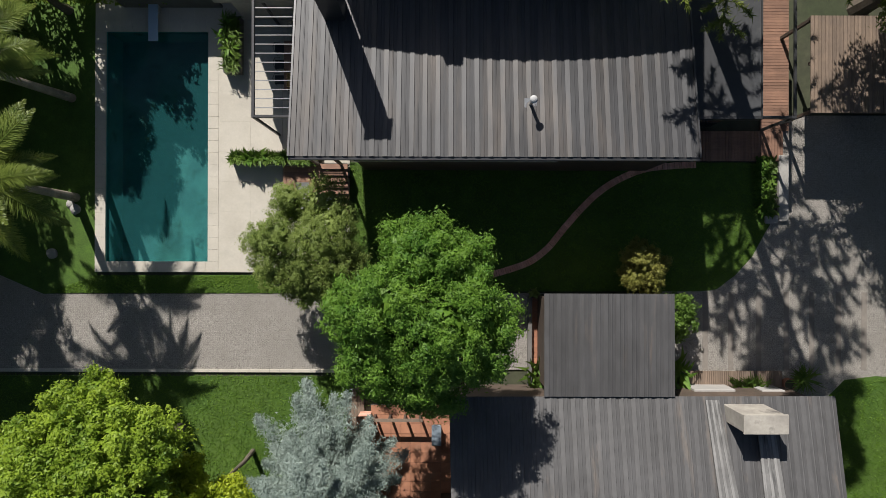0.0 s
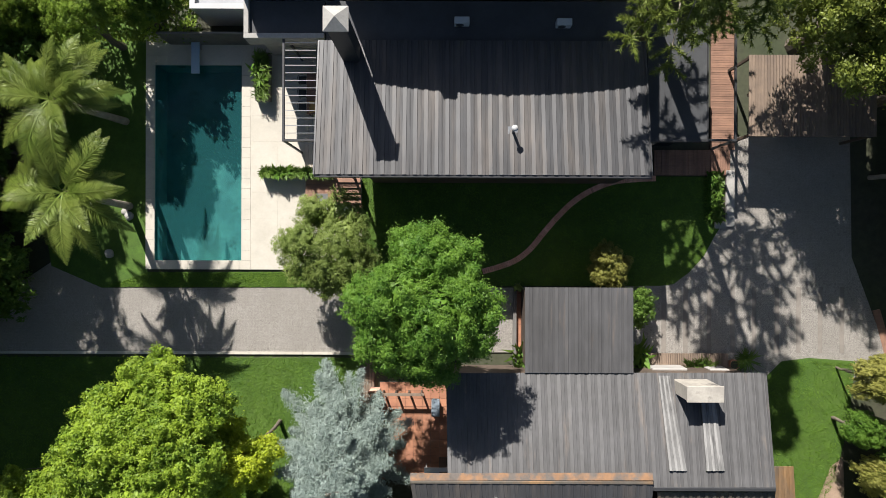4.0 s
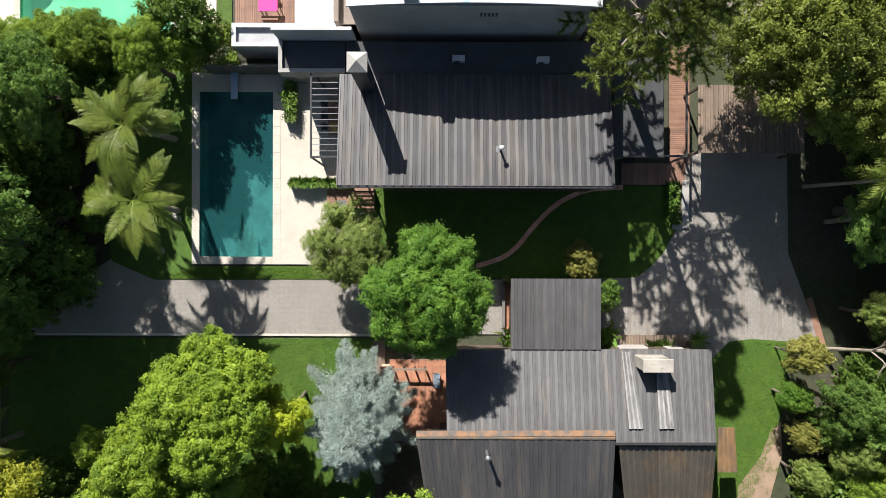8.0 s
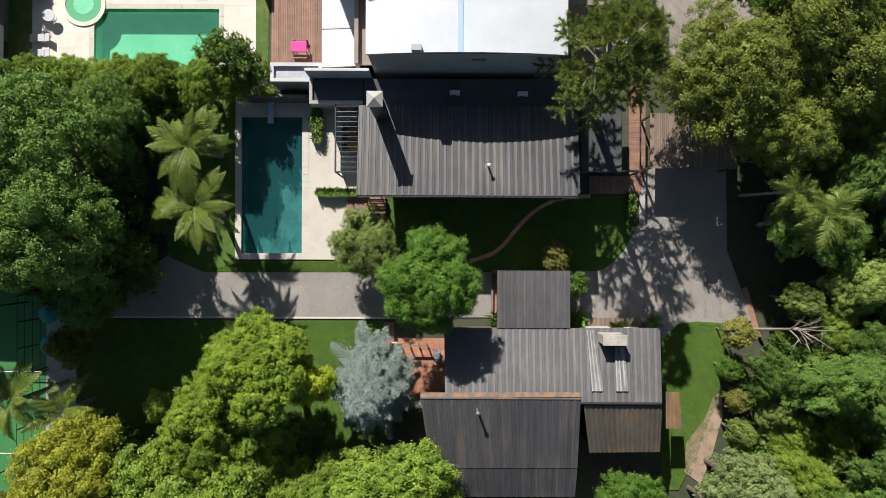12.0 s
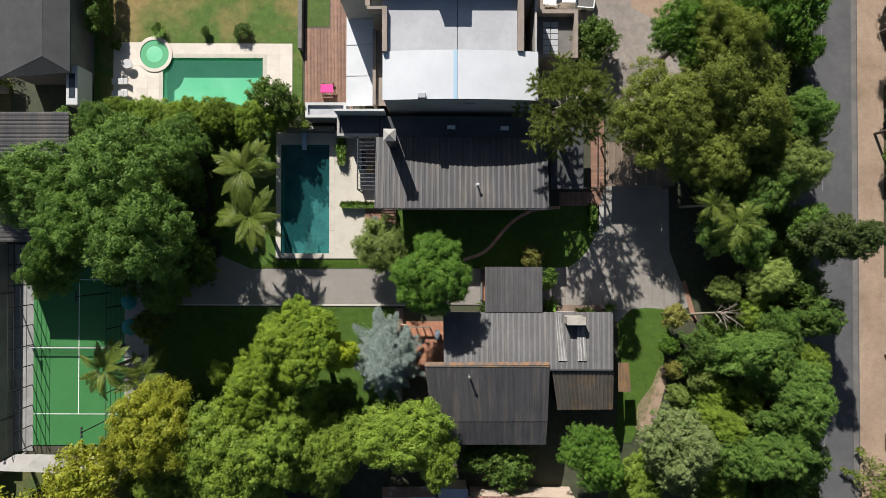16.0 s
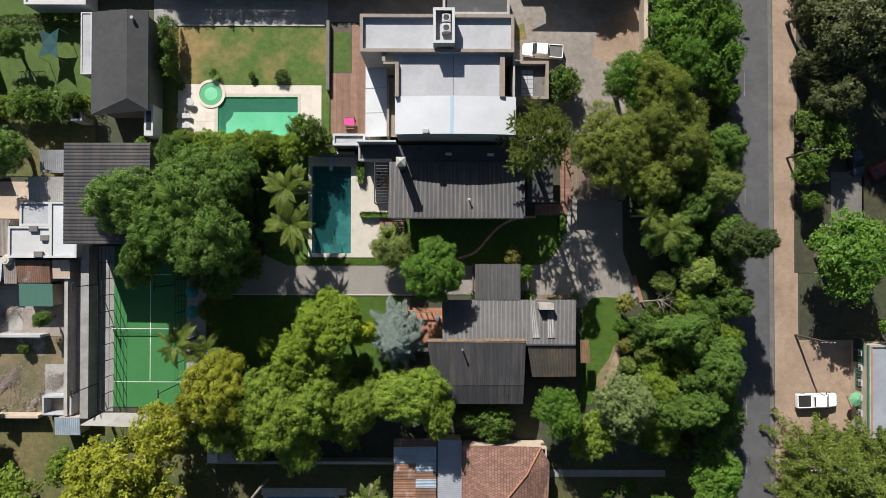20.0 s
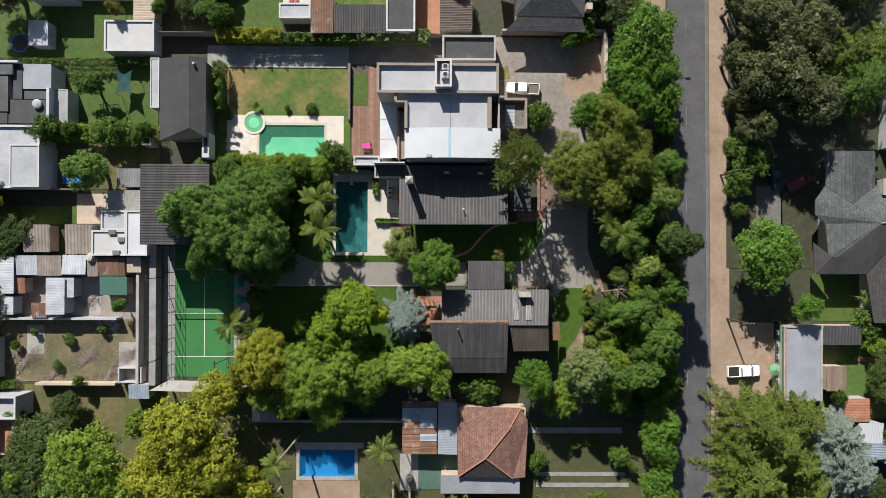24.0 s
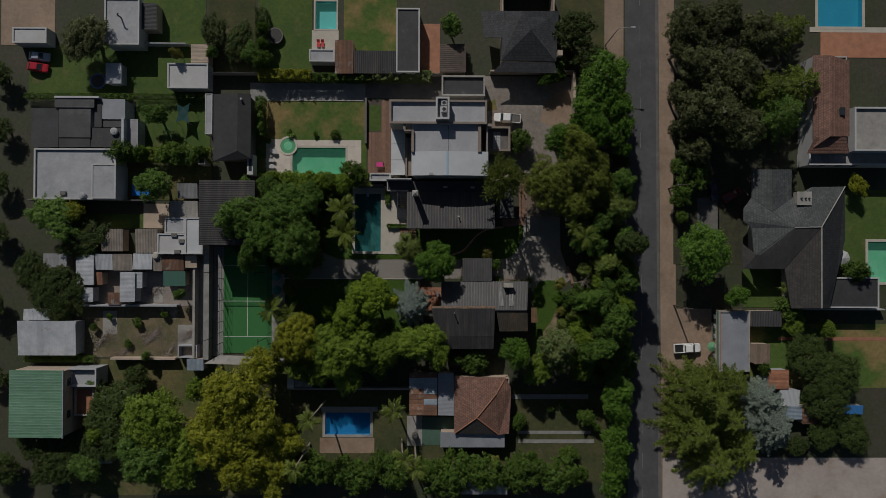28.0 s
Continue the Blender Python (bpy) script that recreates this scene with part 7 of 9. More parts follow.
# ---- round the main house ----
def paver_field(parent, x0, y0, x1, y1, z0, z1, sx, sy, material, name="paver", gap=0.004, stagger=0.0):
    """Rectangular pavers laid in a field, each a piece of its own; alike ones share a mesh."""
    nx, ny = max(1, round((x1 - x0) / sx)), max(1, round((y1 - y0) / sy))
    dx, dy = (x1 - x0) / nx, (y1 - y0) / ny
    me = from_bm(name, box(gap / 2, gap / 2, z0, dx - gap / 2, dy - gap / 2, z1, min(0.003, (z1 - z0) / 3)), material)
    for i in range(nx):
        for j in range(ny):
            ob = part(name, me, None, parent)
            ob.location = (x0 + i * dx, y0 + j * dy, RNG.uniform(-0.003, 0.0))


def leaf_tuft(name, label, x0, y0, x1, y1, z, h, n, leaf, material, width=0.12, category="plant", spread=0.7, seed=1):
    """Planting that fills a bed: upright and arching strap leaves."""
    rng = np.random.default_rng(seed)
    c = np.stack([rng.uniform(x0, x1, n), rng.uniform(y0, y1, n), np.full(n, z)], 1)
    th = rng.uniform(0, 6.28, n)
    d = np.stack([np.cos(th), np.sin(th), np.zeros(n)], 1) * spread
    L = (h * rng.uniform(0.5, 1.2, n))[:, None]
    side = np.stack([-np.sin(th), np.cos(th), np.zeros(n)], 1) * leaf * width
    m = c + d * L * 0.45 + np.array([0, 0, 1]) * L * 0.75
    e = c + d * L * 1.1 + np.array([0, 0, 1]) * L * rng.uniform(0.35, 0.9, n)[:, None]
    v = np.stack([c, m - side, e, m + side], 1).reshape(-1, 3)
    t = thing(name, label, category, ((x0 + x1) / 2, (y0 + y1) / 2, z))
    ob = part("leaves", leaf_mesh("leaves", v, np.arange(4 * n).reshape(-1, 4), material), None, t)
    ob.location = -t.location
    return t


def planter(label, x0, y0, x1, y1, h, material):
    t = thing("planter", label, "planter", ((x0 + x1) / 2, (y0 + y1) / 2, 0.05))
    a, b = (x1 - x0) / 2, (y1 - y0) / 2
    for q in ((-a, -b, a, -b + 0.05), (-a, b - 0.05, a, b), (-a, -b + 0.05, -a + 0.05, b - 0.05), (a - 0.05, -b + 0.05, a, b - 0.05)):
        part("side", box(q[0], q[1], 0, q[2], q[3], h), material, t)
    part("soil", box(-a + 0.052, -b + 0.052, 0.02, a - 0.052, b - 0.052, h - 0.08), M_SOIL_SHADE, t)
    return t


dx0, dy0, dx1, dy1 = POOL[2] + 0.5, POOL[1] - 0.5, 0.16 - 7.3, 0 + 12.2
deck = ground_patch("pool_deck", "cream stone deck beside the pool", rect(dx0, dy0, -4.6, dy1), 0.02, M_CREAM, "deck")
paver_field(deck, dx0 + 0.004, dy0, -7.9, dy1, 0.02, 0.055, 1.55, 1.55, M_CREAM, "stone_slab", 0.002)
paver_field(deck, -7.896, dy0, -4.6, 3.2, 0.02, 0.052, 1.1, 1.5, M_CREAM, "stone_slab", 0.002)
top = ground_patch("pool_deck", "cream stone strip at the head of the pool", rect(POOL[0] - 0.5, POOL[3] + 0.5, dx0, POOL[3] + 1.9), 0.02, M_CONC_D_SHADE, "deck")
paver_field(top, POOL[0] - 0.5, POOL[3] + 0.504, dx0 - 0.004, POOL[3] + 1.9, 0.02, 0.055, 1.2, 1.4, M_CREAM, "stone_slab", 0.004)
M_PLANK_PALE = surface("pale grey planking", (0.50, 0.44, 0.37), (0.42, 0.365, 0.30), rough=0.75, coarse=1.0, fine=6, grain=0.2, each=0.07, stretch=(6, 1, 1))
terr = ground_patch("terrace", "pale planked terrace under the pergola", rect(-7.89, 3.21, -6.0, dy1 - 0.5), 0.05, M_CONC_D_SHADE, "terrace")
paver_field(terr, -7.888, 3.215, -5.95, dy1 - 0.5, 0.05, 0.08, 0.21, 9.0, M_PLANK_PALE, "plank", 0.01)

# pergola over the terrace
px0, py0, px1, py1 = -8.1, 5.54, -6.39, 11.02
t = thing("pergola", "dark steel pergola with thin pale slats over the terrace", "pergola", (px0, py0, 0))
w_, l_ = px1 - px0, py1 - py0
part("beam", box(0, 0, 4.45, 0.12, l_, 4.6, 0.01), M_DARKMETAL, t)
part("beam", box(0.122, 0, 4.45, w_, 0.12, 4.6, 0.01), M_DARKMETAL, t)
for k in range(13):
    y = 0.42 + k * (l_ - 0.5) / 13
    part("slat", box(0.122, y, 4.5, w_, y + 0.03, 4.55), M_STEEL, t)
for x, y in ((0.01, 0.01), (0.01, l_ - 0.12)):
    part("post", box(x, y, 0.05, x + 0.1, y + 0.1, 4.449), M_DARKMETAL, t)

# table and chairs under it
tx, ty = -7.39, 8.84
t = thing("dining_table", "brown wooden dining table with a yellow tray", "table", (tx + 0.25, ty, 0.08))
part("tabletop", box(-0.5, -1.15, 0.70, 0.5, 1.15, 0.75, 0.01), M_WOOD, t)
for x in (-0.42, 0.42):
    for y in (-1.05, 1.05):
        part("leg", box(x - 0.035, y - 0.035, 0, x + 0.035, y + 0.035, 0.70), M_WOOD_D, t)
t2 = thing("tray", "yellow wooden tray on the table", "tray", (tx + 0.2, ty - 0.75, 0.83))
M_YELLOW = surface("honey wood", (0.55, 0.33, 0.10), (0.48, 0.28, 0.08), rough=0.5, coarse=2, fine=8, grain=0.15)
part("base", box(-0.3, -0.32, 0, 0.3, 0.32, 0.03), M_YELLOW, t2)
for q in ((-0.3, -0.32, -0.27, 0.32), (0.27, -0.32, 0.3, 0.32), (-0.27, -0.32, 0.27, -0.29), (-0.27, 0.29, 0.27, 0.32)):
    part("rim", box(q[0], q[1], 0.03, q[2], q[3], 0.1), M_YELLOW, t2)
ch = thing("dining_chair", "black wire dining chair with a rounded back", "chair", (tx - 0.55, ty + 0.85, 0.08), "chairs at the terrace table")
part("seat", box(-0.22, -0.22, 0.42, 0.22, 0.22, 0.45, 0.01), M_BLACK, ch)
part("backrest", tube([(0.1, 0.24, 0.70), (-0.16, 0.22, 0.74), (-0.24, 0, 0.76), (-0.16, -0.22, 0.74), (0.1, -0.24, 0.70)], [0.018] * 5, 6), M_BLACK, ch)
for x in (-0.2, 0.2):
    for y in (-0.2, 0.2):
        part("leg", tube([(x, y, 0), (x * 0.9, y * 0.9, 0.43)], [0.012, 0.014], 6), M_BLACK, ch)
for k, y in enumerate((0.1, -0.65)):
    copy_thing(ch, Matrix.Translation((tx - 0.55, ty + y, 0.08)))

# planters
r = -10.63, 8.53, -9.82, 11.24
planter("grey planter with strap leaved plants by the pool", *r, 0.55, M_CONC_D_SHADE)
leaf_tuft("planter_plants", "arching green strap leaves in the planter", r[0] + 0.1, r[1] + 0.1, r[2] - 0.1, r[3] - 0.1, 0.5, 0.5, 900, 0.25, L_SHRUB, 0.1, seed=2)
for k, (x, y) in enumerate(((r[0] + 0.2, r[3] - 0.5), (r[0] + 0.1, r[3] - 1.1), (r[0] + 0.4, r[3] - 1.6))):
    leaf_tuft("planter_plant", "broad leaved plant leaning out of the planter", x - 0.1, y - 0.1, x + 0.1, y + 0.1, 0.5, 0.7, 16, 0.5, L_GREEN, 0.11, seed=20 + k)
r = -10.3, 4.14, -6.11, 4.64
planter("long grey planter between terrace and deck", *r, 0.55, M_CONC_D_SHADE)
leaf_tuft("planter_plants", "dense low green plants in the long planter", r[0] + 0.1, r[1] + 0.08, r[2] - 0.1, r[3] - 0.08, 0.48, 0.42, 2600, 0.22, L_SHRUB, 0.11, seed=3)
leaf_tuft("planter_plants", "broad bright leaves among the planting", r[0] + 0.6, r[1] + 0.1, r[0] + 1.6, r[3] - 0.1, 0.5, 0.55, 40, 0.42, L_GREEN, 0.16, seed=4)

# timber steps and platform
sx0, sy0, sx1, sy1 = -7.8, 2.58, -6.02, 4.06
t = thing("timber_platform", "red brown timber platform beside the lawn", "decking", (sx0, sy0, 0.05))
n = 10
for k in range(n):
    y = (sy1 - sy0) * k / n
    part("plank", box(0, y + 0.006, 0.2, sx1 - sx0, y + (sy1 - sy0) / n - 0.006, 0.24), M_WOOD, t)
part("bearer", box(0.05, 0.02, 0, sx1 - sx0 - 0.05, sy1 - sy0 - 0.02, 0.199), M_WOOD_D, t)
ux0, uy0, ux1, uy1 = -5.96, 1.8, -4.57, 4.11
t = thing("timber_steps", "flight of red brown timber steps", "steps", (ux0, uy0, 0.05))
n = 8
for k in range(n):
    y = (uy1 - uy0) * k / n
    z = 0.12 + 0.1 * k
    part("tread", box(0, y + 0.01, z, ux1 - ux0, y + (uy1 - uy0) / n - 0.03, z + 0.05, 0.005), M_WOOD, t)
    part("riser", box(0.02, y + (uy1 - uy0) / n - 0.029, 0, ux1 - ux0 - 0.02, y + (uy1 - uy0) / n - 0.005, z + 0.045), M_WOOD_D, t)
for k, (lx, ly) in enumerate(((-6.75, 2.7), (-5.32, 2.05))):
    t = thing("sun_lounger", "white cushioned sun lounger on the platform", "lounger", (lx, ly, 0.3 if not k else 0.3), "loungers by the steps")
    part("frame", box(-0.33, -0.85, 0.12, 0.33, 0.35, 0.2, 0.01), M_WOOD_G, t)
    part("mattress", box(-0.31, -0.83, 0.202, 0.31, 0.05, 0.3, 0.03), M_WHITE, t)
    part("backrest", slab3("backrest", [(-0.31, 0.06, 0.30), (0.31, 0.06, 0.30), (0.31, 0.5, 0.55), (-0.31, 0.5, 0.55)], 0.08, M_WHITE), None, t)
    for x in (-0.28, 0.28):
        for y in (-0.8, 0.3):
            part("leg", box(x - 0.03, y - 0.03, -0.02 if k else -0.02, x + 0.03, y + 0.03, 0.119), M_WOOD_G, t)

# diving board
bx_, by_ = -14.07, 11.06
t = thing("diving_board", "pale blue diving board over the pool head", "diving board", (bx_, by_, 0.05))
part("board", box(-0.24, -1.0, 0.40, 0.24, 1.0, 0.46, 0.015), plain("pale blue board", (0.30, 0.40, 0.50), 0.5), t)
part("stand", box(-0.2, 0.45, 0, 0.2, 0.95, 0.399, 0.02), M_CONCRETE, t)

# roof fittings
for x, y in ((1.02, 11.55), (6.15, 11.48)):
    t = thing("roof_unit", "white air conditioning unit on the flat roof", "air conditioner", (x, y, 4.55), "units on the flat roof")
    part("casing", box(-0.38, -0.17, 0.08, 0.38, 0.17, 0.62, 0.02), M_WHITE, t)
    part("grille", tube([(-0.1, -0.172, 0.35), (-0.1, -0.19, 0.35)], [0.2, 0.2], 14), M_DARKMETAL, t)
    for sx in (-0.3, 0.26):
        part("foot", box(sx, -0.15, 0, sx + 0.05, 0.15, 0.079), M_DARKMETAL, t)
t = thing("vent_pipe", "grey vent pipe with a white round cowl", "vent", (3.52, 5.88, 5.7))
part("pipe", tube([(0, 0, 0), (0, 0, 0.85)], [0.07, 0.07], 12), M_STEEL, t)
bm = bmesh.new()
bmesh.ops.create_uvsphere(bm, u_segments=14, v_segments=8, radius=0.16, matrix=Matrix.Translation((0, 0, 0.95)) @ Matrix.Diagonal((1, 1, 0.75, 1)))
part("cowl", bm, M_WHITE, t)
part("flashing", box(-0.25, -0.25, 0, 0.25, 0.25, 0.03), M_STEEL, t)
vx, vy = 2.74, -12.05
t = thing("vent_pipe", "galvanised flue on the zinc roof with pale flashing", "vent", (vx, vy, 5.85))
part("pipe", tube([(0, 0, 0), (0, 0, 1.5)], [0.09, 0.09], 12), M_STEEL, t)
part("cowl", tube([(0, 0, 1.5), (0, 0, 1.52), (0, 0, 1.68)], [0.17, 0.17, 0.03], 12), M_STEEL, t)
part("flashing", slab3("flashing", [(-0.32, -0.4, 0.03), (0.32, -0.4, 0.03), (0.32, 0.4, 0.2), (-0.32, 0.4, 0.2)], 0.04, M_FLATGREY), None, t)
x0_, y0_, x1_, y1_ = 12.03, -7.28, 13.75, -6.56
t = thing("chimney", "whitewashed square masonry chimney on the zinc roof", "chimney", ((x0_ + x1_) / 2, (y0_ + y1_) / 2, 3.9))
a, b = (x1_ - x0_) / 2, (y1_ - y0_) / 2
part("shaft", box(-a, -b, 0, a, b, 2.12, 0.03), M_WEATHERED, t)
part("cap", box(-a - 0.04, -b - 0.04, 2.122, a + 0.04, b + 0.04, 2.24, 0.02), M_WEATHERED, t)

# brick edging that winds across the lawn
edge = thing("brick_edging", "winding edging of pale red bricks set side by side", "edging")
ctrl = [Vector((*p, 0)) for p in ((12.43, 4.21), (11.26, 4.15), (9.88, 3.98), (8.63, 3.48), (7.66, 2.86), (6.83, 2.08), (6, 1.14), (5.17, 0.13), (4.33, -0.54), (3.36, -0.93), (2.39, -1.21))]
pts = []
for i in range(len(ctrl) - 1):
    p0, p1, p2, p3 = ctrl[max(i - 1, 0)], ctrl[i], ctrl[i + 1], ctrl[min(i + 2, len(ctrl) - 1)]
    for k in range(80):
        u = k / 80
        pts.append(0.5 * ((2 * p1) + (p2 - p0) * u + (2 * p0 - 5 * p1 + 4 * p2 - p3) * u * u + (3 * p1 - p0 - 3 * p2 + p3) * u ** 3))
me = from_bm("brick", box(-0.052, -0.16, 0, 0.052, 0.16, 0.1, 0.01), M_BRICK)
run = 0.0
for p, q in zip(pts, pts[1:]):
    run += (q - p).length
    if run > 0.11:
        run = 0.0
        ob = part("brick", me, None, edge)
        d = (q - p).normalized()
        ob.matrix_basis = Matrix.Translation(p + Vector((0, 0, 0.0))) @ Matrix.Rotation(math.atan2(d.y, d.x) + RNG.uniform(-0.06, 0.06), 4, "Z") @ Matrix.Rotation(RNG.uniform(-0.05, 0.05), 4, "X")

# east end: flat roof, boards, carport
h = thing("annexe", "entrance wing with a dark flat roof", "annexe", (12.5, 8, 0))
r = 10.92, 5.88, 14.06, 12.1
part("flat_roof", box(*r[:2], 2.95, *r[2:], 3.2), M_MEMBRANE, h)
part("wall", box(r[0] + 0.1, r[1] + 0.25, 0, r[2] - 0.9, r[3] - 0.2, 2.94), M_BEIGE, h)
for q in ((r[0], r[1] - 0.06, r[2], r[1]), (r[2], r[1] - 0.06, r[2] + 0.06, r[3])):
    part("edge_trim", box(q[0], q[1], 2.9, q[2], q[3], 3.26), M_DARKMETAL, h)
part("door", box(r[2] - 1.9, r[1] + 0.19, 0.1, r[2] - 1.0, r[1] + 0.24, 2.2), M_GLASS, h)
keep_world(h)
r = 12.28, 4.38, 16.66, 5.86
deck = ground_patch("boardwalk", "red brown boarded landing by the entrance", rect(*r), 0.06, M_WOOD_D, "deck")
paver_field(deck, *r, 0.06, 0.1, 0.14, 9, M_WOOD, "plank", 0.012)
r = 15.52, 5.87, 16.93, 13.96
deck = ground_patch("boardwalk", "timber walk between entrance and carport", rect(*r), 0.055, M_WOOD_D, "deck")
paver_field(deck, *r, 0.055, 0.095, 9, 0.14, M_WOOD, "plank", 0.012)
t = thing("steel_frame", "dark steel beams framing the entrance walk", "frame", (15.59, 5.91, 0))
part("beam", box(-4.3, -0.06, 3.1, 0.05, 0.06, 3.22, 0.01), M_DARKMETAL, t)
part("beam", box(-0.06, 0.061, 3.1, 0.05, 6.5, 3.22, 0.01), M_DARKMETAL, t)
part("post", box(-0.06, -0.06, 0, 0.05, 0.06, 3.099), M_DARKMETAL, t)
t = thing("carport", "timber carport roof strewn with dry leaves", "carport", (19.61, 7.63, 0))
r = 16.39, 6.17, 23.23, 10.51
n = 42
for k in range(n):
    xa = r[0] + (r[2] - r[0]) * k / n
    part("roof_board", box(xa + 0.012, r[1], 2.9, xa + (r[2] - r[0]) / n - 0.012, r[3], 2.95), M_WOOD_G, t)
for y in (r[1] + 0.02, (r[1] + r[3]) / 2, r[3] - 0.16):
    part("beam", box(r[0] + 0.02, y, 2.7, r[2] - 0.02, y + 0.14, 2.899), M_WOOD_D, t)
for x in (r[0] + 0.1, r[2] - 0.24):
    for y in (r[1] + 0.02, r[3] - 0.16):
        part("post", box(x, y, 0, x + 0.14, y + 0.14, 2.699), M_WOOD_D, t)
keep_world(t)

# forecourt: strips, kerb, slatted deck
M_EARTH = surface("pinkish bare earth", (0.30, 0.215, 0.155), (0.235, 0.165, 0.115), coarse=0.8, fine=6, grain=0.3, stain=(0.10, 0.105, 0.035), stain_at=(0.52, 0.66), stain_scale=1.1)
M_STRIP = surface("worn brick strip", (0.215, 0.19, 0.165), (0.18, 0.16, 0.14), fine=8, grain=0.3)
STRIPS = (12.89, -3.91, 14.15, -3.9, 15.52, -3.9, 16.87, -3.89, 18.12, -3.89, 19.44, -3.89, 20.69, -3.88, 21.94, -3.88, 23.2, -3.87)[::2]
ya, yb = (12.9, -5.85)[1], (12.88, -2.03)[1]
for x in STRIPS:
    ground_patch("paving_strip", "dark brick strip across the forecourt", rect(x - 0.13, ya, x + 0.13, yb), 0.024, M_STRIP, "paving")
ground_patch("bed_edge", "red brown brick edge of the forecourt", [(25.0, -3.4), (25.4, -3.3), (26.6, -7.4), (26.1, -7.5)], 0.03, M_WOOD, "edging")
ground_patch("bare_ground", "worn pinkish earth path in the grass", [(23.3, -11.9), (22.6, -12.4), (21.9, -14.2), (20.4, -16.2), (20.2, -18.6), (21.6, -19.6), (22.6, -17.0), (23.4, -14.0)], 0.034, M_EARTH, "ground")
r = 16.43, 1.43, 16.91, 4.68
tagged(part("kerb", box(r[0], r[1], -0.03, r[2], r[3], 0.16, 0.02), M_CONCRETE), "pale concrete kerb beside the planting bed", "kerb", "", "structure")
r = 15.78, 1.33, 16.41, 1.71
tagged(part("kerb", box(r[0], r[1], -0.03, r[2], r[3], 0.15, 0.02), M_CONCRETE), "pale concrete kerb at the lawn corner", "kerb", "", "structure")
r = 15.3, 1.8, 16.05, 4.49
leaf_tuft("bed_plants", "low bright green plants in a sunny bed", *r, 0.03, 0.4, 900, 0.35, L_GREEN, 0.14, seed=6)
leaf_tuft("bed_plants", "broad leaves along the kerb", r[2] - 0.3, r[1], r[2], r[3], 0.03, 0.5, 140, 0.4, L_SHRUB, 0.16, seed=7)
r = 11.92, -6.64, 16.51, -5.85
t = thing("slatted_screen", "low slatted timber cover by the house front", "decking", (r[0], r[1], 0))
n = 44
me = from_bm("slat", box(0.012, 0, 0.3, (r[2] - r[0]) / n - 0.012, r[3] - r[1], 0.36), M_WOOD_G)
for k in range(n):
    ob = part("slat", me, None, t)
    ob.location = ((r[2] - r[0]) * k / n, 0, 0)
for y in (0.05, r[3] - r[1] - 0.12):
    part("bearer", box(0, y, 0, r[2] - r[0], y + 0.07, 0.299), M_WOOD_D, t)
# two white walls: their shade is painted in with the grey render
garden_wall("white wall before the house front, greyed for shade", 11.8, -6.89, 13.73, -6.51, 1.5, M_GREYWALL)
garden_wall("short white wall before the house front, greyed for shade", 14.99, -6.88, 16.07, -6.55, 1.5, M_GREYWALL)
r = 14.14, -6.91, 15.43, -6.46
leaf_tuft("front_plants", "tufts of greenery before the house front", *r, 0.0, 0.9, 260, 0.3, L_SHRUB, 0.14, seed=8)
r = 11.05, -6.95, 11.61, -5.42
leaf_tuft("front_plant", "banana like plant with broad bright leaves", *r, 0.0, 1.1, 60, 0.6, L_GREEN, 0.16, seed=9)
x, y = 17.49, -6.19
leaf_tuft("agave", "spiky dark green agave beside the wall", x - 0.15, y - 0.15, x + 0.15, y + 0.15, 0.0, 0.8, 110, 0.4, L_SHRUB, 0.09, spread=0.9, seed=10)
def pot(x, y, r0, h, material, label):
    t = thing("plant_pot", label, "pot", (x, y, 0.0))
    part("body", tube([(0, 0, 0), (0, 0, h * 0.5), (0, 0, h * 0.92), (0, 0, h)], [r0 * 0.65, r0, r0 * 0.9, r0 * 1.02], 14), material, t)
    part("soil", tube([(0, 0, h), (0, 0, h + 0.01)], [r0 * 0.85, r0 * 0.85], 14), M_SOIL_SHADE, t)
pot(*(16.77, -6.46), 0.28, 0.55, M_TERRACOTTA, "round terracotta pot by the house front")
pot(*(4.4, -2.09), 0.22, 0.5, M_BLACK, "black pot at the corner of the garage")
x, y = 4.4, -2.09
leaf_tuft("potted_plant", "small plant in a black pot", x - 0.1, y - 0.1, x + 0.1, y + 0.1, 0.5, 0.35, 40, 0.4, L_OLIVE, 0.14, seed=30)

# pale edging stones along the drive
r = -30.49, -6.05, -3.74, -5.98
t = thing("drive_edging", "row of pale edging stones along the drive", "edging", (r[0], r[1], 0))
n = round((r[2] - r[0]) / 0.5)
me = from_bm("edging_stone", box(0.004, 0, -0.03, 0.496, 0.16, 0.06, 0.008), M_CREAM)
for k in range(n):
    part("edging_stone", me, None, t).location = (0.5 * k, 0, 0)

# beside the garage: tiles, lane, leaves
r = 4.37, -6.29, 4.91, -2.25
p_ = ground_patch("tile_path", "terracotta tiled path beside the garage", rect(*r), 0.02, M_CONC_D_SHADE, "path")
paver_field(p_, *r, 0.02, 0.05, 0.26, 0.26, M_TERRACOTTA, "tile", 0.01)
garden_wall("low dark edge wall of the garage court", 4.15, -6.76, 4.35, -2.25, 0.35, M_CONC_D_SHADE)
garden_wall("pale wall beside the drive", 2.07, -7.23, 4.86, -7.02, 1.2, M_CONCRETE)
r = 4.28, -7.01, 4.9, -5.56
leaf_tuft("corner_plant", "large leaved plant against the garage wall", *r, 0.0, 1.1, 60, 0.5, L_SHRUB, 0.16, seed=12)

# patio
r = -3.51, -13.26, 0.42, -7.62
pat = ground_patch("patio", "terracotta tiled patio in dappled shade", rect(*r), 0.02, M_CONC_D_SHADE, "patio")
paver_field(pat, *r, 0.02, 0.06, 0.48, 0.48, M_TERRACOTTA, "tile", 0.014)
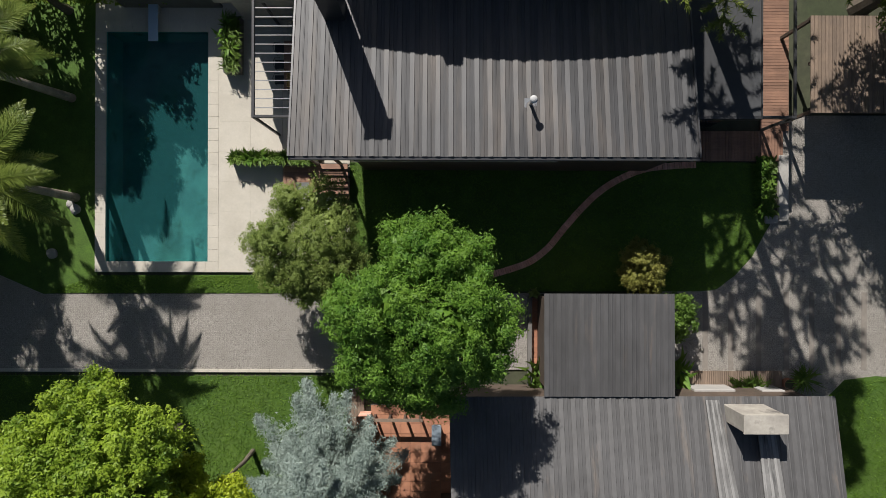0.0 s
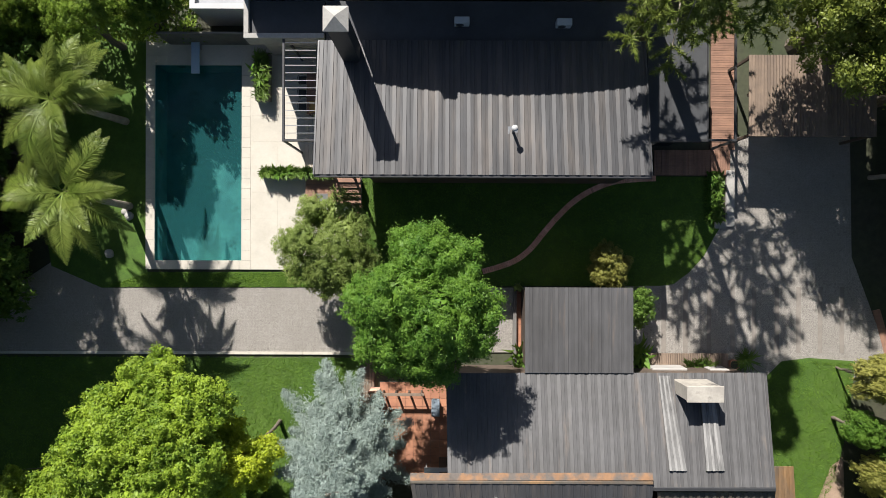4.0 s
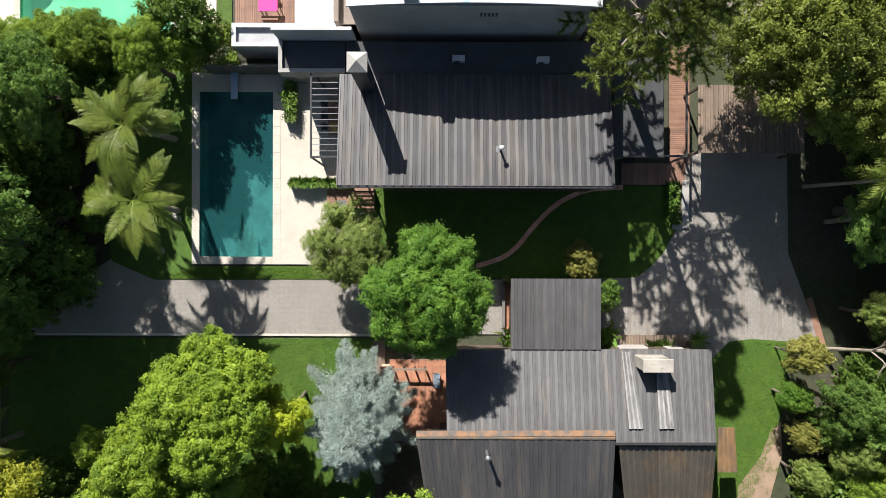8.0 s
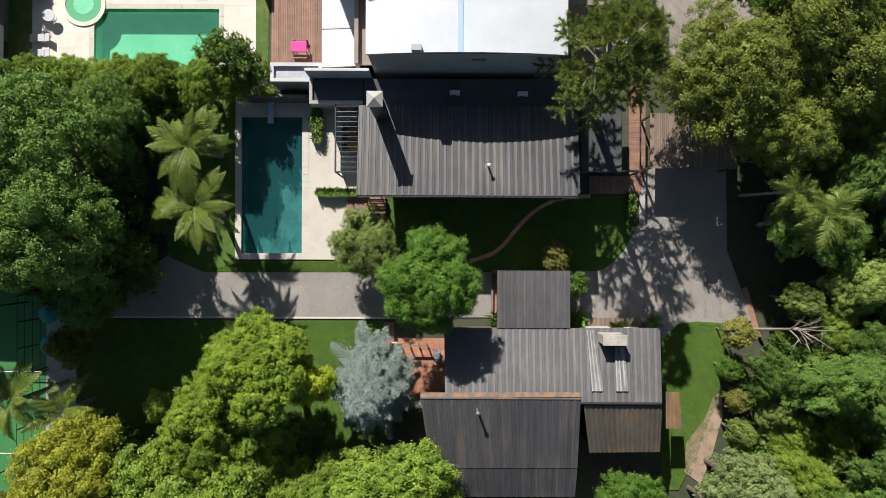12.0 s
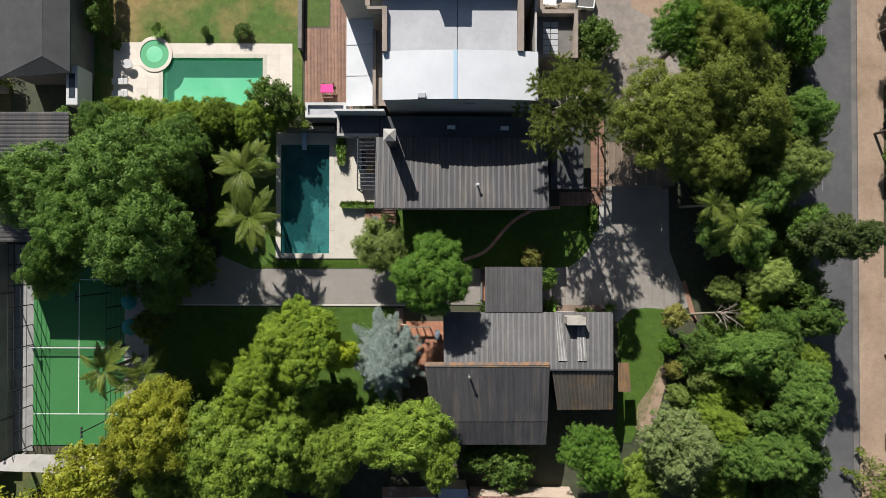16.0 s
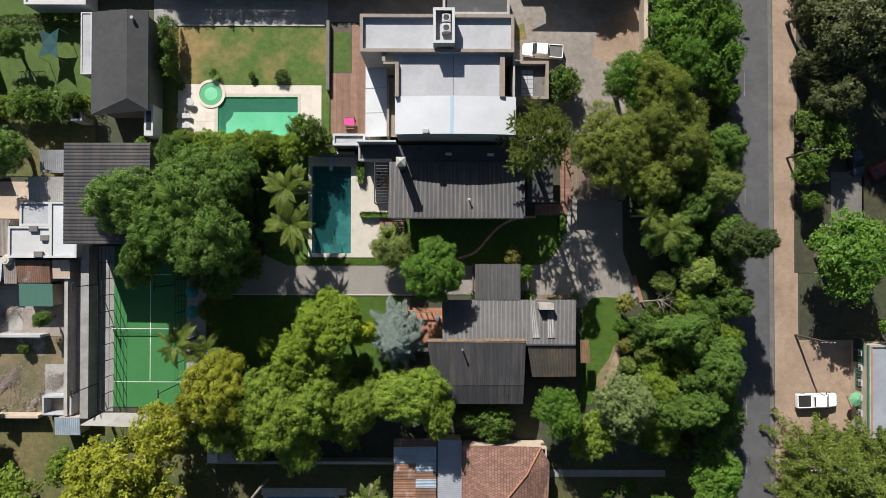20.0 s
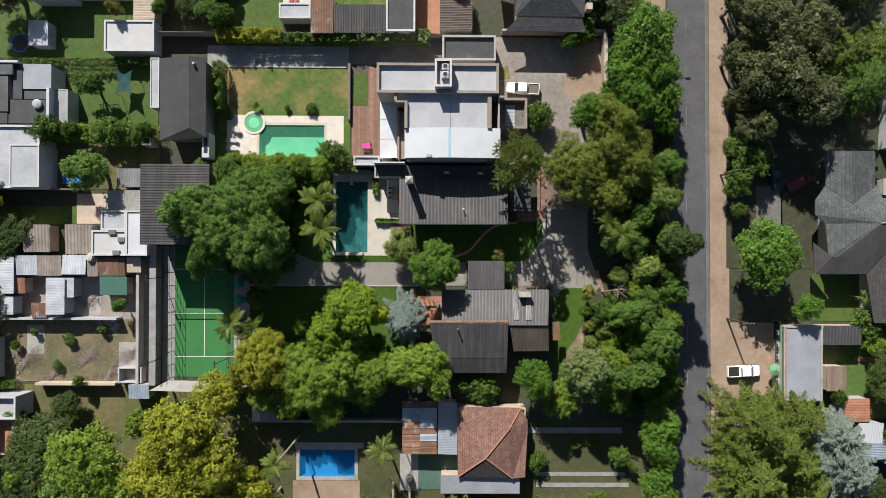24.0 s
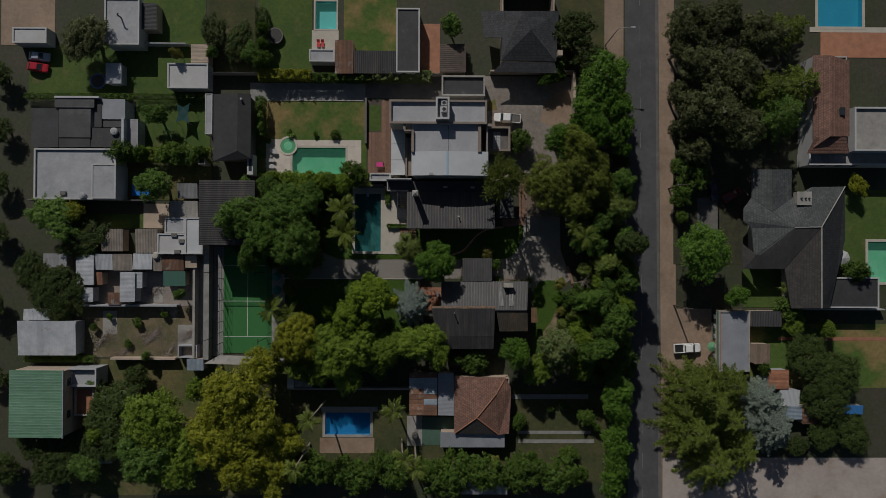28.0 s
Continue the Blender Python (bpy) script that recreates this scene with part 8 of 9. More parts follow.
r = -4.02, -8.49, -3.47, -7.41
t = thing("brick_pillar", "brick gate pillar with a cap beside the patio", "pillar", (r[0], r[1], 0))
n = 12
for k in range(n):
    part("brick_course", box(0.01 * (k % 2), 0.01 * (k % 2), 0.1 * k, r[2] - r[0] - 0.01 * (k % 2), (r[2] - r[0]) - 0.01 * (k % 2), 0.1 * k + 0.09), M_BRICK, t)
part("cap", box(-0.05, -0.05, 1.2, r[2] - r[0] + 0.05, r[2] - r[0] + 0.05, 1.27, 0.01), M_TERRACOTTA, t)
r = -3.43, -8.2, -0.94, -7.96
t = thing("timber_rail", "timber rail between pillar and house", "rail", (r[0], r[1], 0))
part("rail", box(0, 0, 0.95, r[2] - r[0], 0.14, 1.05), M_WOOD_G, t)
for k in range(4):
    x = 0.1 + k * (r[2] - r[0] - 0.3) / 3
    part("post", box(x, 0.02, 0, x + 0.1, 0.12, 0.949), M_WOOD_D, t)
r = -4.69, -10.27, -3.83, -6.3
t = ground_patch("boardwalk", "weathered timber walk beside the lawn", rect(*r), 0.04, M_WOOD_D, "deck")
paver_field(t, *r, 0.04, 0.08, 0.16, 9, M_WOOD_G, "plank", 0.014)
r = -0.52, -9.49, -0.05, -8.48
t = thing("bench", "pale blue grey bench on the patio", "bench", (r[0], r[1], 0.06))
part("seat", box(0, 0, 0.42, r[2] - r[0], r[3] - r[1], 0.48, 0.015), M_SHEET_BLUE, t)
for y in (0.08, r[3] - r[1] - 0.14):
    part("leg", box(0.05, y, 0, r[2] - r[0] - 0.05, y + 0.06, 0.419), M_WOOD_G, t)
r = -0.87, -12.42, 0.41, -12.13
t = thing("patio_canopy", "small white canopy against the house wall", "canopy", (r[0], r[1], 0))
part("canopy", box(0, 0, 2.5, r[2] - r[0], r[3] - r[1] + 0.4, 2.58), M_SHEET_WHITE, t)
for x in (0.03, r[2] - r[0] - 0.09):
    part("post", box(x, 0.03, 0.06, x + 0.06, 0.09, 2.499), M_WHITE, t)
garden_wall("dark wall at the head of the pool", -15.69, 11.84, -10.84, 11.96, 2.0, M_CONC_D_SHADE)
# stones under the palms
for k, (x, y) in enumerate(((-18.13, 2.5), (-18.03, 1.93), (-18.28, 2.18), (-19.16, -0.25))):
    bm = bmesh.new()
    bmesh.ops.create_icosphere(bm, subdivisions=2, radius=0.22 + 0.05 * (k % 2))
    for v in bm.verts:
        v.co *= 1 + 0.18 * noise.noise(v.co * 5 + Vector((k, 0, 0)))
        v.co.z *= 0.6
    ob = tagged(part("stone", bm, M_CONCRETE), "pale rounded stone in the palm bed", "stone", "stones under the palms")
    ob.location = (x, y, 0.1)

# ---- vehicles ----
def wheel(parent, x, y, r=0.34, w=0.22):
    wh = part("wheel", tube([(x, y - w / 2, r), (x, y - w / 2 + 0.02, r), (x, y + w / 2 - 0.02, r), (x, y + w / 2, r)], [r * 0.9, r, r, r * 0.9], 16), M_BLACK, parent)
    part("rim", tube([(x, y - w / 2 - 0.005, r), (x, y + w / 2 + 0.005, r)], [r * 0.6, r * 0.6], 12), M_STEEL, wh)


def hull(sections, material, name, parent, label=""):
    """A body through cross-sections (x, half width, z low, z high, top half width), smoothly joined."""
    v, f = [], []
    for x, w, lo, hi, tw in sections:
        v += [(x, -w, lo), (x, -w, (lo + hi) / 2 + 0.08), (x, -tw, hi), (x, tw, hi), (x, w, (lo + hi) / 2 + 0.08), (x, w, lo)]
    for k in range(len(sections) - 1):
        o = 6 * k
        for i in range(6):
            j = (i + 1) % 6
            f.append((o + i, o + j, o + 6 + j, o + 6 + i))
    n = 6 * (len(sections) - 1)
    f += [(5, 4, 3, 2, 1, 0), tuple(n + i for i in range(6))]
    ob = part(name, mesh_of(name, v, f, material), None, parent, label)
    bm = bmesh.new()
    bm.from_mesh(ob.data)
    bmesh.ops.recalc_face_normals(bm, faces=bm.faces)
    bmesh.ops.bevel(bm, geom=bm.edges[:], offset=0.035, segments=2, affect="EDGES")
    bm.to_mesh(ob.data)
    bm.free()
    return ob


def pickup(label, x, y, turn, bed=M_BLACK):
    c = thing("pickup", label, "pickup", (x, y, 0.02))
    hull([(-2.6, 0.88, 0.42, 0.98, 0.86), (0.0, 0.9, 0.42, 0.98, 0.88), (1.2, 0.9, 0.42, 1.02, 0.84), (2.35, 0.84, 0.42, 0.92, 0.74), (2.6, 0.7, 0.45, 0.78, 0.62)], M_CAR_WHITE, "body", c)
    hull([(-0.75, 0.82, 0.95, 1.05, 0.8), (-0.55, 0.8, 0.95, 1.68, 0.66), (0.75, 0.8, 0.95, 1.68, 0.66), (1.45, 0.82, 0.95, 1.03, 0.78)], M_CAR_WHITE, "cab", c)
    part("windscreen", slab3("windscreen", [(0.86, -0.66, 1.645), (1.34, -0.74, 1.17), (1.34, 0.74, 1.17), (0.86, 0.66, 1.645)], 0.02, M_GLASS), None, c)
    part("rear_window", slab3("rear_window", [(-0.66, -0.62, 1.45), (-0.58, -0.6, 1.64), (-0.58, 0.6, 1.64), (-0.66, 0.62, 1.45)], 0.02, M_GLASS), None, c)
    part("cargo_bed", box(-2.5, -0.74, 0.95, -0.85, 0.74, 1.0), bed, c)
    for q in ((-2.58, -0.86, -0.8, -0.75), (-2.58, 0.75, -0.8, 0.86), (-2.6, -0.749, -2.51, 0.749)):
        part("bed_rail", box(q[0], q[1], 0.96, q[2], q[3], 1.12, 0.02), M_CAR_WHITE, c)
    for s in (-1, 1):
        part("side_window", box(-0.45, s * 0.735 - 0.01, 1.2, 0.7, s * 0.735 + 0.01, 1.5), M_GLASS, c)
        part("mirror", box(1.0, s * 0.97 - 0.09, 1.02, 1.14, s * 0.97 + 0.09, 1.2, 0.02), M_BLACK, c)
        part("headlight", box(2.3, s * 0.6 - 0.14, 0.76, 2.5, s * 0.6 + 0.14, 0.84, 0.02), M_STEEL, c)
    for wx in (-1.65, 1.6):
        for wy in (-0.78, 0.78):
            wheel(c, wx, wy, 0.37)
    c.rotation_euler = (0, 0, radians(turn))
    return c


def car(label, x, y, turn, paint):
    c = thing("car", label, "car", (x, y, 0.02))
    hull([(-2.0, 0.78, 0.35, 0.85, 0.7), (-1.7, 0.84, 0.3, 0.95, 0.76), (0.6, 0.86, 0.3, 0.93, 0.78), (1.7, 0.82, 0.3, 0.8, 0.66), (2.0, 0.68, 0.35, 0.66, 0.56)], paint, "body", c)
    hull([(-1.75, 0.74, 0.88, 0.96, 0.7), (-1.1, 0.74, 0.88, 1.42, 0.58), (0.1, 0.74, 0.88, 1.45, 0.58), (0.95, 0.76, 0.88, 0.95, 0.7)], paint, "cabin", c)
    part("windscreen", slab3("windscreen", [(0.2, -0.57, 1.42), (0.84, -0.66, 1.03), (0.84, 0.66, 1.03), (0.2, 0.57, 1.42)], 0.02, M_GLASS), None, c)
    part("rear_window", slab3("rear_window", [(-1.64, -0.62, 1.07), (-1.2, -0.56, 1.40), (-1.2, 0.56, 1.40), (-1.64, 0.62, 1.07)], 0.02, M_GLASS), None, c)
    for s in (-1, 1):
        part("side_window", box(-1.1, s * 0.665 - 0.01, 1.08, 0.1, s * 0.665 + 0.01, 1.3), M_GLASS, c)
    for wx in (-1.25, 1.25):
        for wy in (-0.74, 0.74):
            wheel(c, wx, wy, 0.31, 0.2)
    c.rotation_euler = (0, 0, radians(turn))
    return c


pickup("white double cab pickup parked on the sandy forecourt", 48.43, -19.28, 2)
pickup("white pickup with a covered bed on the gravel yard", 13.12, 25.55, 176, M_CONC_D_SHADE)
M_RED = plain("red car paint", (0.40, 0.02, 0.035), 0.3)
M_SILVER = plain("silver blue car paint", (0.38, 0.43, 0.50), 0.3, 0.3)
M_DARKCAR = plain("dark blue car paint", (0.03, 0.04, 0.06), 0.25)
car("silver blue hatchback parked on the grass", -77.93, 37.01, -4, M_SILVER)
car("red car parked beside the hatchback", -78.23, 34.93, -8, M_RED)
car("dark blue car under the garden trees", 53.5, 11.63, -75, M_DARKCAR)
car("dark red car in the shaded garden", 57.3, 10.7, 30, plain("dark red car paint", (0.16, 0.02, 0.03), 0.3))
car("dark car standing beneath the carport", 20.12, 8.75, -90, M_DARKCAR)

# ---- street furniture ----
t = thing("street_lamp", "tall grey street lamp with a long arm", "street lamp", (32.5, 40.22, 0))
part("pole", tube([(0, 0, -0.05), (0, 0, 5), (0, 0, 9.2), (0.5, 0, 9.9), (2.2, 0, 10.2)], [0.11, 0.09, 0.07, 0.06, 0.05], 10), M_CONCRETE, t)
part("lamp_head", box(2.1, -0.16, 10.12, 2.9, 0.16, 10.28, 0.05), M_FLATGREY, t)
for k, (x, y) in enumerate(((45.03, 11.97), (46.11, -10.99), (44.68, 42.85), (44.85, -26.13))):
    t = thing("utility_pole", "weathered wooden utility pole with a cross arm", "utility pole", (x, y, 0), "poles along the street")
    part("pole", tube([(0, 0, -0.1), (0, 0, 4), (0.05, 0, 7.6)], [0.15, 0.13, 0.1], 10), M_WOOD_D, t)
    part("cross_arm", box(-0.9, -0.05, 7.1, 0.9, 0.05, 7.22), M_WOOD_D, t)
    for s in (-0.75, -0.3, 0.3, 0.75):
        part("insulator", tube([(s, 0, 7.22), (s, 0, 7.4)], [0.05, 0.04], 8), M_WHITE, t)
line = thing("lane_marking", "worn dashed white centre line of the street", "marking")
line["kind"] = "structure"
for k in range(20):
    y = 62 - 7 * k
    x = (39.39, 36.04)[0] + ((39.39, 36.04)[1] - y) * 0.0065
    part("dash", box(x - 0.045, y, 0.002, x + 0.045, y + 3.0, 0.006), M_WORN, line)

# ---- the white house's garden and roof ----
bx0, by0, bx1, by1 = GPOOL
M_TERR = surface("pale pool terrace", (0.60, 0.54, 0.47), (0.54, 0.48, 0.42), coarse=0.5, fine=8, grain=0.12, each=0.05)
terr = thing("pool_terrace", "pale stone terrace round the mint pool", "terrace", kind="structure")
q = -34.03, 13.78, -15.44, 22.29
for r_ in ((q[0], by0, bx0 - 0.4, 0 + by1 + 1.6), (bx0 - 0.4, by1 + 0.4, bx1 + 0.4, by1 + 1.5), (bx1 + 0.4, q[1], q[2], by1 + 1.5), (q[0], q[1], bx1 + 0.4, by0 - 0.4)):
    paver_field(terr, *r_, -0.02, 0.05, 1.2, 1.2, M_TERR, "stone_slab", 0.005)
sx, sy = -29.75, 20.0
spa = thing("spa_pool", "small round spa basin beside the mint pool", "pool", (sx, sy, 0.05))
bm = bmesh.new()
for r0, r1, z0, z1 in ((1.5, 1.85, 0.02, 0.09),):
    ring = []
    for k in range(28):
        a = 2 * math.pi * k / 28
        ring.append([bm.verts.new((r * math.cos(a), r * math.sin(a), z)) for r, z in ((r0, z0), (r0, z1), (r1, z1), (r1, z0))])
    for k in range(28):
        for i in range(4):
            bm.faces.new((ring[k][i], ring[k][(i + 1) % 4], ring[(k + 1) % 28][(i + 1) % 4], ring[(k + 1) % 28][i]))
part("rim", bm, M_TERR, spa)
part("step", tube([(0, 0, 0.031), (0, 0, 0.04)], [0.85, 0.85], 24), M_PLASTER_MINT, spa)
part("water", tube([(0, 0, 0.006), (0, 0, 0.03)], [1.5, 1.5], 28), plain("mint water", (0.12, 0.36, 0.19), 0.1), spa)
for k, (x, y) in enumerate(((-33.16, 17.09), (-33.15, 15.83))):
    t = thing("sun_lounger", "white sun lounger on the pool terrace", "lounger", (x, y, 0.05), "loungers by the mint pool")
    part("mattress", box(-0.9, -0.32, 0.25, 0.35, 0.32, 0.33, 0.03), M_WHITE, t)
    part("backrest", slab3("backrest", [(0.36, -0.32, 0.33), (0.9, -0.32, 0.62), (0.9, 0.32, 0.62), (0.36, 0.32, 0.33)], 0.07, M_WHITE), None, t)
    for a in (-0.8, 0.25):
        for b in (-0.27, 0.27):
            part("leg", box(a - 0.03, b - 0.03, 0, a + 0.03, b + 0.03, 0.249), M_WHITE, t)
x, y = -32.26, 18.82
t = thing("garden_table", "round white garden table on the terrace", "table", (x, y, 0.05))
part("tabletop", tube([(0, 0, 0.68), (0, 0, 0.72)], [0.5, 0.5], 18), M_WHITE, t)
part("pedestal", tube([(0, 0, 0), (0, 0, 0.03), (0, 0, 0.04), (0, 0, 0.68)], [0.28, 0.28, 0.04, 0.04], 10), M_WHITE, t)
x, y = -11.72, 16.32
t = thing("picnic_table", "bright pink covered table beside the veranda", "table", (x, y, 0.05))
part("tabletop", box(-0.65, -0.42, 0.70, 0.65, 0.42, 0.75, 0.02), plain("pink cloth", (0.62, 0.05, 0.25), 0.8), t)
for a in (-0.55, 0.55):
    for b in (-0.33, 0.33):
        part("leg", box(a - 0.03, b - 0.03, 0, a + 0.03, b + 0.03, 0.699), M_WOOD, t)
for s in (-1, 1):
    b_ = thing("bench", "wooden bench beside the pink table", "bench", (x, y + s * 0.75, 0.05), "benches at the pink table")
    part("seat", box(-0.6, -0.13, 0.4, 0.6, 0.13, 0.44), M_WOOD, b_)
    for a in (-0.5, 0.5):
        part("leg", box(a - 0.03, -0.11, 0, a + 0.03, 0.11, 0.399), M_WOOD, b_)
garden_wall("white rendered boundary wall behind the flat roof", -10.05, 12.78, -5.3, 13.0, 6.4, M_WHITE)
flat_block("garden_store", "white barbecue block with a dark opening", -13.46, 12.95, -9.46, 14.37, 2.8, M_WHITE, M_WHITE_DIRTY, 0.2, M_WHITE, 0.2, "store")
# veranda with a glazed roof
r = -9.36, 13.91, -6.66, 23.1
t = thing("veranda", "veranda with a pale translucent sheet roof", "veranda", (r[0], r[1], 0))
n = 3
for k in range(n):
    a, b = (r[3] - r[1]) * k / n, (r[3] - r[1]) * (k + 1) / n
    part("roof_panel", slab3("roof_panel", [(0, a + 0.05, 3.2), (r[2] - r[0], a + 0.05, 3.5), (r[2] - r[0], b - 0.05, 3.5), (0, b - 0.05, 3.2)], 0.05, M_SHEET_WHITE), None, t)
    part("rafter", slab3("rafter", [(0, b - 0.05, 3.24), (r[2] - r[0], b - 0.05, 3.54), (r[2] - r[0], b + 0.05, 3.54), (0, b + 0.05, 3.24)], 0.12, M_WHITE), None, t)
    part("post", box(0.02, a + 0.1, 0, 0.12, a + 0.2, 3.1), M_WHITE, t)
# fans on the roof
for x, y in ((0.66, 25.96), (0.66, 24.81)):
    t = thing("roof_fan", "white condenser with a round fan on top", "air conditioner", (x, y, 10.7), "fans in the plant box")
    part("casing", box(-0.5, -0.5, 0.0, 0.5, 0.5, 0.7, 0.03), M_WHITE, t)
    bm = bmesh.new()
    ring = []
    for k in range(20):
        a = 2 * math.pi * k / 20
        ring.append([bm.verts.new((r_ * math.cos(a), r_ * math.sin(a), z)) for r_, z in ((0.34, 0.70), (0.34, 0.76), (0.44, 0.76), (0.44, 0.70))])
    for k in range(20):
        for i in range(4):
            bm.faces.new((ring[k][i], ring[k][(i + 1) % 4], ring[(k + 1) % 20][(i + 1) % 4], ring[(k + 1) % 20][i]))
    part("fan_ring", bm, M_WHITE, t)
    part("fan_well", tube([(0, 0, 0.701), (0, 0, 0.71)], [0.33, 0.33], 16), M_DARKMETAL, t)
    for k in range(4):
        a = k * math.pi / 2
        part("blade", slab3("blade", [(0, 0, 0.73), (0.3 * math.cos(a), 0.3 * math.sin(a), 0.73), (0.3 * math.cos(a + 0.6), 0.3 * math.sin(a + 0.6), 0.745)], 0.01, M_DARKMETAL), None, t)
x, y = -1.67, 13.43
t = thing("roof_vent", "small grey box vent on the white roof", "vent", (x, y, 9.6))
part("box", box(-0.35, -0.22, 0, 0.35, 0.22, 0.4, 0.02), M_FLATGREY, t)
t = thing("wall_grille", "dark ventilation grille in the grey side wall", "grille", ((2.68, 12.98)[0], wy0 + 0.1, 7.4))
for k in range(5):
    part("slat", box(-0.5 + 0.22 * k, -0.03, 0, -0.38 + 0.22 * k, -0.001, 0.5), M_DARKMETAL, t)

# ---- small things in the other gardens ----
def trampoline(x, y, r, label, rim):
    t = thing("trampoline", label, "trampoline", (x, y, 0.02))
    part("mat", tube([(0, 0, 0.7), (0, 0, 0.72)], [r * 0.85, r * 0.85], 24), M_BLACK, t)
    bm = bmesh.new()
    rg = []
    for k in range(24):
        a = 2 * math.pi * k / 24
        rg.append([bm.verts.new((q * math.cos(a), q * math.sin(a), z)) for q, z in ((r * 0.85, 0.71), (r * 0.85, 0.76), (r, 0.76), (r, 0.71))])
    for k in range(24):
        for i in range(4):
            bm.faces.new((rg[k][i], rg[k][(i + 1) % 4], rg[(k + 1) % 24][(i + 1) % 4], rg[(k + 1) % 24][i]))
    part("pad", bm, rim, t)
    for k in range(4):
        a = k * math.pi / 2 + 0.4
        part("leg", tube([(r * 0.95 * math.cos(a), r * 0.95 * math.sin(a), 0), (r * 0.95 * math.cos(a), r * 0.95 * math.sin(a), 0.7)], [0.03, 0.03], 6), M_STEEL, t)

M_BLUEPAD = plain("blue vinyl", (0.03, 0.09, 0.28), 0.5)
trampoline(*(-66.61, 32.29), 1.5, "round trampoline with a blue rim on the lawn", M_BLUEPAD)
trampoline(*(-32.29, 41.41), 1.6, "round black trampoline with a grey rim", M_CONC_D_SHADE)
t = thing("shade_sail", "teal shade sail stretched over the lawn", "shade sail", (-49.48, 25.75, 0))
part("sail", slab3("sail", [(-1.3, -1.7, 2.3), (0.0, -1.2, 2.05), (1.2, -1.9, 2.4), (0.9, 0, 2.1), (1.3, 1.9, 2.4), (0, 1.3, 2.05), (-1.2, 1.8, 2.3), (-0.9, 0, 2.1)], 0.02, plain("teal sailcloth", (0.004, 0.045, 0.046), 0.8)), None, t)
for a, b in ((-1.3, -1.7), (1.2, -1.9), (1.3, 1.9), (-1.2, 1.8)):
    part("pole", tube([(a, b, 0), (a, b, 2.4)], [0.04, 0.04], 6), M_STEEL, t)
t = thing("play_frame", "green climbing net on a low frame", "play equipment", (-52.71, 21.57, 0))
for a, b in ((-1.4, -1.3), (1.4, -1.3), (1.4, 1.3), (-1.4, 1.3)):
    part("post", tube([(a, b, 0), (a * 0.5, b * 0.5, 1.9)], [0.05, 0.05], 6), M_WOOD, t)
for k in range(7):
    s = -1.2 + 0.4 * k
    part("rope", tube([(s, -1.2, 0.5), (s * 0.6, 0, 1.5), (s, 1.2, 0.5)], [0.03, 0.03, 0.03], 5), plain("green rope", (0.03, 0.18, 0.12), 0.8) if k == 0 else bpy.data.materials["green rope"], t)
r = -59.81, 10.06, -56.58, 12.34
t = thing("frame_pool", "bright blue above ground pool in the garden", "pool", (r[0], r[1], 0))
M_BLUEV = plain("blue pool vinyl", (0.02, 0.20, 0.62), 0.4)
for a, b, c, d in ((0, 0, r[2] - r[0], 0.08), (0, r[3] - r[1] - 0.08, r[2] - r[0], r[3] - r[1]), (0, 0.08, 0.08, r[3] - r[1] - 0.08), (r[2] - r[0] - 0.08, 0.08, r[2] - r[0], r[3] - r[1] - 0.08)):
    part("side", box(a, b, 0, c, d, 0.75, 0.02), M_BLUEV, t)
part("water", box(0.081, 0.081, 0, r[2] - r[0] - 0.081, r[3] - r[1] - 0.081, 0.6), M_BLUEV, t)
for x, y in ((-23.91, 40.04), (-23.08, 40.04)):
    t = thing("sun_lounger", "red sun lounger on the white terrace", "lounger", (x, y, 0.03), "red loungers")
    M_REDC = bpy.data.materials.get("red canvas") or plain("red canvas", (0.5, 0.05, 0.05), 0.8)
    part("mattress", box(-0.3, -0.7, 0.25, 0.3, 0.3, 0.32, 0.02), M_REDC, t)
    part("backrest", slab3("backrest", [(-0.3, 0.31, 0.32), (0.3, 0.31, 0.32), (0.3, 0.75, 0.6), (-0.3, 0.75, 0.6)], 0.06, M_REDC), None, t)
    for a in (-0.25, 0.25):
        for b in (-0.6, 0.2):
            part("leg", box(a - 0.02, b - 0.02, 0, a + 0.02, b + 0.02, 0.249), M_STEEL, t)
def round_tank(x, y, z, r, h, label, material, name="water_tank"):
    t = thing(name, label, "tank", (x, y, z))
    part("body", tube([(0, 0, 0), (0, 0, h * 0.8), (0, 0, h)], [r, r, r * 0.7], 16), material, t)
    part("lid", tube([(0, 0, h), (0, 0, h + 0.06)], [r * 0.4, r * 0.38], 12), material, t)
round_tank(*(-67.18, 9.6), 4.2, 0.6, 0.9, "grey round water tank on the flat roof", M_FLATGREY)
round_tank(*(-61.38, 21.76), 4.4, 0.7, 0.6, "pale round tank on the dark roof", M_FLATGREY)
round_tank(*(-54.21, -1.59), 0.0, 0.75, 3.2, "cream round water tank among the sheds", M_CREAM)
round_tank(*(-4.67, -36.46), 0.02, 0.6, 1.4, "dark round water tank on the terrace", M_CONC_D_SHADE)
for px_, py_, lab in ((-71.02, 10.13, "dark roof hatch on the white roof"), (-50.47, 2.28, "dark box on the white roof"), (-49.84, -0.86, "grey box on the white roof"), (-49.05, 1.17, "small grey box on the white roof")):
    t = thing("roof_hatch", lab, "hatch", (px_, py_, 4.2 if py_ > 8 and px_ < -60 else 3.25))
    part("box", box(-0.55, -0.35, 0, 0.55, 0.35, 0.35, 0.03), M_CONC_D_SHADE, t)
x, y = -60.67, 43.54
t = thing("vent_pipe", "bent dark flue pipe on the white roof", "vent", (x, y, 3.8))
part("pipe", tube([(0, 0, 0), (0, 0, 1.6), (0.3, 0.2, 1.9)], [0.14, 0.14, 0.14], 10), M_CONC_D_SHADE, t)
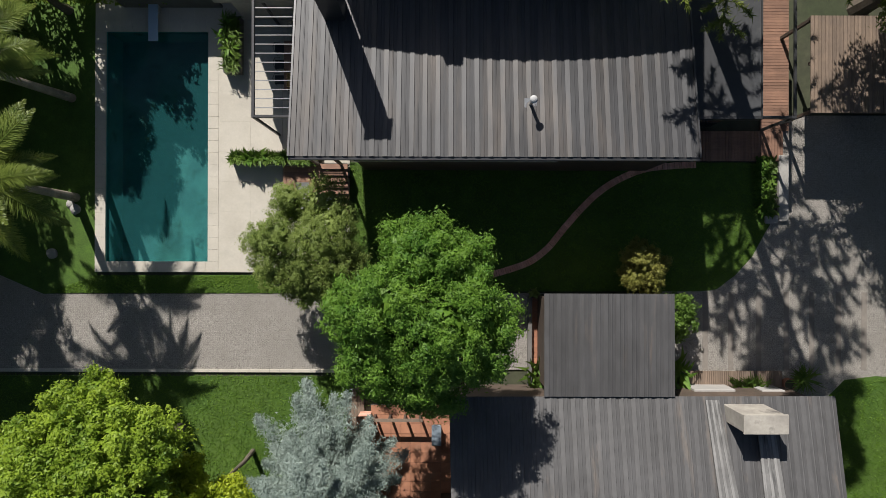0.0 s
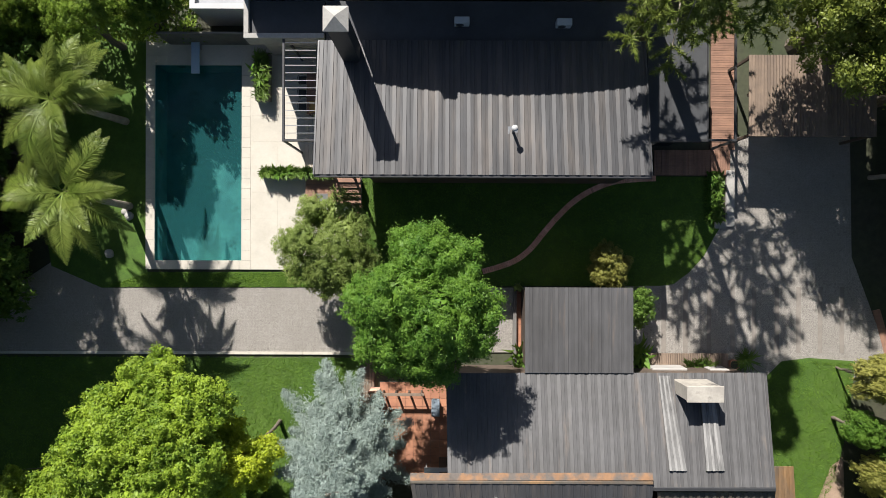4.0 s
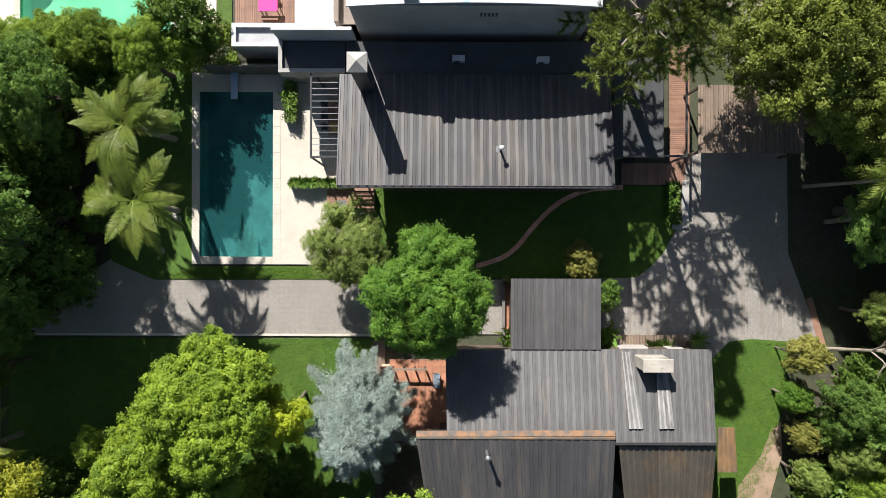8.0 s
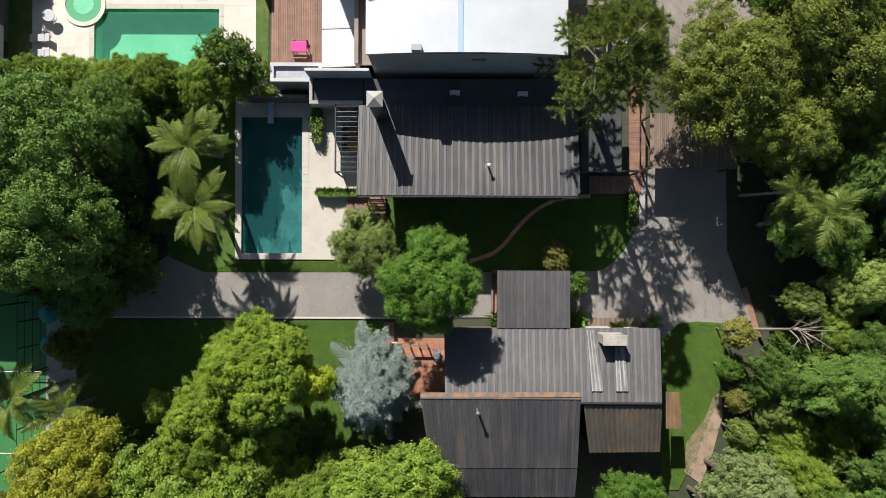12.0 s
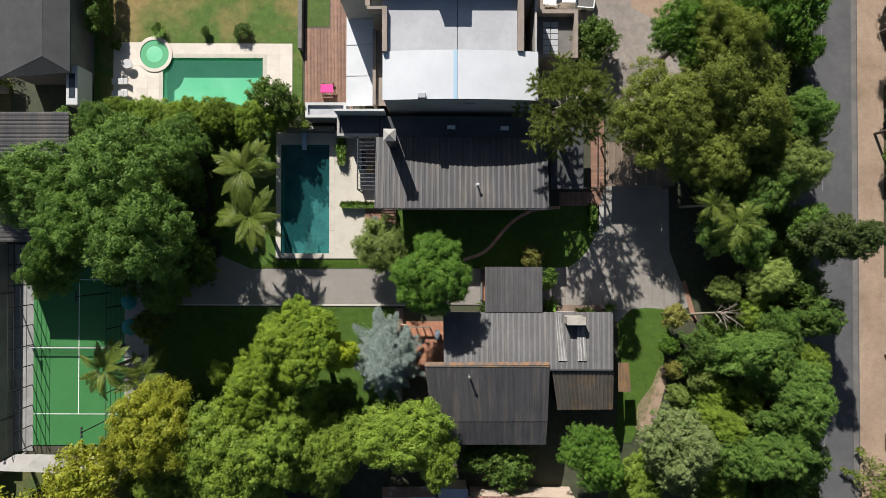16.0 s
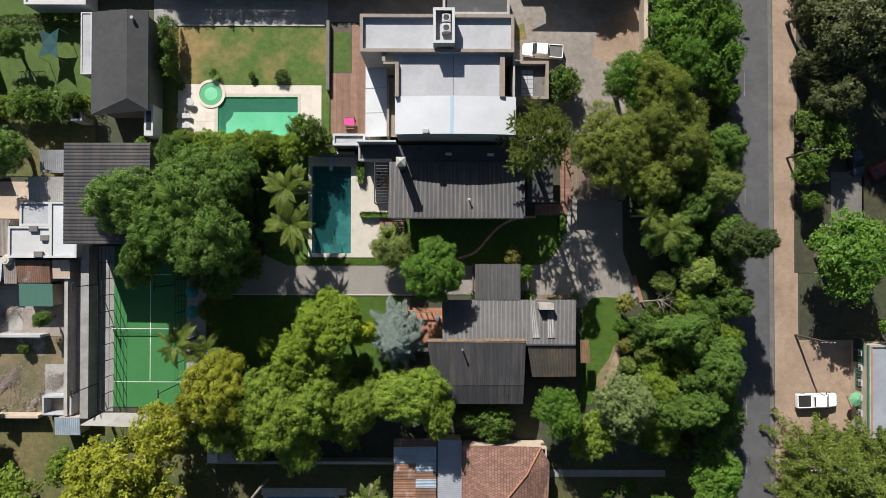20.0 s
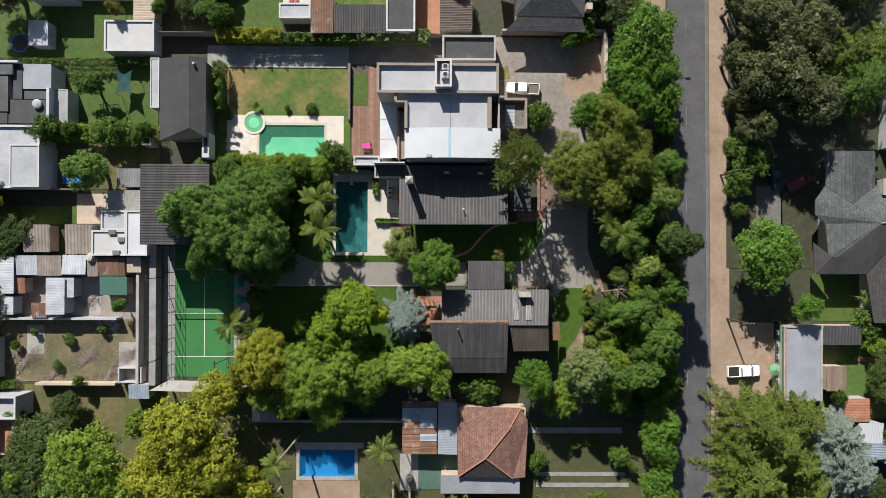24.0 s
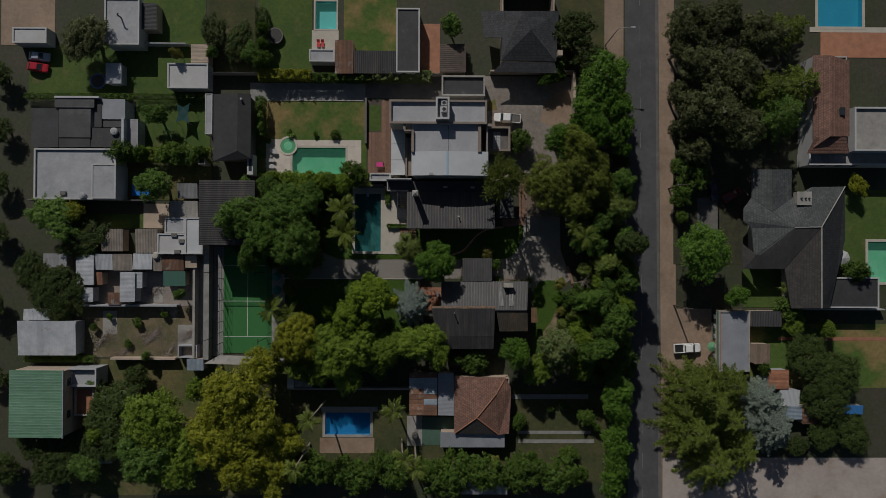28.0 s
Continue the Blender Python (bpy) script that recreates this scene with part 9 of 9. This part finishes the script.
x, y = -37.19, 27.7
t = thing("vent_pipe", "white roof cowl on the charcoal roof", "vent", (x, y, 5.3))
part("pipe", tube([(0, 0, 0), (0, 0, 0.8), (0, 0, 0.82), (0, 0, 1.0)], [0.14, 0.14, 0.24, 0.2], 10), M_FLATGREY, t)
x, y = -45.57, 16.57
t = thing("chimney", "square beige barbecue chimney with an open top", "chimney", (x, y, 0))
for a, b, c, d in ((-0.7, -0.7, 0.7, -0.45), (-0.7, 0.45, 0.7, 0.7), (-0.7, -0.45, -0.45, 0.45), (0.45, -0.45, 0.7, 0.45)):
    part("side", box(a, b, 0, c, d, 3.0), M_CONCRETE, t)
part("cap", box(-0.3, -0.3, 2.6, 0.3, 0.3, 2.7), M_DARKMETAL, t)
x, y = 78.04, -1.59
t = thing("parasol", "white square parasol on the lawn", "parasol", (x, y, 0))
bm = bmesh.new()
bmesh.ops.create_cone(bm, segments=8, radius1=1.6, radius2=0.04, depth=0.6, matrix=Matrix.Translation((0, 0, 2.4)))
part("canopy", bm, M_WHITE, t)
part("pole", tube([(0, 0, 0), (0, 0, 2.3)], [0.04, 0.04], 8), M_STEEL, t)
x, y = 52.75, -18.82
t = thing("kiosk", "small green roofed shelter beside the building", "shelter", (x, y, 0))
part("roof", tube([(0, 0, 2.0), (0, 0, 2.35)], [0.95, 0.05], 8), plain("green canvas", (0.12, 0.30, 0.16), 0.8), t)
part("pole", tube([(0, 0, 0), (0, 0, 2.05)], [0.05, 0.05], 8), M_STEEL, t)
for k in range(6):
    x, y = 53.93, -12.97
    t = thing("wall_unit", "grey air conditioning unit on the street side wall", "air conditioner", ((53.59, -16.32)[0] - 0.25, y - 1.9 * k, 1.7), "units on the wall")
    part("casing", box(-0.18, -0.4, 0, 0.18, 0.4, 0.6, 0.02), M_FLATGREY, t)
    part("grille", box(-0.19, -0.3, 0.1, -0.181, 0.1, 0.5), M_DARKMETAL, t)
    part("bracket", box(-0.15, -0.35, -0.06, 0.25, 0.35, -0.001), M_DARKMETAL, t)
for x, y, rr in ((-29.11, 22.32, 1.0), (15.33, 20.89, 1.5)):
    leaf_tuft("yucca", "dark spiky yucca beside the paving", x - 0.2, y - 0.2, x + 0.2, y + 0.2, 0.0, 0.9 * rr, 160, 0.5, L_DARK, 0.1, spread=0.85, seed=40)

# pale worn edge of the asphalt
ground_patch("road_edge", "pale worn edge of the asphalt", [(42.07, 89.61), (42.6, 89.62), (43.88, -90.34), (43.35, -90.34)], 0.004, M_CONC_D_SHADE, "road")


def hedge(label, x0, y0, x1, y1, h, n, leaf, seed):
    """A clipped hedge: leaves packed over an uneven block, on a few stems."""
    rng = np.random.default_rng(seed)
    t = thing("hedge", label, "hedge", ((x0 + x1) / 2, (y0 + y1) / 2, 0))
    a, b = (x1 - x0) / 2, (y1 - y0) / 2
    c = np.stack([rng.uniform(-a, a, n), rng.uniform(-b, b, n), h * (1 - rng.random(n) ** 2.2 * 0.9)], 1)
    bump = 1 + 0.18 * np.sin(c[:, 0] * 2.3 + seed) * np.cos(c[:, 1] * 2.9) + 0.1 * np.sin(c[:, 0] * 5.1)
    c[:, 2] *= bump
    side = c[:, 2] < 0.75 * h
    if a > b:
        c[side, 1] = np.sign(c[side, 1]) * b * rng.uniform(0.85, 1.15, side.sum())
    else:
        c[side, 0] = np.sign(c[side, 0]) * a * rng.uniform(0.85, 1.15, side.sum())
    nrm = unit(rng.normal(scale=0.5, size=(n, 3)) + [0, 0, 0.8])
    v, f = blades(c, nrm, 0.22, 0.13, rng, 0.1)
    part("leaves", leaf_mesh("leaves", v, f, leaf), None, t)
    for k in range(5):
        u = -0.8 + 0.4 * k
        sx, sy = (u * a, 0) if a > b else (0, u * b)
        part("stem", tube([(sx, sy, -0.05), (sx, sy, h * 0.7)], [0.06, 0.03], 5), M_BARK, t)


hedge("clipped green hedge between the lawn and the low house", -80.47, 28.76, -44.98, 29.67, 1.8, 9000, L_SHRUB, 201)
hedge("tall narrow hedge between two gardens", -35.69, 34.31, -33.76, 46.32, 2.4, 6000, L_DEEP, 202)
hedge("feathery grassy hedge along the lane", -35.1, 32.5, -24.9, 34.3, 2.9, 8000, L_LIME, 203)
hedge("uneven leafy hedge along the lane", -24.6, 32.3, -13.2, 33.7, 2.6, 8000, L_SHRUB, 207)
hedge("pale feathery hedge behind the white house", -13.0, 32.4, -1.6, 34.2, 2.8, 9000, L_PALE, 208)
hedge("tall shrubby hedge beside the charcoal roofed house", -35.3, 21.5, -33.9, 29.0, 3.4, 5000, L_SHRUB, 209)
hedge("low hedge behind the workshop", -79.99, -22.13, -66.48, -21.03, 1.7, 4500, L_SHRUB, 204)
hedge("clipped hedge behind the play garden", -62.31, 16.62, -44.09, 19.2, 2.6, 9000, L_MID, 205)
hedge("flowering hedge between mint pool and palms", -34.8, 12.03, -13.27, 14.18, 2.6, 11000, L_MID, 206)
sheet_patch("shaded grass behind the white house", -59.02, 39.77, -45.97, 52.2, 0.0, M_LAWN_G, "lawn", "lawn")
sheet_patch("overgrown garden under dark trees, darkened for shade", -45.43, 34.05, -36.3, 52.31, 0.0, M_LAWN_SHADE, "lawn", "lawn")

# chimney block on the slate roof of the hipped house
q = 67.13, 8.41, 69.74, 10.8
t = thing("chimney", "broad grey masonry chimney block on the slate roof", "chimney", ((q[0] + q[2]) / 2, (q[1] + q[3]) / 2, 4.6))
a, b = (q[2] - q[0]) / 2, (q[3] - q[1]) / 2
part("shaft", box(-a, -b, 0, a, b, 1.5, 0.04), M_WEATHERED, t)
part("cap", box(-a - 0.08, -b - 0.08, 1.502, a + 0.08, b + 0.08, 1.64, 0.02), M_CONCRETE, t)
for k in (-0.5, 0.1, 0.6):
    part("flue", tube([(k * a, 0, 1.641), (k * a, 0, 2.0)], [0.16, 0.14], 10), M_DARKMETAL, t)
